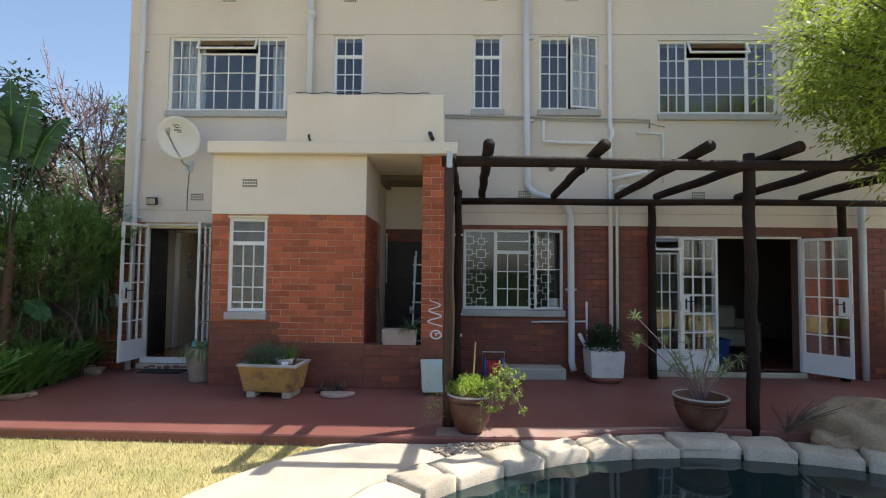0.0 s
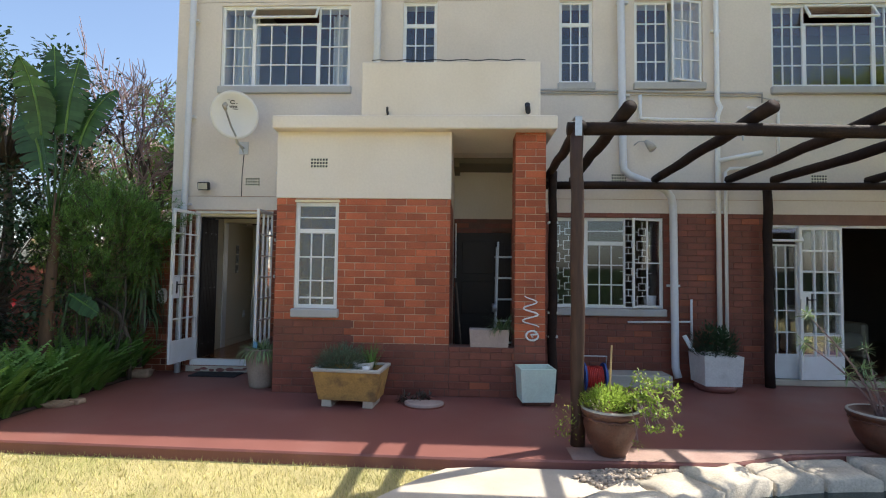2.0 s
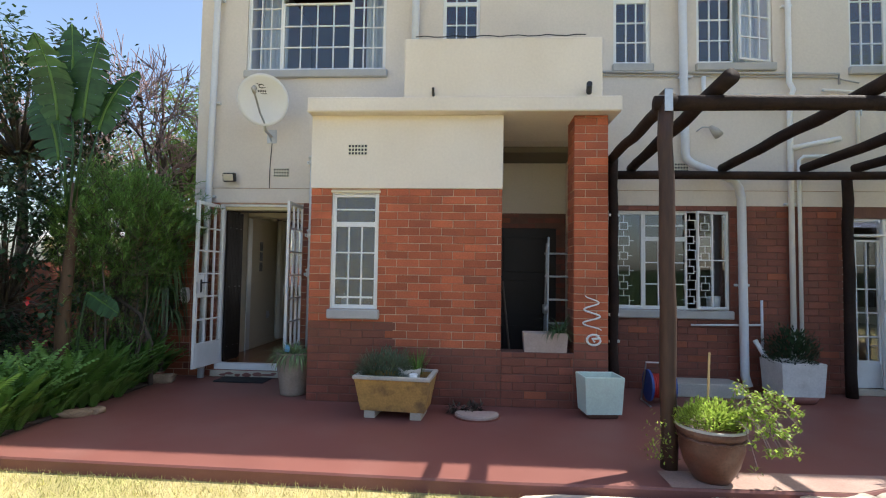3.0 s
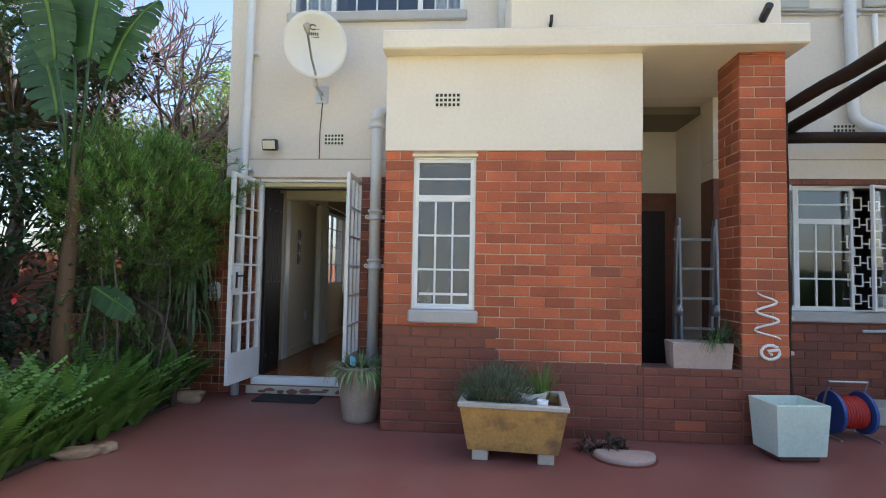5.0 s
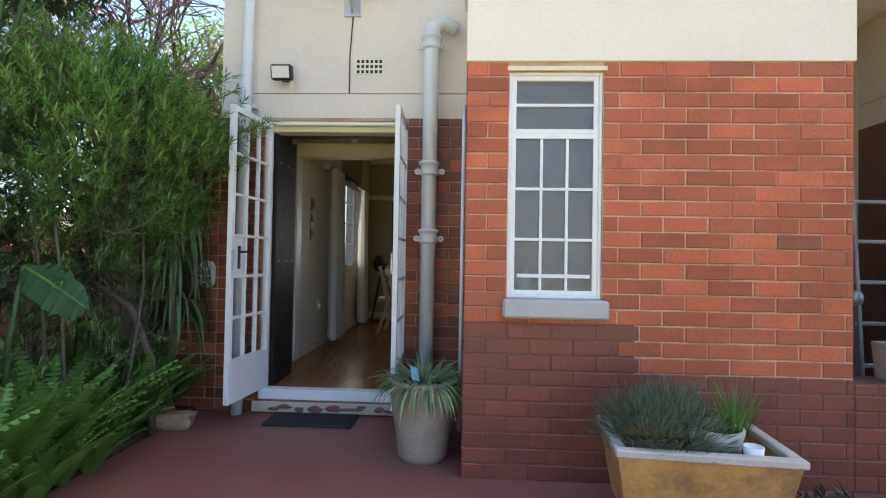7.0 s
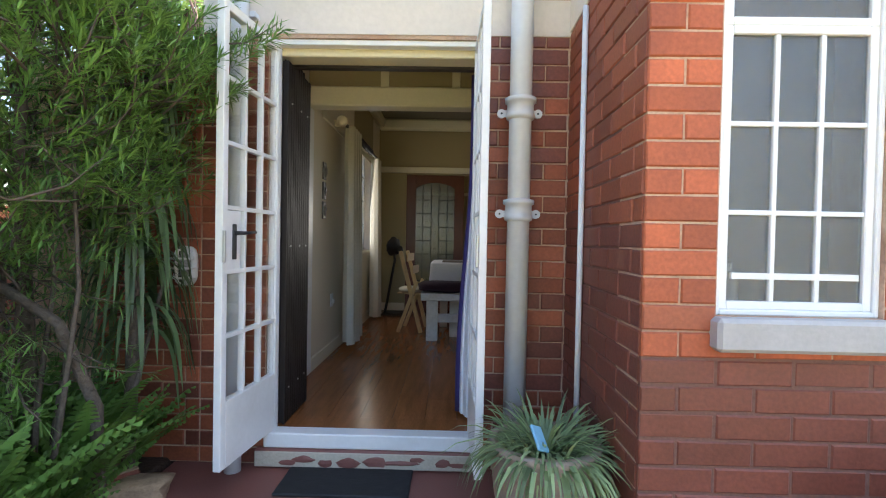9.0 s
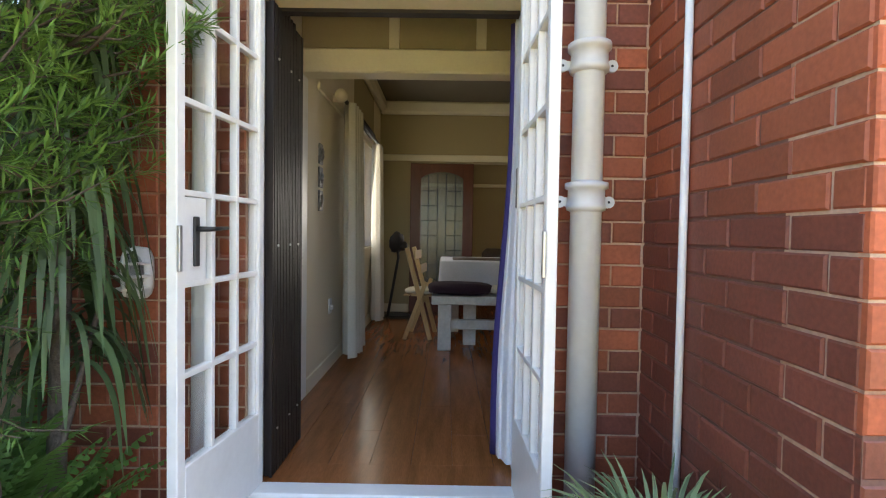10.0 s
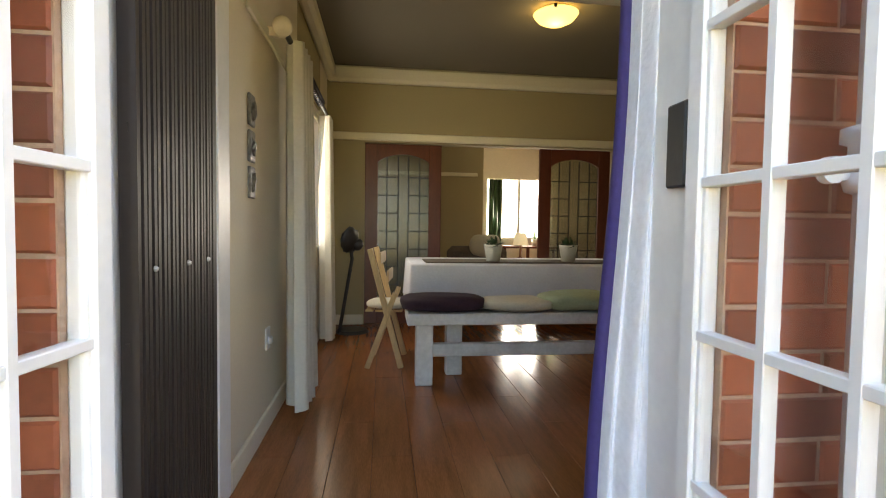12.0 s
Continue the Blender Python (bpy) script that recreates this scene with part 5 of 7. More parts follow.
ld = thing("ladder", (-0.62, 7.35, 0.0), "old aluminium stepladder leaning in the porch", "ladder")
for x in (-0.14, 0.20):
    part("rail", Shape().box(x - 0.012, -0.035, 0, x + 0.012, 0.035, 1.86, 0.004, m=pose(0, 0, 0, -6, 1.5, 0)), ALUMINIUM, ld)
    part("rail", Shape().box(x - 0.012, -0.03, 0, x + 0.012, 0.03, 1.78, 0.004, m=pose(0.0, 0.24, 0, 2, 1, 0)), ALUMINIUM, ld)
    part("hinge_knuckle", Shape().tube([(x - 0.03, 0.09, 0.98), (x + 0.03, 0.09, 0.98)], 0.055, 16), ALUMINIUM, ld, smooth=True)
for i in range(6):
    part("rung", Shape().box(-0.14, -0.02, -0.012, 0.2, 0.02, 0.012, 0.003, m=pose(0.0, 0.03 + i * 0.03, 0.25 + i * 0.28)), ALUMINIUM, ld)
br = thing("broom", (-1.15, 7.2, 0.0), "long handled tools leaning in the porch corner", "broom")
part("handle", Shape().tube([(0.0, 0, 0), (-0.12, 0.3, 1.3)], 0.012, 8), BARK, br)
part("head", Shape().box(-0.1, -0.03, 0, 0.1, 0.03, 0.12, 0.01), BLACK, br)
cr = thing("conduit", (-1.32, 8.3, 1.35), "white conduit on the porch wall", "pipe")
part("pipe", Shape().tube([(0.02, 0.3, 0.85), (0.02, 0.3, 0.0)], 0.012, 8), WHITE, cr)


def bowl_pot(name, at, r, h, label):
    th = thing(name, at, label, "plant pot")
    pot = part("pot", Shape().lathe([(0.001, 0), (r * 0.50, 0), (r * 0.56, 0.02), (r * 0.78, h * 0.30), (r * 0.93, h * 0.62), (r * 0.90, h * 0.78), (r * 0.94, h * 0.86), (r * 1.0, h * 0.9), (r * 1.02, h * 0.97), (r * 0.98, h), (r * 0.88, h), (r * 0.85, h * 0.88), (r * 0.001, h * 0.86)], 40), TERRACOTTA, th, smooth=True)
    part("rim_ring", Shape().tube([(r * 0.965 * math.cos(a), r * 0.965 * math.sin(a), h * 0.99) for a in [2 * math.pi * i / 40 for i in range(41)]], 0.012, 8), RIM, pot, "pale worn rim", smooth=True)
    part("rope_band", Shape().tube([(r * 0.935 * math.cos(a), r * 0.935 * math.sin(a), h * 0.80 + 0.006 * math.sin(14 * a)) for a in [2 * math.pi * i / 40 for i in range(41)]], 0.010, 8), TERRACOTTA, pot, smooth=True)
    return th


p1 = bowl_pot("plant_pot", (0.03, 4.97, 0.0), 0.225, 0.37, "brown clay pot with sunlit trailing herbs at the pergola post")
part("herb_cushion", mound(2600, (0.21, 0.21, 0.17), 0.035, 0.014, 11, 0.8), BRIGHTLEAF, p1, m=pose(-0.02, 0, 0.37))
sp = Shape()
ends = []
for i in range(16):
    a = rnd.uniform(-1.6, 1.0)
    o = Vector((math.cos(a), math.sin(a), 0))
    pts = [Vector((0.08, 0, 0.38)) + o * (0.08 + 0.07 * j) + Vector((0, 0, 0.11 * math.sin(j * 0.62) - 0.012 * j * j * 0.5 + 0.02 * (i % 4) * j)) for j in range(6)]
    sp.tube(pts, 0.003, 5)
    ends += [p + aim() * 0.03 for p in pts[1:] for _ in range(16)]
part("branching_stem", sp, TWIG, p1)
part("trailing_foliage", leaves(ends, [aim(1, 0.2) for _ in ends], [rnd.uniform(0.02, 0.045) for _ in ends], [0.02] * len(ends)), BRIGHTLEAF, p1)
part("cane", Shape().tube([(0.02, 0.1, 0.35), (0.05, 0.12, 0.85)], 0.008, 6), PINE, p1)
wisp = [(-0.36 + rnd.gauss(0, 0.05), rnd.gauss(0, 0.05), 0.12 + abs(rnd.gauss(0.08, 0.12))) for _ in range(160)]
part("weed_foliage", leaves(wisp, [aim(1, 0.4) for _ in wisp], [0.03] * 160, [0.012] * 160), BRIGHTLEAF, p1)

p2 = bowl_pot("plant_pot", (2.38, 5.22, 0.0), 0.265, 0.32, "brown glazed bowl with a spindly bare-stemmed shrub")
st = Shape()
tips = []
for i, (dx, dy, h) in enumerate(((-0.62, -0.1, 0.85), (-0.55, 0.05, 0.60), (-0.26, 0.1, 0.58), (-0.22, -0.1, 0.42), (-0.05, 0.1, 0.55), (0.10, -0.05, 0.60), (0.20, 0.1, 0.46), (0.26, 0.0, 0.38), (0.14, -0.12, 0.30), (-0.14, -0.14, 0.30), (0.30, -0.08, 0.44), (-0.34, 0.0, 0.34))):
    pts = [Vector((0.012 * i - 0.07 + dx * t ** 1.5, dy * t, 0.28 + h * t)) for t in (0, 0.25, 0.5, 0.75, 1.0)]
    st.tube(pts, [0.011, 0.009, 0.008, 0.006, 0.004], 7)
    tips += [(p, k) for p, k in ((pts[4], 34), (pts[3], 14 if i > 1 else 0))]
part("branching_stem", st, TWIG, p2, smooth=True)
at, ways = [], []
for p, k in tips:
    for _ in range(k):
        at.append(p + aim() * 0.015)
        ways.append(aim(1, 0.4))
part("foliage", leaves(at, ways, [rnd.uniform(0.06, 0.12) for _ in at], [0.013] * len(at)), URNLEAF, p2)

pr = thing("planter_box", (2.04, 7.36, 0.0), "square pale cement planter with a leafy bush by the wall", "planter")
part("box", tub(-0.22, -0.2, 0.22, 0.2, 0.08, 0.45, 0.02, 0.03), WHITEWOOD, pr)
part("saucer", Shape().lathe([(0.001, 0), (0.22, 0), (0.25, 0.05), (0.24, 0.08), (0.001, 0.08)], 28), PAVING, pr, smooth=True)
part("bush", mound(1500, (0.30, 0.26, 0.40), 0.06, 0.02, 21, 0.7), DARKLEAF, pr, m=pose(0, 0, 0.43))
tp = thing("garden_tap", (1.60, 7.62, 0.0), "white standpipe and tap against the wall", "tap")
part("pipe", Shape().tube([(-0.55, 0.06, 0.80), (0.28, 0.04, 0.82), (0.28, 0.02, 0.60)], 0.014, 8).tube([(0.28, 0.04, 0.42), (0.28, 0.04, 1.12)], 0.016, 8), PIPE, tp, smooth=True)
part("leaning_pipe", Shape().tube([(0.14, -0.06, 0.65), (0.42, -0.22, 0.05)], 0.028, 10), WHITE, tp, smooth=True)
hr = thing("hose_reel", (0.42, 7.0, 0.0), "blue hose reel wound with red hose", "hose reel")
drum = part("drum", Shape().tube([(-0.10, 0, 0.20), (0.10, 0, 0.20)], 0.11, 20), REDHOSE, hr, smooth=True)
for x in (-0.12, 0.12):
    part("side_disc", Shape().tube([(x - 0.012, 0, 0.20), (x + 0.012, 0, 0.20)], 0.17, 24), BLUEPLASTIC, hr)
part("frame", Shape().tube([(0.15, -0.16, 0.01), (0.15, 0.14, 0.01), (0.15, 0.05, 0.25), (0.15, -0.02, 0.45), (-0.15, -0.02, 0.45), (-0.15, 0.05, 0.25), (-0.15, 0.14, 0.01), (-0.15, -0.16, 0.01)], 0.010, 8), STEEL, hr)
for i in range(9):
    part("hose_coil", Shape().tube([(-0.09 + i * 0.022, 0.12 * math.cos(a), 0.20 + 0.12 * math.sin(a)) for a in [2 * math.pi * j / 20 for j in range(21)]], 0.012, 6), REDHOSE, drum, smooth=True)
lw = thing("low_block", (1.15, 7.55, 0.0), "low grey cement drain surround at the wall", "kerb")
part("surround", Shape().box(-0.55, -0.22, 0.0, 0.35, 0.14, 0.16, 0.012), RIM, lw)

# stones at the bed's edge
for i, (x, y, sx, sy, sz, tn) in enumerate(((-5.42, 7.32, 0.16, 0.10, 0.055, 12), (-5.34, 5.88, 0.13, 0.09, 0.03, 25), (-5.22, 5.98, 0.07, 0.06, 0.03, 0))):
    s = thing("stone", (x, y, 0.0), "flat rough beige stone lying at the bed's edge", "stone", "edging stones", turn=tn)
    part("stone_body", Shape().lump((sx, sy, sz), (0, 0, sz * 0.8), 16, 0.45, i * 3.1, 0.4), SANDY, s, smooth=True)
ob = thing("old_brick", (-5.60, 7.45, 0.0), "chipped brown hollow brick lying at the bed's edge", "brick", turn=52)
part("brick_body", Shape().box(-0.06, -0.13, 0.0, 0.06, 0.13, 0.10, 0.012), BRICK_DARK, ob)
part("brick_top", Shape().box(-0.055, -0.125, 0.10, 0.055, 0.125, 0.108, 0.004), SANDY, ob, "worn pale upper face")

# pool coping and boulders
k = 0
steps = [40 + i * 8.6 + rnd.uniform(-1.6, 1.6) for i in range(24)]
for i in range(23):
    a0, a1 = math.radians(steps[i] + 0.25), math.radians(steps[i + 1] - 0.25)
    s = thing("coping_stone", (*ring(0.13, (a0 + a1) / 2), -0.22), "pale rough sandstone coping block at the pool", "coping stone", "pool coping stones")
    c = Vector((*ring(0.13, (a0 + a1) / 2), 0))
    dep = rnd.uniform(0.17, 0.21)
    sh = Shape()
    na, nr, nz = 12, 7, 3
    rows = []
    for u in range(na + 1):
        for w in range(nr + 1):
            aa = a0 + (a1 - a0) * u / na
            kk = 0.12 - dep + 2 * dep * w / nr
            e = max(abs(u / na - 0.5), abs(w / nr - 0.5)) * 2
            z = 0.205 - 0.022 * e ** 10 + 0.034 * noise.noise((aa * 14, kk * 9, i * 2.0)) + 0.012 * (i % 3 - 1)
            p = Vector((*ring(kk, aa), 0)) - c
            sh.v.append((p.x, p.y, z))
    q = nr + 1
    sh.f += [(u * q + w, (u + 1) * q + w, (u + 1) * q + w + 1, u * q + w + 1) for u in range(na) for w in range(nr)]
    border = [u * q for u in range(na + 1)] + [na * q + w for w in range(1, q)] + [u * q + nr for u in range(na - 1, -1, -1)] + [w for w in range(nr - 1, 0, -1)]
    b0 = len(sh.v)
    sh.v += [(sh.v[j][0] * 0.97, sh.v[j][1] * 0.97, -0.02 + 0.03 * noise.noise((j * 0.7, i, 0))) for j in border]
    sh.f += [(border[j], border[(j + 1) % len(border)], b0 + (j + 1) % len(border), b0 + j) for j in range(len(border))]
    part("stone_body", sh, STONE, s, smooth=True)
for x, y, sx, sy, sz, t in ((4.12, 5.02, 0.62, 0.40, 0.26, 0.3), (4.85, 4.5, 0.6, 0.55, 0.26, 1.7), (3.5, 4.9, 0.2, 0.16, 0.10, 2.2)):
    s = thing("boulder", (x, y, -0.1), "big ochre sandstone boulder beside the pool", "boulder", "boulders by the pool")
    part("boulder_body", Shape().lump((sx, sy, sz), (0, 0, sz * 0.7), 30, 0.42, t * 5, 0.28), BOULDER, s, smooth=True)
ds = thing("dry_shrub", (3.16, 5.1, 0.0), "dry dark twiggy stems at the post's foot", "shrub")
tw = Shape()
for i in range(22):
    d = Vector((rnd.uniform(-0.2, 0.9), rnd.uniform(-0.4, 0.4), rnd.uniform(0.2, 0.7)))
    tw.tube([(0, 0, 0), d * 0.25 + Vector((0, 0, 0.02)), d * 0.5 - Vector((0, 0, 0.02))], [0.006, 0.005, 0.003], 5)
part("branching_stem", tw, BARK, ds)
pebbles = Shape()
for i in range(420):
    a = rnd.uniform(math.radians(112), math.radians(130))
    x, y = ring(rnd.uniform(0.33, 0.58), a)
    y = min(y, 4.75 + 0.02 * x)
    pebbles.lump((rnd.uniform(0.015, 0.035), rnd.uniform(0.012, 0.03), rnd.uniform(0.01, 0.02)), (x, y, -0.045), 6, 0.2, i)
tagged(part("pebbles", pebbles, PEBBLE, smooth=True), "loose river pebbles between terrace and coping", "pebbles", kind="stuff")

# ---- dining room ----
bench = thing("bench", (-4.26, 10.24, FZ), "whitewashed plank bench with cushions before the table", "bench")
part("seat", Shape().box(-0.06, -0.02, 0.42, 2.3, 0.34, 0.50, 0.008), WHITEWOOD, bench)
part("rail", Shape().box(0.1, 0.08, 0.18, 2.1, 0.14, 0.27, 0.006), WHITEWOOD, bench)
for x in (0.0, 2.1):
    for y in (0.0, 0.24):
        part("leg", Shape().box(x + y, y, 0.0, x + y + 0.12, y + 0.09, 0.42, 0.006), WHITEWOOD, bench)


def cushion(name, at, size, mat, label, turn=0.0):
    th = thing(name, at, label, "cushion", "cushions on the bench", turn=turn)
    part("pad", Shape().lump(size, (0, 0, size[2]), 24, 0.12, at[0], 0.35), mat, th, smooth=True)
    return th


cushion("cushion", (-4.06, 10.40, FZ + 0.50), (0.30, 0.20, 0.058), PLUM, "dark plum flat cushion on the bench")
cushion("cushion", (-3.53, 10.40, FZ + 0.50), (0.26, 0.20, 0.045), BEIGE, "cream flat cushion on the bench")
cushion("cushion", (-3.04, 10.41, FZ + 0.50), (0.30, 0.20, 0.065), GREENCUSH, "pale green cushion on the bench")

table = thing("dining_table", (-4.22, 11.03, FZ), "wooden dining table under a white cloth", "table")
part("tabletop", Shape().box(0, 0, 0.725, 2.4, 0.95, 0.765, 0.006), WHITEWOOD, table)
for x in (0.08, 2.22):
    for y in (0.08, 0.78):
        part("leg", Shape().box(x, y, 0, x + 0.09, y + 0.09, 0.725, 0.006), WHITEWOOD, table)
cl = Shape()
cx, nx = 2.46, 60
pts = []
for side in range(4):
    for i in range(nx):
        t = i / nx
        p = ((t * cx, 0), (cx, t * 1.01), (cx - t * cx, 1.01), (0, 1.01 - t * 1.01))[side]
        pts.append(p)
for z, k in ((0.777, 0.0), (0.765, 0.012), (0.63, 0.02), (0.42, 0.035)):
    for i, (x, y) in enumerate(pts):
        fold = k * (0.5 + 0.5 * math.sin(i * 0.55))
        dx, dy = (x - cx / 2), (y - 0.5)
        q = math.hypot(dx, dy)
        drop = z - (0.05 * (i % nx == 0) if z < 0.5 else 0)
        cl.v.append((x + dx / q * fold, y + dy / q * fold, drop))
n4 = len(pts)
cl.f += [(r * n4 + i, r * n4 + (i + 1) % n4, (r + 1) * n4 + (i + 1) % n4, (r + 1) * n4 + i) for r in range(3) for i in range(n4)] + [tuple(range(n4))]
cloth = thing("tablecloth", (-4.25, 11.00, FZ), "white cotton tablecloth hanging in folds over the table", "tablecloth")
part("cloth", cl, CLOTH, cloth, smooth=True)
run = thing("table_runner", (-4.12, 11.20, FZ + 0.78), "dark slatted table runner on the cloth", "table runner")
part("runner", Shape().box(0, -0.05, 0, 2.2, 0.35, 0.012, 0.004), BARK, run)


def small_pot(at, label):
    th = thing("plant_pot", at, label, "plant pot", "pots on the table")
    part("pot", Shape().lathe([(0.001, 0), (0.06, 0), (0.08, 0.13), (0.085, 0.15), (0.075, 0.15), (0.065, 0.12), (0.001, 0.12)], 24), POTCREAM, th, smooth=True)
    part("plant", mound(120, (0.07, 0.07, 0.07), 0.05, 0.02, 5, 0.4), DARKLEAF, th, m=pose(0, 0, 0.12))


small_pot((-3.50, 11.27, FZ + 0.792), "cream pot with a small plant on the table")
small_pot((-2.80, 11.27, FZ + 0.792), "cream pot with a small plant on the table")

ch = thing("folding_chair", (-4.42, 10.90, FZ), "pale pine folding chair beside the table", "chair", turn=84)
for x in (-0.2, 0.2):
    part("front_leg", Shape().box(x - 0.016, -0.022, 0, x + 0.016, 0.022, 0.95, 0.004, m=pose(0, -0.10, 0.0, -15, 0, 0)), PINE, ch)
    part("back_leg", Shape().box(x - 0.03, -0.02, 0, x + 0.0, 0.02, 0.62, 0.004, m=pose(0, 0.16, 0.0, 20, 0, 0)), PINE, ch)
for i in range(5):
    part("seat_slat", Shape().box(-0.18, -0.18 + i * 0.075, 0.43, 0.18, -0.12 + i * 0.075, 0.447, 0.003), PINE, ch)
for z, y in ((0.66, 0.0), (0.80, 0.06)):
    part("back_slat", Shape().box(-0.2, y, z, 0.2, y + 0.016, z + 0.09, 0.003), PINE, ch)
part("seat_pad", Shape().lump((0.19, 0.19, 0.03), (0, 0, 0.475), 18, 0.05, 1, 0.35), BEIGE, ch, "pale seat cushion", True)

fan = thing("exercise_fan", (-4.80, 12.05, FZ), "dark pedestal fan standing in the corner, off", "fan")
part("pole", Shape().tube([(-0.12, -0.1, 0.0), (0.0, 0.0, 0.75), (-0.02, 0, 0.95)], 0.018, 8), BLACK, fan)
part("base", Shape().lathe([(0.001, 0.03), (0.15, 0.03), (0.18, 0.0)], 20), BLACK, fan)
part("head", Shape().lump((0.11, 0.05, 0.15), (0, 0, 0), 20, 0.3, 3), BLACK, fan, smooth=True, m=pose(-0.02, -0.04, 0.95, 25, -30, 35))
part("motor", Shape().lump((0.07, 0.07, 0.06), (0.05, 0.04, 0.90), 14, 0.2), BLACK, fan, smooth=True)

# window in the side wall with its curtains
sw = thing("window_9", (-5.22, 10.55, 1.06), "white steel side window in bright daylight", "window", kind="structure", turn=90)
light(sw, 0.65, 1.30, 2, 4, m=pose(0, 0, 0))
light(sw, 0.65, 1.30, 2, 4, m=pose(0.65, 0, 0))
part("window_sill", Shape().box(0, -0.13, -0.03, 1.3, 0.06, 0.0, 0.005), TRIM, sw)


def hanging(name, y0, y1, x, z0, z1, label, folds):
    sh = Shape()
    nx, nz = folds * 8, 12
    for side in (0, 0.006):
        k = len(sh.v)
        for j in range(nz + 1):
            z = z0 + (z1 - z0) * j / nz
            for i in range(nx + 1):
                u = i / nx
                s = 0.8 + 0.2 * (1 - j / nz)
                sh.v.append((x + side + 0.065 * s * math.sin(u * folds * 2 * math.pi) + 0.02 * (1 - j / nz), (y0 + y1) / 2 + (u - 0.5) * (y1 - y0) * s, z + (0.015 * math.sin(u * 9) if j == 0 else 0)))
        w = nx + 1
        sh.f += [(k + j * w + i, k + j * w + i + 1, k + (j + 1) * w + i + 1, k + (j + 1) * w + i) for j in range(nz) for i in range(nx)]
    return tagged(part(name, sh, CURTAIN, smooth=True), label, "curtain")


hanging("curtain", 9.62, 10.14, -4.975, FZ + 0.07, 2.24, "cream cotton curtain drawn back, hanging to the floor", 4)
hanging("curtain", 11.45, 11.78, -5.02, FZ + 0.04, 2.24, "cream cotton curtain drawn back, hanging to the floor", 4)
rod = thing("curtain_rod", (-5.10, 9.52, 2.22), "white curtain rod with a ball finial", "curtain rod")
part("rod", Shape().tube([(0.10, 0.05, 0.03), (0.10, 2.31, 0.03)], 0.016, 10), BLACK, rod)
part("finial", Shape().lump((0.05, 0.06, 0.05), (0.10, 0.0, 0.03), 16, 0), OFFWHITE, rod, smooth=True)
part("bracket", Shape().box(0, 0.06, 0.0, 0.10, 0.09, 0.05, 0.004), OFFWHITE, rod)
for i in range(18):
    part("curtain_ring", Shape().tube([(0.10 + 0.03 * math.cos(a), 0.62 + i * 0.055, 0.03 + 0.03 * math.sin(a)) for a in [2 * math.pi * j / 10 for j in range(11)]], 0.005, 5), BLACK, rod)
pq = thing("wall_plaque", (-5.10, 9.285, 1.37), "three pewter relief plaques hung in a column", "wall plaque")
for i in range(3):
    part("plaque", Shape().box(0, -0.045, i * 0.165, 0.014, 0.045, i * 0.165 + 0.145, 0.004).lump((0.02, 0.03, 0.045), (0.012, 0.0, i * 0.165 + 0.072), 10, 0.5, i), PEWTER, pq)
so = thing("wall_socket", (-5.10, 9.61, 0.585), "white double wall socket", "socket")
part("plate", Shape().box(0, -0.04, 0, 0.012, 0.04, 0.12, 0.004).box(0.012, -0.02, 0.03, 0.03, 0.02, 0.07, 0.005), WHITE, so)

# ceiling lamp
lamp = thing("ceiling_lamp", (-3.16, 10.72, 2.965), "lit amber glass dish lamp on the ceiling", "ceiling lamp")
part("shade", Shape().lathe([(0.001, -0.125), (0.08, -0.115), (0.14, -0.085), (0.17, -0.05), (0.175, -0.04), (0.165, -0.045), (0.13, -0.08), (0.001, -0.11)], 32), LAMPSHADE, lamp, smooth=True).visible_shadow = False
part("ceiling_plate", Shape().lathe([(0.001, -0.02), (0.10, -0.02), (0.11, 0.0), (0.001, 0.0)], 24), TRIM, lamp, smooth=True)
for a in range(3):
    part("clip", Shape().box(0.16, -0.012, -0.055, 0.185, 0.012, -0.03, 0.003, m=pose(0, 0, 0, 0, 0, a * 120 + 10)), BLACK, lamp)


def leaded_door(name, x0, y, w, label):
    """A red-brown wood door leaf with an arched leaded light."""
    th = thing(name, (x0, y, FZ), label, "door", kind="structure")
    h, st = 2.005, 0.14
    part("stile", Shape().box(0, -0.02, 0, st, 0.02, h, 0.004), REDWOOD, th)
    part("stile", Shape().box(w - st, -0.02, 0, w, 0.02, h, 0.004), REDWOOD, th)
    part("bottom_rail", Shape().box(st, -0.02, 0, w - st, 0.02, 0.30, 0.004), REDWOOD, th)
    arch = Shape()
    m = 14
    for i in range(m):
        a, b = st + (w - 2 * st) * i / m, st + (w - 2 * st) * (i + 1) / m
        za, zb = [h - 0.20 + 0.09 * math.sin(math.pi * q / m) ** 0.7 if 0 < q < m else h - 0.20 for q in (i, i + 1)]
        for y2 in (-0.02, 0.02):
            arch.add([(a, y2, za), (b, y2, zb), (b, y2, h), (a, y2, h)], [(0, 1, 2, 3)])
        arch.add([(a, -0.02, za), (b, -0.02, zb), (b, 0.02, zb), (a, 0.02, za)], [(0, 1, 2, 3)])
    part("top_rail", arch, REDWOOD, th)
    p = part("pane", Shape().box(st, -0.003, 0.30, w - st, 0.003, h - 0.10), LEAD_GLASS, th)
    p.visible_shadow = False
    for i in range(1, 5):
        if i in (1, 2, 3, 4):
            x = st + (w - 2 * st) * (0.18, 0.40, 0.60, 0.82)[i - 1]
            part("lead_came", Shape().box(x - 0.005, -0.007, 0.30, x + 0.005, 0.007, h - 0.13), BLACK, th)
    for i in range(7):
        z = 0.44 + i * 0.20
        for a, b in ((st, st + (w - 2 * st) * 0.40), (st + (w - 2 * st) * 0.60, w - st)):
            part("lead_came", Shape().box(a, -0.007, z - 0.005, b, 0.007, z + 0.005), BLACK, th)
    return th


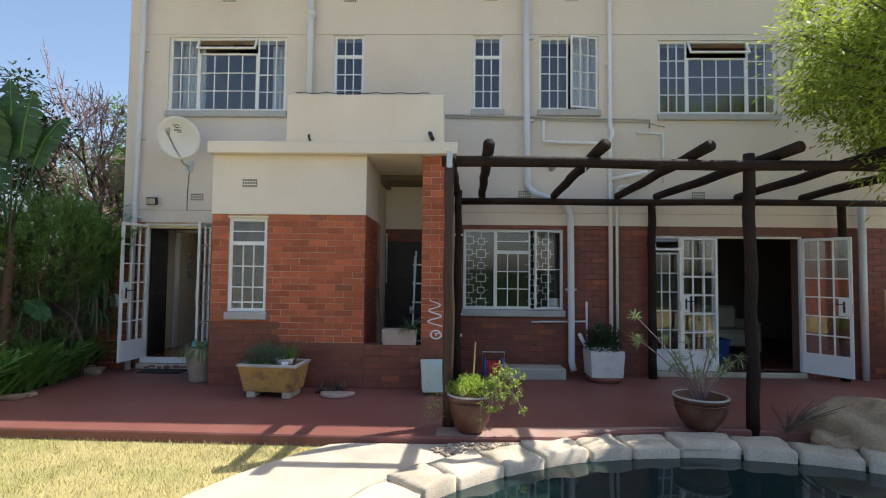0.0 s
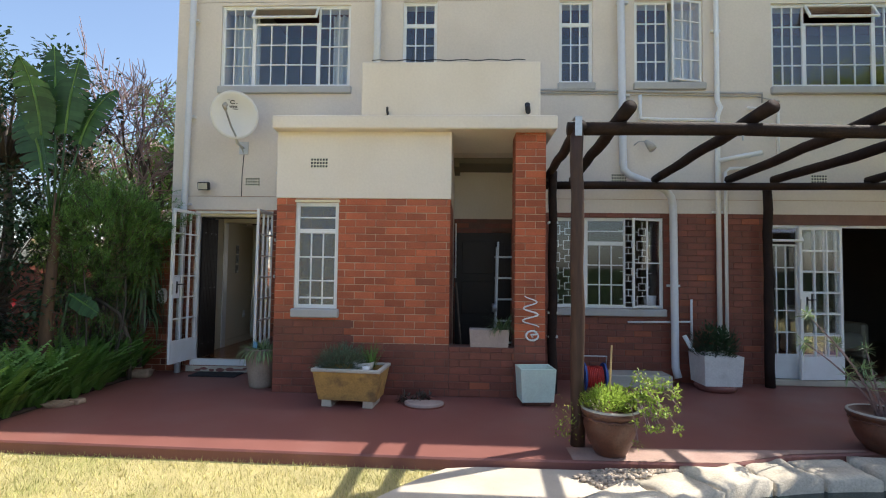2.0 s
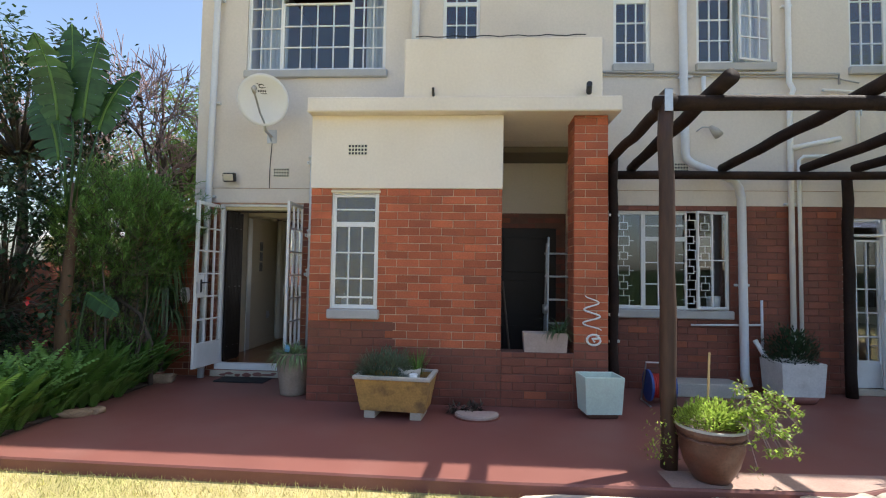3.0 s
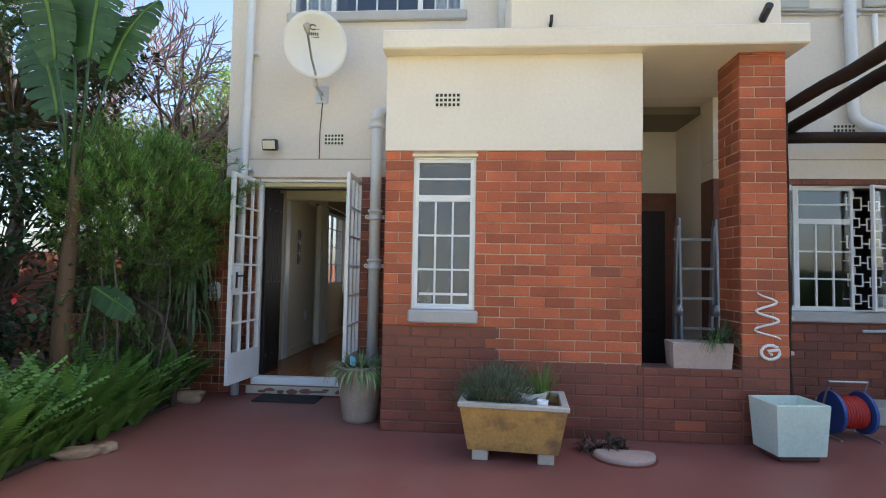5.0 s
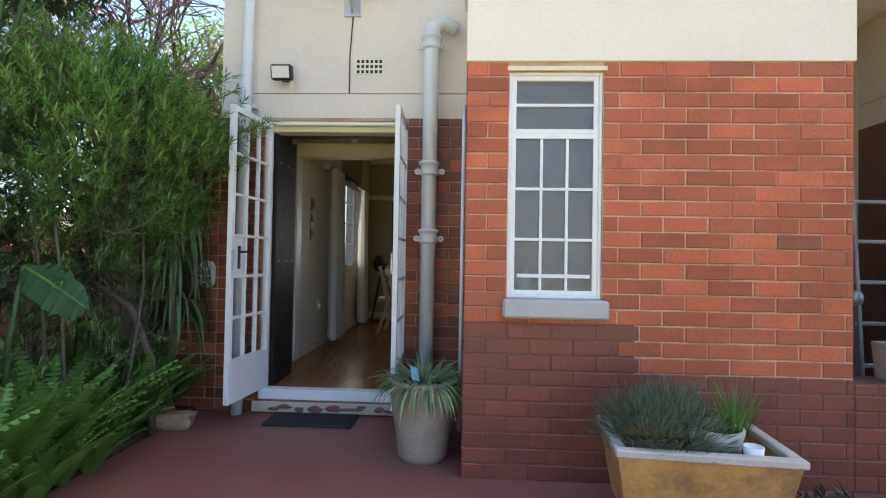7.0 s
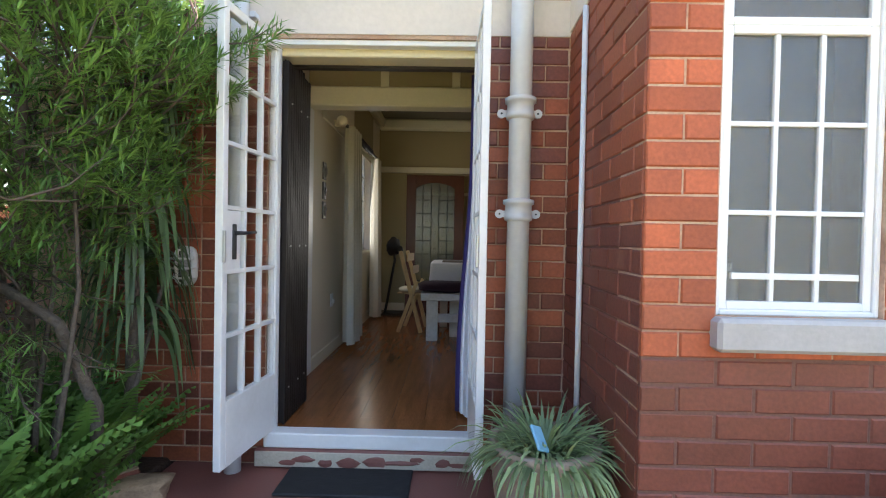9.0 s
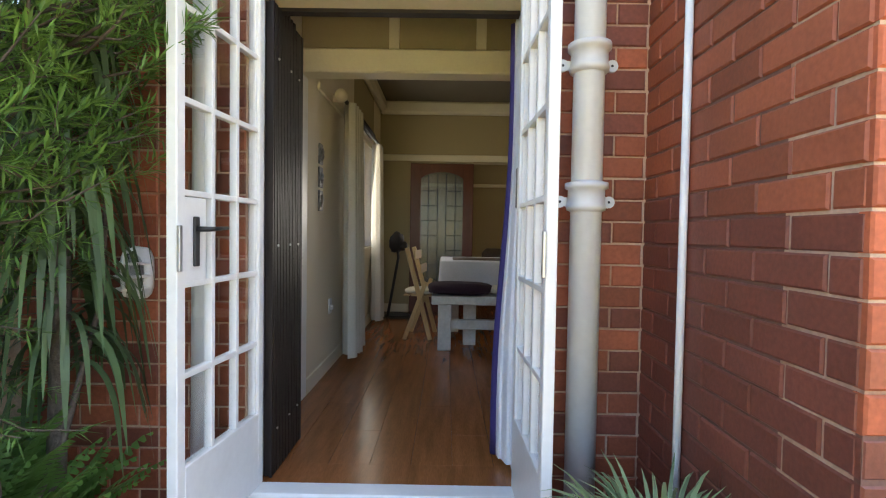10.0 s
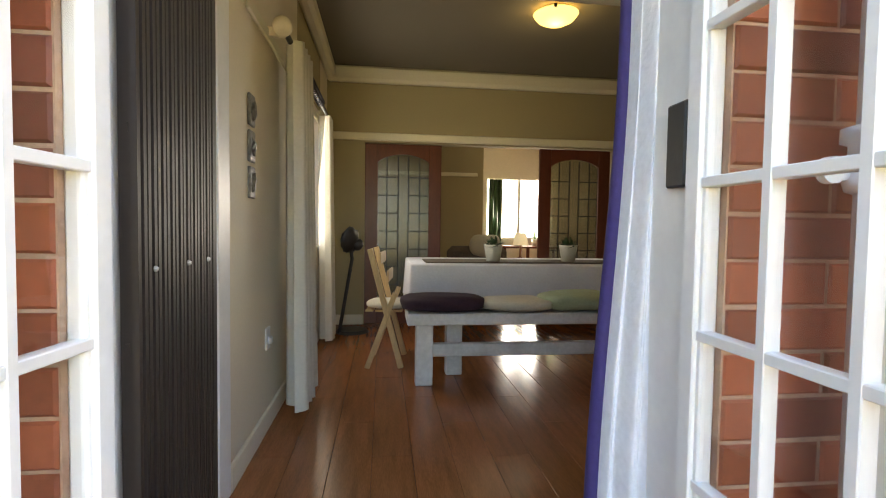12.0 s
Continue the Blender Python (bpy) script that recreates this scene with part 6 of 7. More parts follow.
leaded_door("door_5", -4.69, 12.50, 0.85, "red-brown wooden sliding door with leaded glass")
leaded_door("door_6", -2.70, 12.50, 0.85, "red-brown wooden sliding door with leaded glass")

# far room
dk = sheer("curtain", -2.44, -2.18, 16.45, 0.17, 2.2, DARKLEAF, "dark curtain gathered beside the far window", 3)
fw = thing("window_10", (-2.45, 16.70, 1.05), "white bay window in bright daylight", "window", kind="structure")
light(fw, 0.68, 1.2, 2, 3, m=pose(0, 0, 0))
light(fw, 0.67, 1.2, 2, 3, m=pose(0.68, 0, 0))
st_ = thing("side_table", (-2.3, 15.9, FZ), "dark wooden side table under the far window", "table")
part("tabletop", Shape().box(0, 0, 0.72, 1.1, 0.4, 0.76, 0.006), REDWOOD, st_)
for x in (0.05, 0.5, 1.0):
    part("leg", Shape().box(x, 0.05, 0, x + 0.05, 0.10, 0.72, 0.004), REDWOOD, st_)
tl = thing("table_lamp", (-2.42, 14.2, FZ), "small table lamp with a cream shade", "lamp")
part("base", Shape().lathe([(0.001, 0), (0.10, 0), (0.09, 0.60), (0.12, 0.62), (0.02, 0.66), (0.02, 0.86), (0.001, 0.86)], 20), REDWOOD, tl, smooth=True)
part("shade", Shape().lathe([(0.12, 0.84), (0.075, 1.02), (0.07, 1.02), (0.115, 0.84)], 24), CREAMSHADE, tl, smooth=True)
for x in (-1.95, -1.6):
    fp = thing("plant_pot", (x, 16.1, FZ + 0.76), "small pot plant on the side table", "plant pot", "pots by the far window")
    part("pot", Shape().lathe([(0.001, 0), (0.05, 0), (0.07, 0.13), (0.001, 0.12)], 16), POTCREAM, fp, smooth=True)
    part("plant", tuft(14, 1.0, 0.22, 0.015, 1.0, 0.3, 0.03, 8), STRAP, fp, m=pose(0, 0, 0.12))
ac = thing("armchair", (-3.25, 13.7, FZ), "dim upholstered armchair with a pale cushion in the far room", "armchair")
part("seat", Shape().box(-0.4, -0.35, 0.0, 0.4, 0.4, 0.45, 0.06), BARK, ac)
part("backrest", Shape().box(-0.4, -0.42, 0.4, 0.4, -0.25, 0.85, 0.07), BARK, ac)
part("cushion", Shape().lump((0.2, 0.08, 0.15), (0.1, -0.4, 0.86), 16, 0.15, 2, 0.3), BEIGE, ac, smooth=True)

# door curtain at the entry
cv = Shape()
nx, nz = 32, 16
for side in (0, 0.006):
    k = len(cv.v)
    for j in range(nz + 1):
        z = FZ + 0.03 + 2.0 * j / nz
        for i in range(nx + 1):
            u = i / nx
            edge_x = -3.886 - 0.068 * (1 - j / nz) - 0.012 * math.sin(2.2 * math.pi * j / nz)
            cv.v.append((edge_x + u * (-3.874 - edge_x) + side - 0.010 * math.sin(math.pi * u), 8.07 - 0.15 * u + 0.012 * math.sin(u * 16 + 0.8 * math.sin(2.5 * z)), z))
    w = nx + 1
    cv.f += [(k + j * w + i, k + j * w + i + 1, k + (j + 1) * w + i + 1, k + (j + 1) * w + i) for j in range(nz) for i in range(nx)]
dc = thing("door_curtain", (0, 0, 0), "pale blue lined door curtain with purple edge, drawn aside", "curtain")
part("cloth", cv, PALEBLUE, dc, smooth=True)
part("edging", Shape().tube([(-3.886 - 0.068 * (1 - j / 16) - 0.012 * math.sin(2.2 * math.pi * j / 16), 8.075, FZ + 0.03 + 2.0 * j / 16) for j in range(17)], 0.02, 10), PURPLE, dc, "deep purple curtain border", True)
block("wall_entry_east", -3.80, 8.0, FZ - 0.05, -3.70, 8.02, 2.94, OFFWHITE, "inner wall face beside the door")
hg = thing("gate_hinge", (-3.884, 7.84, 1.42), "black gate keep on the door frame", "bracket")
part("keep", Shape().box(-0.02, -0.035, -0.085, 0.0, 0.03, 0.085, 0.004), BLACK, hg)

# ---- planting bed ----
tagged(part("ground_bed", Shape().box(-9.0, 4.3, -0.12, -5.50, 12.5, 0.02, 0.01), EARTH), "dark garden bed soil beside the terrace", "soil", kind="structure")
tagged(part("wall_boundary", Shape().box(-9.2, -6, -0.1, -9.0, 30, 1.5), BRICK_DARK), "plain boundary wall behind the plants", "wall", kind="structure")


def fern_mesh(seed):
    q = random.Random(seed)
    sh = Shape()
    for i in range(22):
        a = q.uniform(0, 2 * math.pi)
        out = Vector((math.cos(a), math.sin(a), 0))
        s = Vector((-out.y, out.x, 0))
        le, p = q.uniform(0.30, 0.62), out * 0.03
        d = (out * q.uniform(0.10, 0.55) + Vector((0, 0, 1))).normalized()
        steps = 22
        root = len(sh.v)
        sh.v.append(tuple(p))
        for j in range(steps):
            nxt = p + d * le / steps
            t = j / steps
            w = 0.050 * math.sin(math.pi * (0.12 + 0.86 * t)) ** 0.8
            last, here = (root if j == 0 else here), len(sh.v)
            sh.v.append(tuple(nxt))
            for sgn in (1, -1):
                tip = p + s * sgn * w + d * (le / steps * 0.5 + 0.010) - Vector((0, 0, 0.010))
                sh.v += [tuple(tip - d * 0.005), tuple(tip + d * 0.005)]
                k = len(sh.v)
                sh.f.append((last, here, k - 1, k - 2))
            p = nxt
            d = (d + Vector((0, 0, -0.034)) + out * 0.016).normalized()
    return sh


fern_thing = []
for v in range(3):
    th = thing("fern", (-5.75, 5.0 + v * 0.4, 0.0), "arching green sword fern at the terrace edge", "fern", "ferns in the bed")
    quick("fronds", fern_mesh(30 + v), FERN, th)
    fern_thing.append(th)
q = random.Random(5)
for i in range(84):
    y = 4.6 + (i % 30) * 0.10 + q.uniform(-0.06, 0.06)
    x = (-5.68, -6.02, -5.49)[i // 30] + q.uniform(-0.12, 0.08)
    f = copy_thing(fern_thing[i % 3], pose(x, y, 0.0, 0, 0, q.uniform(0, 360)))
    f.scale = [q.uniform(0.95, 1.35) if i < 60 else q.uniform(0.6, 0.85)] * 3

# tall narrow-leaved shrub
sb = thing("shrub", (-5.72, 7.05, 0.0), "dense weeping shrub with narrow green leaves", "shrub")
wood, at, ways = Shape(), [], []
q = random.Random(11)
wood.tube([(0.25, 0.1, 0), (0.27, 0.05, 0.5), (0.15, 0.0, 0.85), (-0.15, -0.02, 1.05)], [0.028, 0.025, 0.022, 0.018], 9)
for i in range(14):
    x, y = q.uniform(-0.6, 0.3), q.uniform(-0.5, 0.5)
    wood.tube([(x * 0.4, y * 0.4, 0), (x * 0.8, y * 0.8, 0.5), (x * 0.9 + 0.05, y, 1.0), (x, y * 1.1, 1.6)], [0.014, 0.012, 0.009, 0.006], 6)
wood.tube([(-0.1, 0.2, 0), (-0.15, 0.2, 0.8), (-0.1, 0.1, 1.6), (-0.05, 0.1, 2.3)], [0.034, 0.03, 0.022, 0.012], 9)


def spray(root, tip, n, reach):
    """A twig that curves up to its tip, with slim leaves all round its outer half."""
    root, tip = Vector(root), Vector(tip)
    mid = root.lerp(tip, 0.55) + Vector((0, 0, -0.04))
    if n > 12 and q.random() < 0.6:
        wood.tube([root, mid, tip], [0.005, 0.004, 0.0015], 4)
    way = (tip - mid).normalized()
    for j in range(n):
        t = 1 - reach * q.random() ** 1.2
        p = mid.lerp(tip, t) if t > 0 else root.lerp(mid, 1 + t)
        around = Vector((q.gauss(0, 1), q.gauss(0, 1), q.gauss(0, 1))).normalized()
        at.append(p)
        ways.append(way * q.uniform(0.45, 1.1) + around * 0.75)


for i in range(1250):
    d = Vector((q.gauss(0, 1), q.gauss(0, 1), q.gauss(0.25, 0.9))).normalized()
    k = q.uniform(0.3, 1.0) ** 0.5 * (1 + 0.20 * noise.noise(d * 2.6))
    c = Vector((-0.10 + d.x * 0.86 * k, 0.02 + d.y * 0.85 * k, 1.86 + d.z * 0.84 * k))
    if c.x > 0.60 and c.z < 1.75:
        continue
    out = (Vector((d.x, d.y, 0.55 + 0.4 * d.z)) + Vector((q.gauss(0, 0.35), q.gauss(0, 0.35), q.gauss(0, 0.3)))).normalized()
    spray(c - out * 0.30, c, 36, 1.3)
for i in range(150):
    a2, k = q.uniform(0, 2 * math.pi), q.uniform(0.25, 0.85)
    c = Vector((-0.15 + math.cos(a2) * 0.8 * k, math.sin(a2) * 0.85 * k, q.uniform(0.55, 1.25)))
    if c.x > 0.45:
        continue
    out = (Vector((math.cos(a2), math.sin(a2), q.uniform(-0.7, 0.3)))).normalized()
    spray(c - out * 0.35, c, 26, 1.5)
for c in ((0.74, 0.40, 2.16), (0.82, 0.25, 2.02), (0.70, 0.2, 2.30), (0.62, 0.3, 2.42), (0.86, 0.32, 2.10)):
    for j in range(3):
        tip = Vector(c) + Vector((q.gauss(0.02, 0.06), q.gauss(0, 0.06), q.gauss(0, 0.06)))
        spray(tip - Vector((0.3, 0.02, 0.10)), tip, 30, 1.5)
part("wood", wood, BARK, sb, smooth=True)
quick("leaf_mass", leaves(at, ways, [q.uniform(0.05, 0.10) for _ in at], [q.uniform(0.006, 0.011) for _ in at], 0.12), NEEDLE, sb)

# strap-leaved plant between shrub and wall
dr = thing("strap_plant", (-5.53, 7.42, 0.0), "strap-leaved plant with drooping grey-green leaves", "plant")
part("cane", Shape().tube([(0, 0, 0), (0.02, 0.02, 1.0), (0.0, 0.05, 1.9)], 0.03, 8), BARK, dr, smooth=True)
skirt = Shape()
q = random.Random(44)
for i in range(260):
    a2, z = q.uniform(0, 2 * math.pi), q.uniform(0.7, 1.95)
    out = Vector((math.cos(a2), math.sin(a2), 0))
    s = Vector((-out.y, out.x, 0))
    p, d = Vector((0.01, 0.04, z)) + out * 0.02, (out + Vector((0, 0, q.uniform(0.2, 0.9)))).normalized()
    le, w, k = q.uniform(0.34, 0.60), q.uniform(0.014, 0.026), len(skirt.v)
    for j in range(9):
        t = w * (0.5, 0.9, 1.0, 1.0, 1.0, 0.9, 0.7, 0.45, 0.05)[j] / 2
        skirt.v += [tuple(p + s * t), tuple(p - s * t)]
        p = p + d * le / 8
        d = (d + Vector((0, 0, -0.62)) - out * 0.05).normalized() if j < 5 else d
    skirt.f += [(k + 2 * j, k + 2 * j + 1, k + 2 * j + 3, k + 2 * j + 2) for j in range(8)]
quick("leaf_skirt", skirt, STRAP, dr)

# tall paddle-leaved plant


def paddle(base, way, length, width, stalk, tears=7, seed=0):
    """A long leaf on a stalk, its blade torn into strips along the midrib."""
    q2 = random.Random(seed)
    base, way = Vector(base), Vector(way).normalized()
    sh = Shape()
    p = base.copy()
    d = way.copy()
    side = d.cross(Vector((0.2, -1, 0.3))).normalized()
    pts = [p.copy()]
    steps = 16
    for j in range(steps):
        p = p + d * length / steps
        d = (d + Vector((way.x * 0.10, way.y * 0.10, -0.055))).normalized()
        pts.append(p.copy())
    for sgn in (1, -1):
        for j in range(steps):
            t0, t1 = j / steps, (j + 1) / steps
            w0, w1 = [width * math.sin(math.pi * (0.06 + 0.92 * t)) ** 0.55 for t in (t0, t1)]
            if q2.random() < tears / steps:
                w1 *= q2.uniform(0.7, 0.95)
            sag = Vector((0, 0, -0.35)) * width * q2.uniform(0.2, 1.0)
            k = len(sh.v)
            a, b = pts[j], pts[j + 1]
            sh.v += [tuple(a), tuple(b), tuple(b + side * sgn * w1 * 0.55 + sag * 0.25), tuple(b + side * sgn * w1 + sag), tuple(a + side * sgn * w0 + sag), tuple(a + side * sgn * w0 * 0.55 + sag * 0.25)]
            sh.f += [(k, k + 1, k + 2, k + 5), (k + 5, k + 2, k + 3, k + 4)]
    return sh, pts


def paddle_plant(at, specs, label):
    th = thing("paddle_plant", at, label, "plant")
    if specs[0][0][2] > 1:
        part("stem", Shape().tube([(0, 0, 0), (-0.02, 0, 0.8), (0.02, 0.02, 1.7), (0.02, 0.02, 2.3)], [0.075, 0.065, 0.05, 0.03], 10), TRUNK, th, smooth=True)
    for i, (root, tip, le, w) in enumerate(specs):
        root, tip = Vector(root), Vector(tip)
        sh, pts = paddle(tip, (tip - root) + Vector((0, 0, 0.2)), le, w, 1, 6, i + 3)
        quick("leaf_blade", sh, BANANA, th)
        part("leaf_stalk", Shape().tube([root, root.lerp(tip, 0.5) + Vector((0.02, 0, 0.05)), tip], [0.016, 0.012, 0.009], 8), BANANA, th, smooth=True)
        part("midrib", Shape().tube(pts, [0.014] * 10 + [0.006] * 7, 6), FERN, th, smooth=True)
    return th


paddle_plant((-5.95, 6.4, 0.0), [((0.0, 0, 2.0), (-0.03, 0, 3.1), 0.95, 0.17), ((0.03, 0, 2.0), (0.10, 0.0, 3.0), 0.9, 0.20), ((0, 0.04, 2.0), (0.20, 0.1, 2.9), 0.8, 0.18),
                                 ((-0.02, 0, 1.9), (-0.10, -0.1, 2.95), 0.9, 0.20), ((-0.03, 0.02, 1.8), (-0.20, 0.05, 2.55), 0.85, 0.22)], "tall torn paddle-leaved plant above the hedge")
paddle_plant((-6.0, 4.9, 0.0), [((0, 0, 0), (0.28, -0.1, 1.22), 0.75, 0.15), ((0, 0, 0), (-0.5, 0, 1.3), 0.8, 0.18), ((0, 0.1, 0), (-0.3, 0.3, 1.7), 0.9, 0.2)], "young paddle-leaved plant leaning over the bed")
low = thing("paddle_plant", (-5.95, 6.55, 0.0), "low broad leaf drooping under the shrub", "plant")
sh, pts = paddle((0.16, -0.05, 1.12), (1, -0.15, -0.45), 0.46, 0.11, 1, 3, 8)
quick("leaf_blade", sh, BANANA, low)
part("leaf_stalk", Shape().tube([(0, 0, 0), (0.04, 0, 0.7), (0.16, -0.05, 1.12)], [0.02, 0.015, 0.011], 8), STRAP, low, smooth=True)
part("midrib", Shape().tube(pts, [0.010] * 10 + [0.005] * 7, 6), FERN, low, smooth=True)


def leafy(name, at, size, count, le, wd, mat, label, trunk=0.06, clumps=60, seed=1, twigs=True):
    """A tree or bush: trunk, limbs and clumps of small leaves with gaps between."""
    th = thing(name, at, label, "tree" if size[2] > 1.2 else "shrub")
    q3 = random.Random(seed)
    wood, lp, lw = Shape(), [], []
    top = at[2] * 0 + size[3]
    wood.tube([(0, 0, -0.1), (0.05 * size[0], 0.03, top * 0.5), (0.0, 0.0, top)], [trunk, trunk * 0.8, trunk * 0.45], 9)
    for i in range(clumps):
        d = Vector((q3.gauss(0, 1), q3.gauss(0, 1), q3.gauss(0, 1))).normalized()
        k = q3.uniform(0.35, 1.0) ** 0.5 * (1 + 0.3 * noise.noise(d * 1.9 + Vector((seed, 0, 0))))
        c = Vector((d.x * size[0] * k, d.y * size[1] * k, size[3] + d.z * size[2] * k))
        start = Vector((0, 0, max(0.2, size[3] - size[2] * 0.6 + 0.2 * size[2] * q3.random())))
        wood.tube([start, start.lerp(c, 0.55) + Vector((0, 0, 0.08 * size[2])), c], [trunk * 0.35, trunk * 0.2, trunk * 0.06], 5)
        r = min(size[:3]) * q3.uniform(0.2, 0.36)
        for j in range(count // clumps):
            o = Vector((q3.gauss(0, 0.5), q3.gauss(0, 0.5), q3.gauss(0, 0.36))) * r
            lp.append(c + o)
            lw.append(o + Vector((q3.gauss(0, r * 0.6), q3.gauss(0, r * 0.6), q3.gauss(0, r * 0.4))))
    part("trunk", wood, BARK, th, smooth=True)
    quick("crown", leaves(lp, lw, [le * q3.uniform(0.6, 1.3) for _ in lp], [wd * q3.uniform(0.7, 1.2) for _ in lp], 0.2), mat, th)
    return th


hb = leafy("shrub", (-6.75, 6.5, 0.0), (0.75, 0.9, 1.05, 1.45), 6500, 0.08, 0.045, DARKLEAF, "dark leafy shrub with red flowers", 0.04, 90, 3)
for i, (x, y, z) in enumerate(((0.35, -0.72, 0.95), (0.15, -0.80, 1.02), (0.62, -0.35, 1.05), (0.50, -0.62, 0.80))):
    part("flower", leaves([(x, y, z)] * 8, [aim(1, 0.1) for _ in range(8)], [0.06] * 8, [0.04] * 8), REDPETAL, hb, "red blossom")
leafy("shrub", (-6.9, 8.7, 0.0), (0.9, 1.0, 1.1, 1.3), 5000, 0.09, 0.04, DARKLEAF, "dark dense shrub behind the bed", 0.05, 70, 8)
leafy("shrub", (-6.7, 4.7, 0.0), (0.6, 0.7, 0.8, 0.9), 3500, 0.07, 0.035, DARKLEAF, "dark low shrub at the bed's end", 0.04, 50, 9)
leafy("tree", (-8.3, 8.2, 0.0), (1.5, 1.6, 1.2, 3.6), 8000, 0.11, 0.05, DARKLEAF, "dark evergreen tree behind the bed", 0.09, 80, 12)
leafy("tree", (-9.2, 16.5, 0.0), (2.4, 2.4, 2.2, 5.0), 15000, 0.16, 0.075, TREELEAF, "sunlit green tree behind the house corner", 0.16, 130, 14)
leafy("tree", (-12.5, 18.0, 0.0), (2.6, 2.6, 2.0, 4.2), 9000, 0.18, 0.08, TREELEAF, "sunlit green tree beyond the wall", 0.16, 90, 15)

# bare twiggy tree
bt = thing("bare_tree", (-7.7, 10.6, 0.0), "bare purplish twiggy tree behind the bed", "tree")
q = random.Random(21)
limbs, fine = Shape(), Shape()


def grow(p, d, le, r, depth):
    """Limbs that fork again and again, the thinnest in a mesh of their own."""
    p, d = Vector(p), Vector(d).normalized()
    if p.x + d.x * le > 2.0:
        return
    bend = p + d * le * 0.5 + Vector((q.gauss(0, 0.05), q.gauss(0, 0.05), q.gauss(0, 0.03))) * le
    e = p + d * le
    (limbs if depth > 2 else fine).tube([p, bend, e], [r, r * 0.85, r * 0.65], 7 if depth > 2 else 4, False)
    if depth == 0:
        return
    for _ in range(3 if depth > 1 else 4):
        nd = d + Vector((q.gauss(0, 0.5), q.gauss(0, 0.5), q.gauss(0.05, 0.42)))
        grow(p + d * le * q.uniform(0.5, 1.0), nd, le * q.uniform(0.6, 0.82), max(r * 0.58, 0.007), depth - 1)


for a in range(5):
    grow((0, 0, 0.5), (math.cos(a * 1.3), math.sin(a * 1.3), 1.7), 2.0, 0.07, 5)
part("trunk", Shape().tube([(0, 0, -0.1), (0, 0, 0.7)], [0.13, 0.11], 10).add([], []), BARK, bt, smooth=True)
part("limb_frame", limbs, BARK, bt, smooth=True)
quick("twigwork", fine, TWIG, bt)

# overhanging tree by the pool
leafy("tree", (5.55, 5.25, 0.0), (2.0, 1.2, 1.45, 3.85), 52000, 0.085, 0.028, OVERLEAF, "feathery yellow-green tree overhanging the pergola", 0.13, 200, 33)
# neighbour's house beyond the wall
nh = thing("house", (-15.5, 24.0, 0.0), "distant white-roofed neighbouring house behind the trees", "house")
part("wall", Shape().box(-4, -3, 0, 4, 3, 2.6), PLASTER, nh)
part("roof", Shape().add([(-4.4, -3.4, 2.6), (4.4, -3.4, 2.6), (4.4, 3.4, 2.6), (-4.4, 3.4, 2.6), (-4.4, 0, 4.2), (4.4, 0, 4.2)], [(0, 1, 5, 4), (2, 3, 4, 5), (0, 4, 3), (1, 2, 5), (0, 3, 2, 1)]), WHITE, nh)
part("window", Shape().box(-1, -3.02, 0.9, 0.4, -3.0, 1.9), GLASS, nh)

# behind the walker: unseen walls added, dark green for the panes to reflect
tagged(part("wall_garden", Shape().box(-9, -8.2, -0.1, 14, -8.0, 1.6), DARKLEAF), "plain dark green wall added unseen behind the lawn for reflections", "wall", kind="structure")
tagged(part("wall_garden_2", Shape().box(11, -8, -0.1, 11.2, 17, 1.6), DARKLEAF), "plain dark green wall added unseen at the side for reflections", "wall", kind="structure")
# lawn grass
rng = np.random.default_rng(3)
N = 60000
px, py = rng.uniform(-7.0, 0.0, N), rng.uniform(1.0, 4.95, N)
cop = ((px - PC[0]) / (PR[0] + 1.02)) ** 2 + ((py - PC[1]) / (PR[1] + 1.02)) ** 2
keep = (cop > 1.0) & (py < 4.74 - 0.053 * (px + 1.35)) & ((px > -5.5) | (py < 4.3))
px, py = px[keep], py[keep]
N = len(px)
ang, hgt, lean = rng.uniform(0, 2 * np.pi, N), rng.uniform(0.018, 0.05, N), rng.normal(0, 0.018, (N, 2))
w = 0.0035
verts = np.empty((N, 3, 3))
verts[:, 0] = np.stack([px - w * np.cos(ang), py - w * np.sin(ang), np.full(N, -0.105)], 1)
verts[:, 1] = np.stack([px + w * np.cos(ang), py + w * np.sin(ang), np.full(N, -0.105)], 1)
verts[:, 2] = np.stack([px + lean[:, 0], py + lean[:, 1], -0.10 + hgt], 1)
me = bpy.data.meshes.new("grass")
me.from_pydata(verts.reshape(-1, 3).tolist(), [], np.arange(3 * N).reshape(-1, 3).tolist())
me.materials.append(BLADE)
tagged(new("grass", me), "short dry yellow-green lawn grass", "grass", kind="stuff")

# dining floor planks
planks = {}
floor_base = bpy.data.objects["floor_dining"]
PW, PL = 0.19, 1.25
for i in range(int((DR + 5.12) / PW) + 1):
    x0, x1 = -5.10 + i * PW, min(-5.10 + (i + 1) * PW - 0.0015, DR)
    if x1 - x0 < 0.03:
        continue
    y = 8.0 - (i * 0.43) % PL
    while y < 12.45:
        a, b = max(y, 8.0), min(y + PL - 0.0015, 12.45)
        y += PL
        if b - a < 0.05:
            continue
        key = (round(x1 - x0, 3), round(b - a, 3))
        if key not in planks:
            planks[key] = Shape().box(0, 0, -0.012, key[0], key[1], 0.0, 0.0012).mesh("plank", PLANK)
        ob = new("plank", planks[key])
        ob.parent = floor_base
        ob.location = (x0, a, FZ)

# ---- bricks ----
brick_meshes = {}


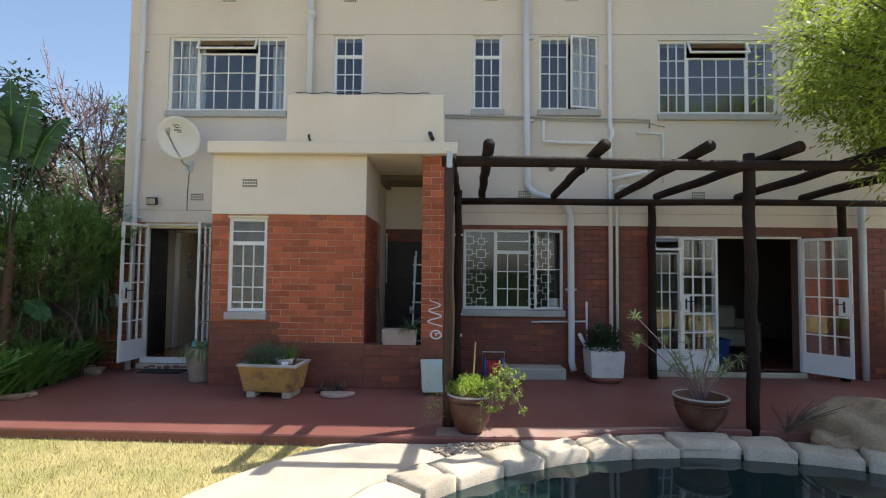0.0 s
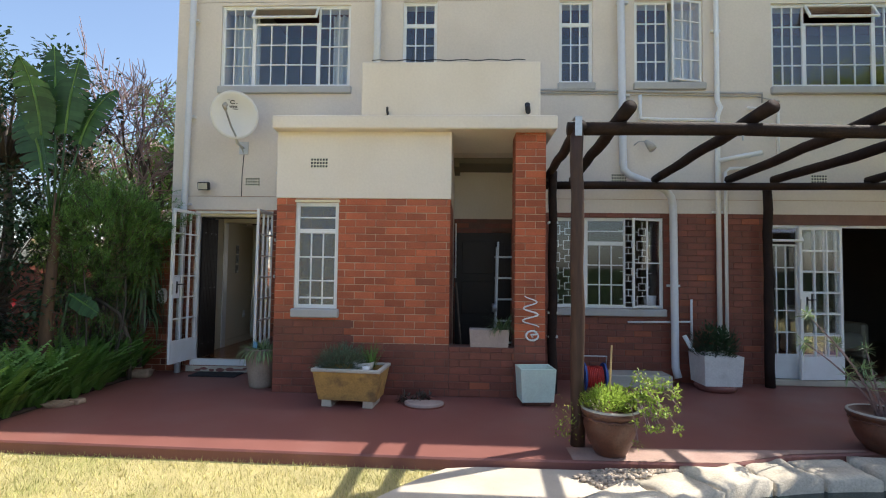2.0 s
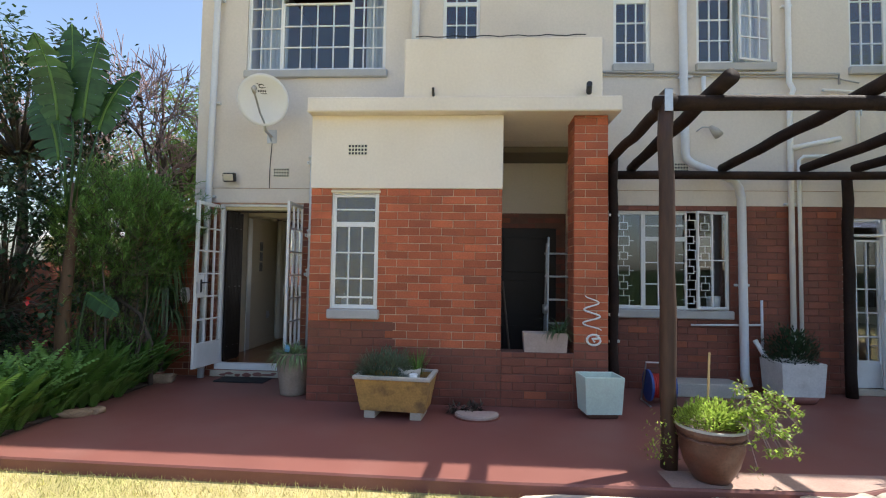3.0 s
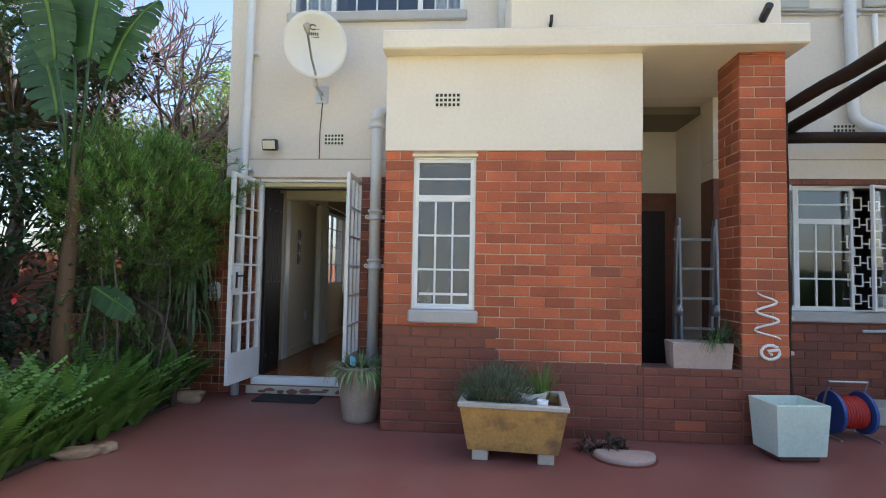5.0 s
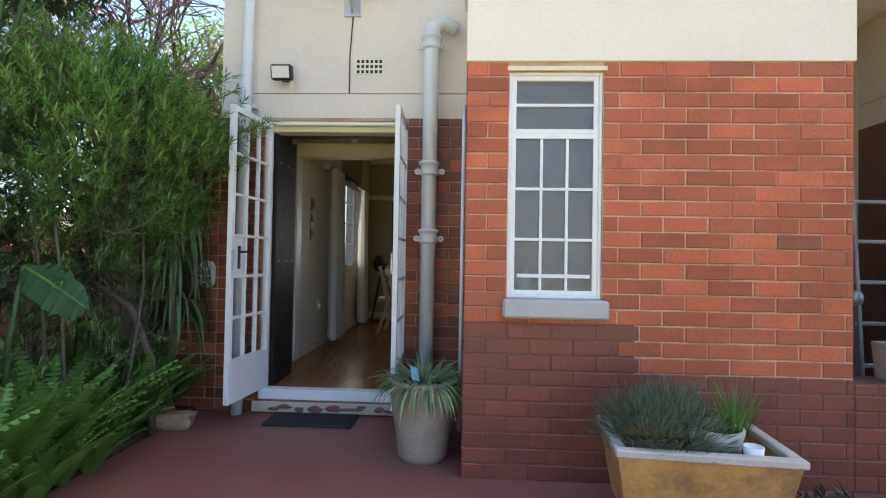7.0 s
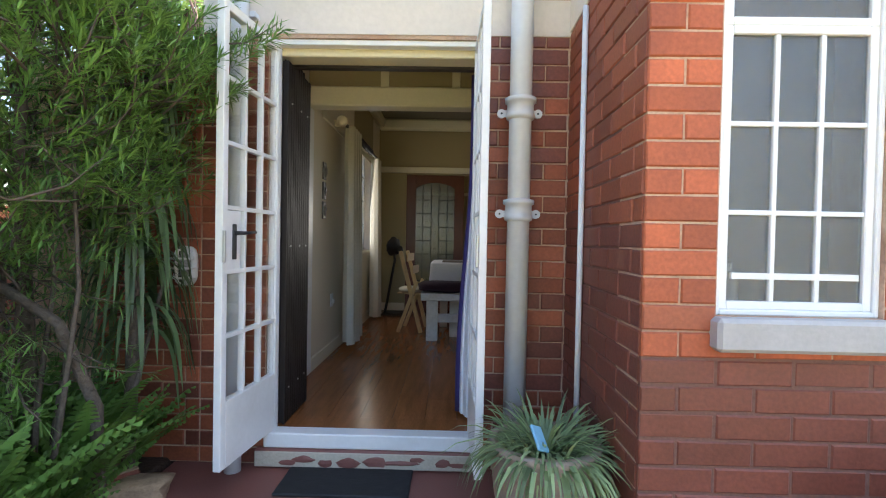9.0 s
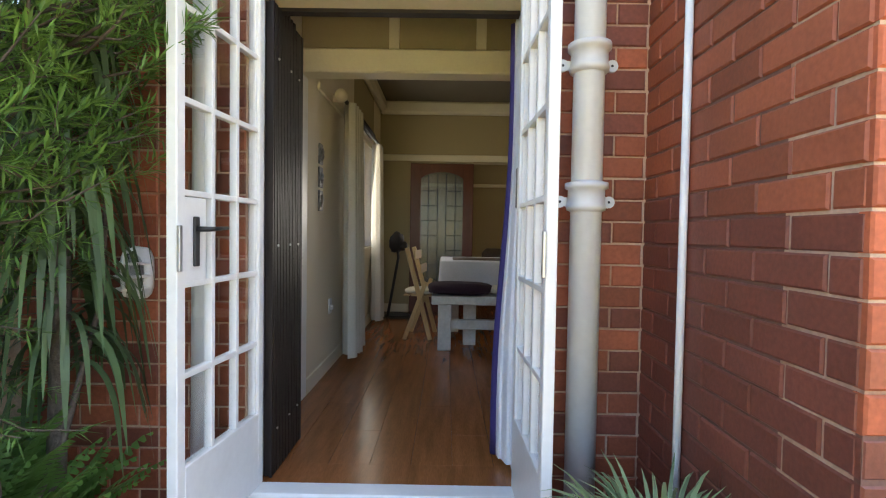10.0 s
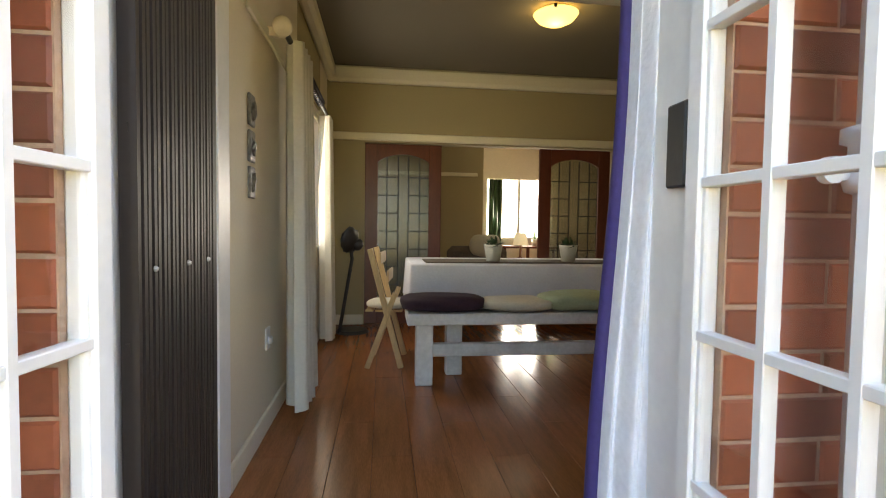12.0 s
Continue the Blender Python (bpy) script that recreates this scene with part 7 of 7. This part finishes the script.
def brick_mesh(length, mat, h):
    key = (round(length, 3), mat.name, round(h, 3))
    if key not in brick_meshes:
        le, h, c = key[0], key[2], 0.005
        sh = Shape()
        sh.v = [(0, 0.03, 0), (le, 0.03, 0), (le, 0.03, h), (0, 0.03, h), (0, c, 0), (le, c, 0), (le, c, h), (0, c, h), (c, 0, c), (le - c, 0, c), (le - c, 0, h - c), (c, 0, h - c)]
        sh.f = [(8, 9, 10, 11)]
        for i in range(4):
            j = (i + 1) % 4
            sh.f += [(i, j, 4 + j, 4 + i), (4 + i, 4 + j, 8 + j, 8 + i)]
        brick_meshes[key] = sh.mesh("brick", mat)
    return brick_meshes[key]


def lay(parent, start, turn, length, top, pick, holes=(), z0=0.0, half=True):
    """Stretcher bond on a wall face up to a height: start is its left end seen from outside, turn the way the face runs (degrees); holes in (u0, u1, z0, z1)."""
    rot = pose(0, 0, 0, 0, 0, turn)
    q4 = random.Random(len(parent.name) + int(length * 100))
    for c in range(math.ceil((top - z0) / COURSE - 0.15)):
        z = z0 + c * COURSE
        tall = min(COURSE, top - z)
        mid = z + tall / 2
        cuts = sorted((h[0], h[1]) for h in holes if h[2] < mid < h[3])
        spans, u = [], 0.0
        for a, b in cuts:
            if a > u:
                spans.append((u, a))
            u = max(u, b)
        if u < length:
            spans.append((u, length))
        for a, b in spans:
            u = math.floor(a / BRICKS) * BRICKS - (BRICKS / 2 if (c + half) % 2 else 0.0)
            while u < b:
                s, e = max(u, a), min(u + BRICKS, b)
                u += BRICKS
                if e - s < 0.03:
                    continue
                ob = new("brick", brick_mesh(e - s - 0.007, pick((s + e) / 2, mid, q4), tall - 0.0075))
                ob.parent = parent
                p = rot @ Vector((s + 0.0035, q4.uniform(-0.002, 0.002), 0))
                ob.matrix_basis = pose(start[0] + p.x, start[1] + p.y, z + 0.0037 + q4.uniform(-0.001, 0.001), q4.uniform(-0.3, 0.3), q4.uniform(-0.4, 0.4), turn)


def stained(u, z, q4):
    """Dark below a stepped damp line, orange above, a few odd bricks."""
    line = 0.86 if u < 0.95 else 0.58 + 0.12 * max(0, 1.5 - u)
    r = q4.random()
    if z < line:
        return BRICK_DARK
    if r < 0.03:
        return BRICK_MID
    return BRICK


# side faces: stained dark low down, above that shade put into darker brick
def side_shade_pick(u, z, q4):
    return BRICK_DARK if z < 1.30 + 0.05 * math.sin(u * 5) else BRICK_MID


# dark bricks: pergola and porch shade put into colour; low wall is stained
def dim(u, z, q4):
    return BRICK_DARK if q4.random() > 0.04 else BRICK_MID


def mixed(u, z, q4):
    return BRICK_DARK if q4.random() < 0.25 else BRICK_MID


lay(core_front, (BX0, BY), 0, BX1 - BX0, 2.30, stained, [(BW[0] - BX0, BW[1] - BX0, BW[2] - 0.08, BW[3] + 0.01)])
lay(core_side, (BX0, Y + 0.012), -90, Y + 0.012 - BY - 0.012, 2.30, side_shade_pick)
lay(core_inner, (BX1, BY + 0.012), 90, Y - BY, 2.30, side_shade_pick)
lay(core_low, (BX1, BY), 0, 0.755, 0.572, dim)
lay(core_pier, (-0.575, BY), 0, 0.36, 3.10, lambda u, z, r: BRICK_DARK if z < 0.7 else BRICK)
# the pier's side faces: shade put into darker bricks than its front
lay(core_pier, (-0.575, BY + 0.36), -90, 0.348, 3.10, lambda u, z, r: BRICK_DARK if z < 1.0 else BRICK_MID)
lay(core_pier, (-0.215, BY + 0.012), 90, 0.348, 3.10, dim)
lay(core_left, (-5.34, Y), 0, BX0 + 5.34, 2.28, mixed, [(LD[0] + 5.34, LD[1] + 5.34, 0, 2.3)])
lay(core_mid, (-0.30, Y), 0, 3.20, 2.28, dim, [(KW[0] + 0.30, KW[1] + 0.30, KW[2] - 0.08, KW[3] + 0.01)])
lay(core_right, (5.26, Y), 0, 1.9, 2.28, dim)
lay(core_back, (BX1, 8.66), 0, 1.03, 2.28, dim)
lay(core_garden, (-5.9, Y), 0, 0.56, 2.1, mixed)
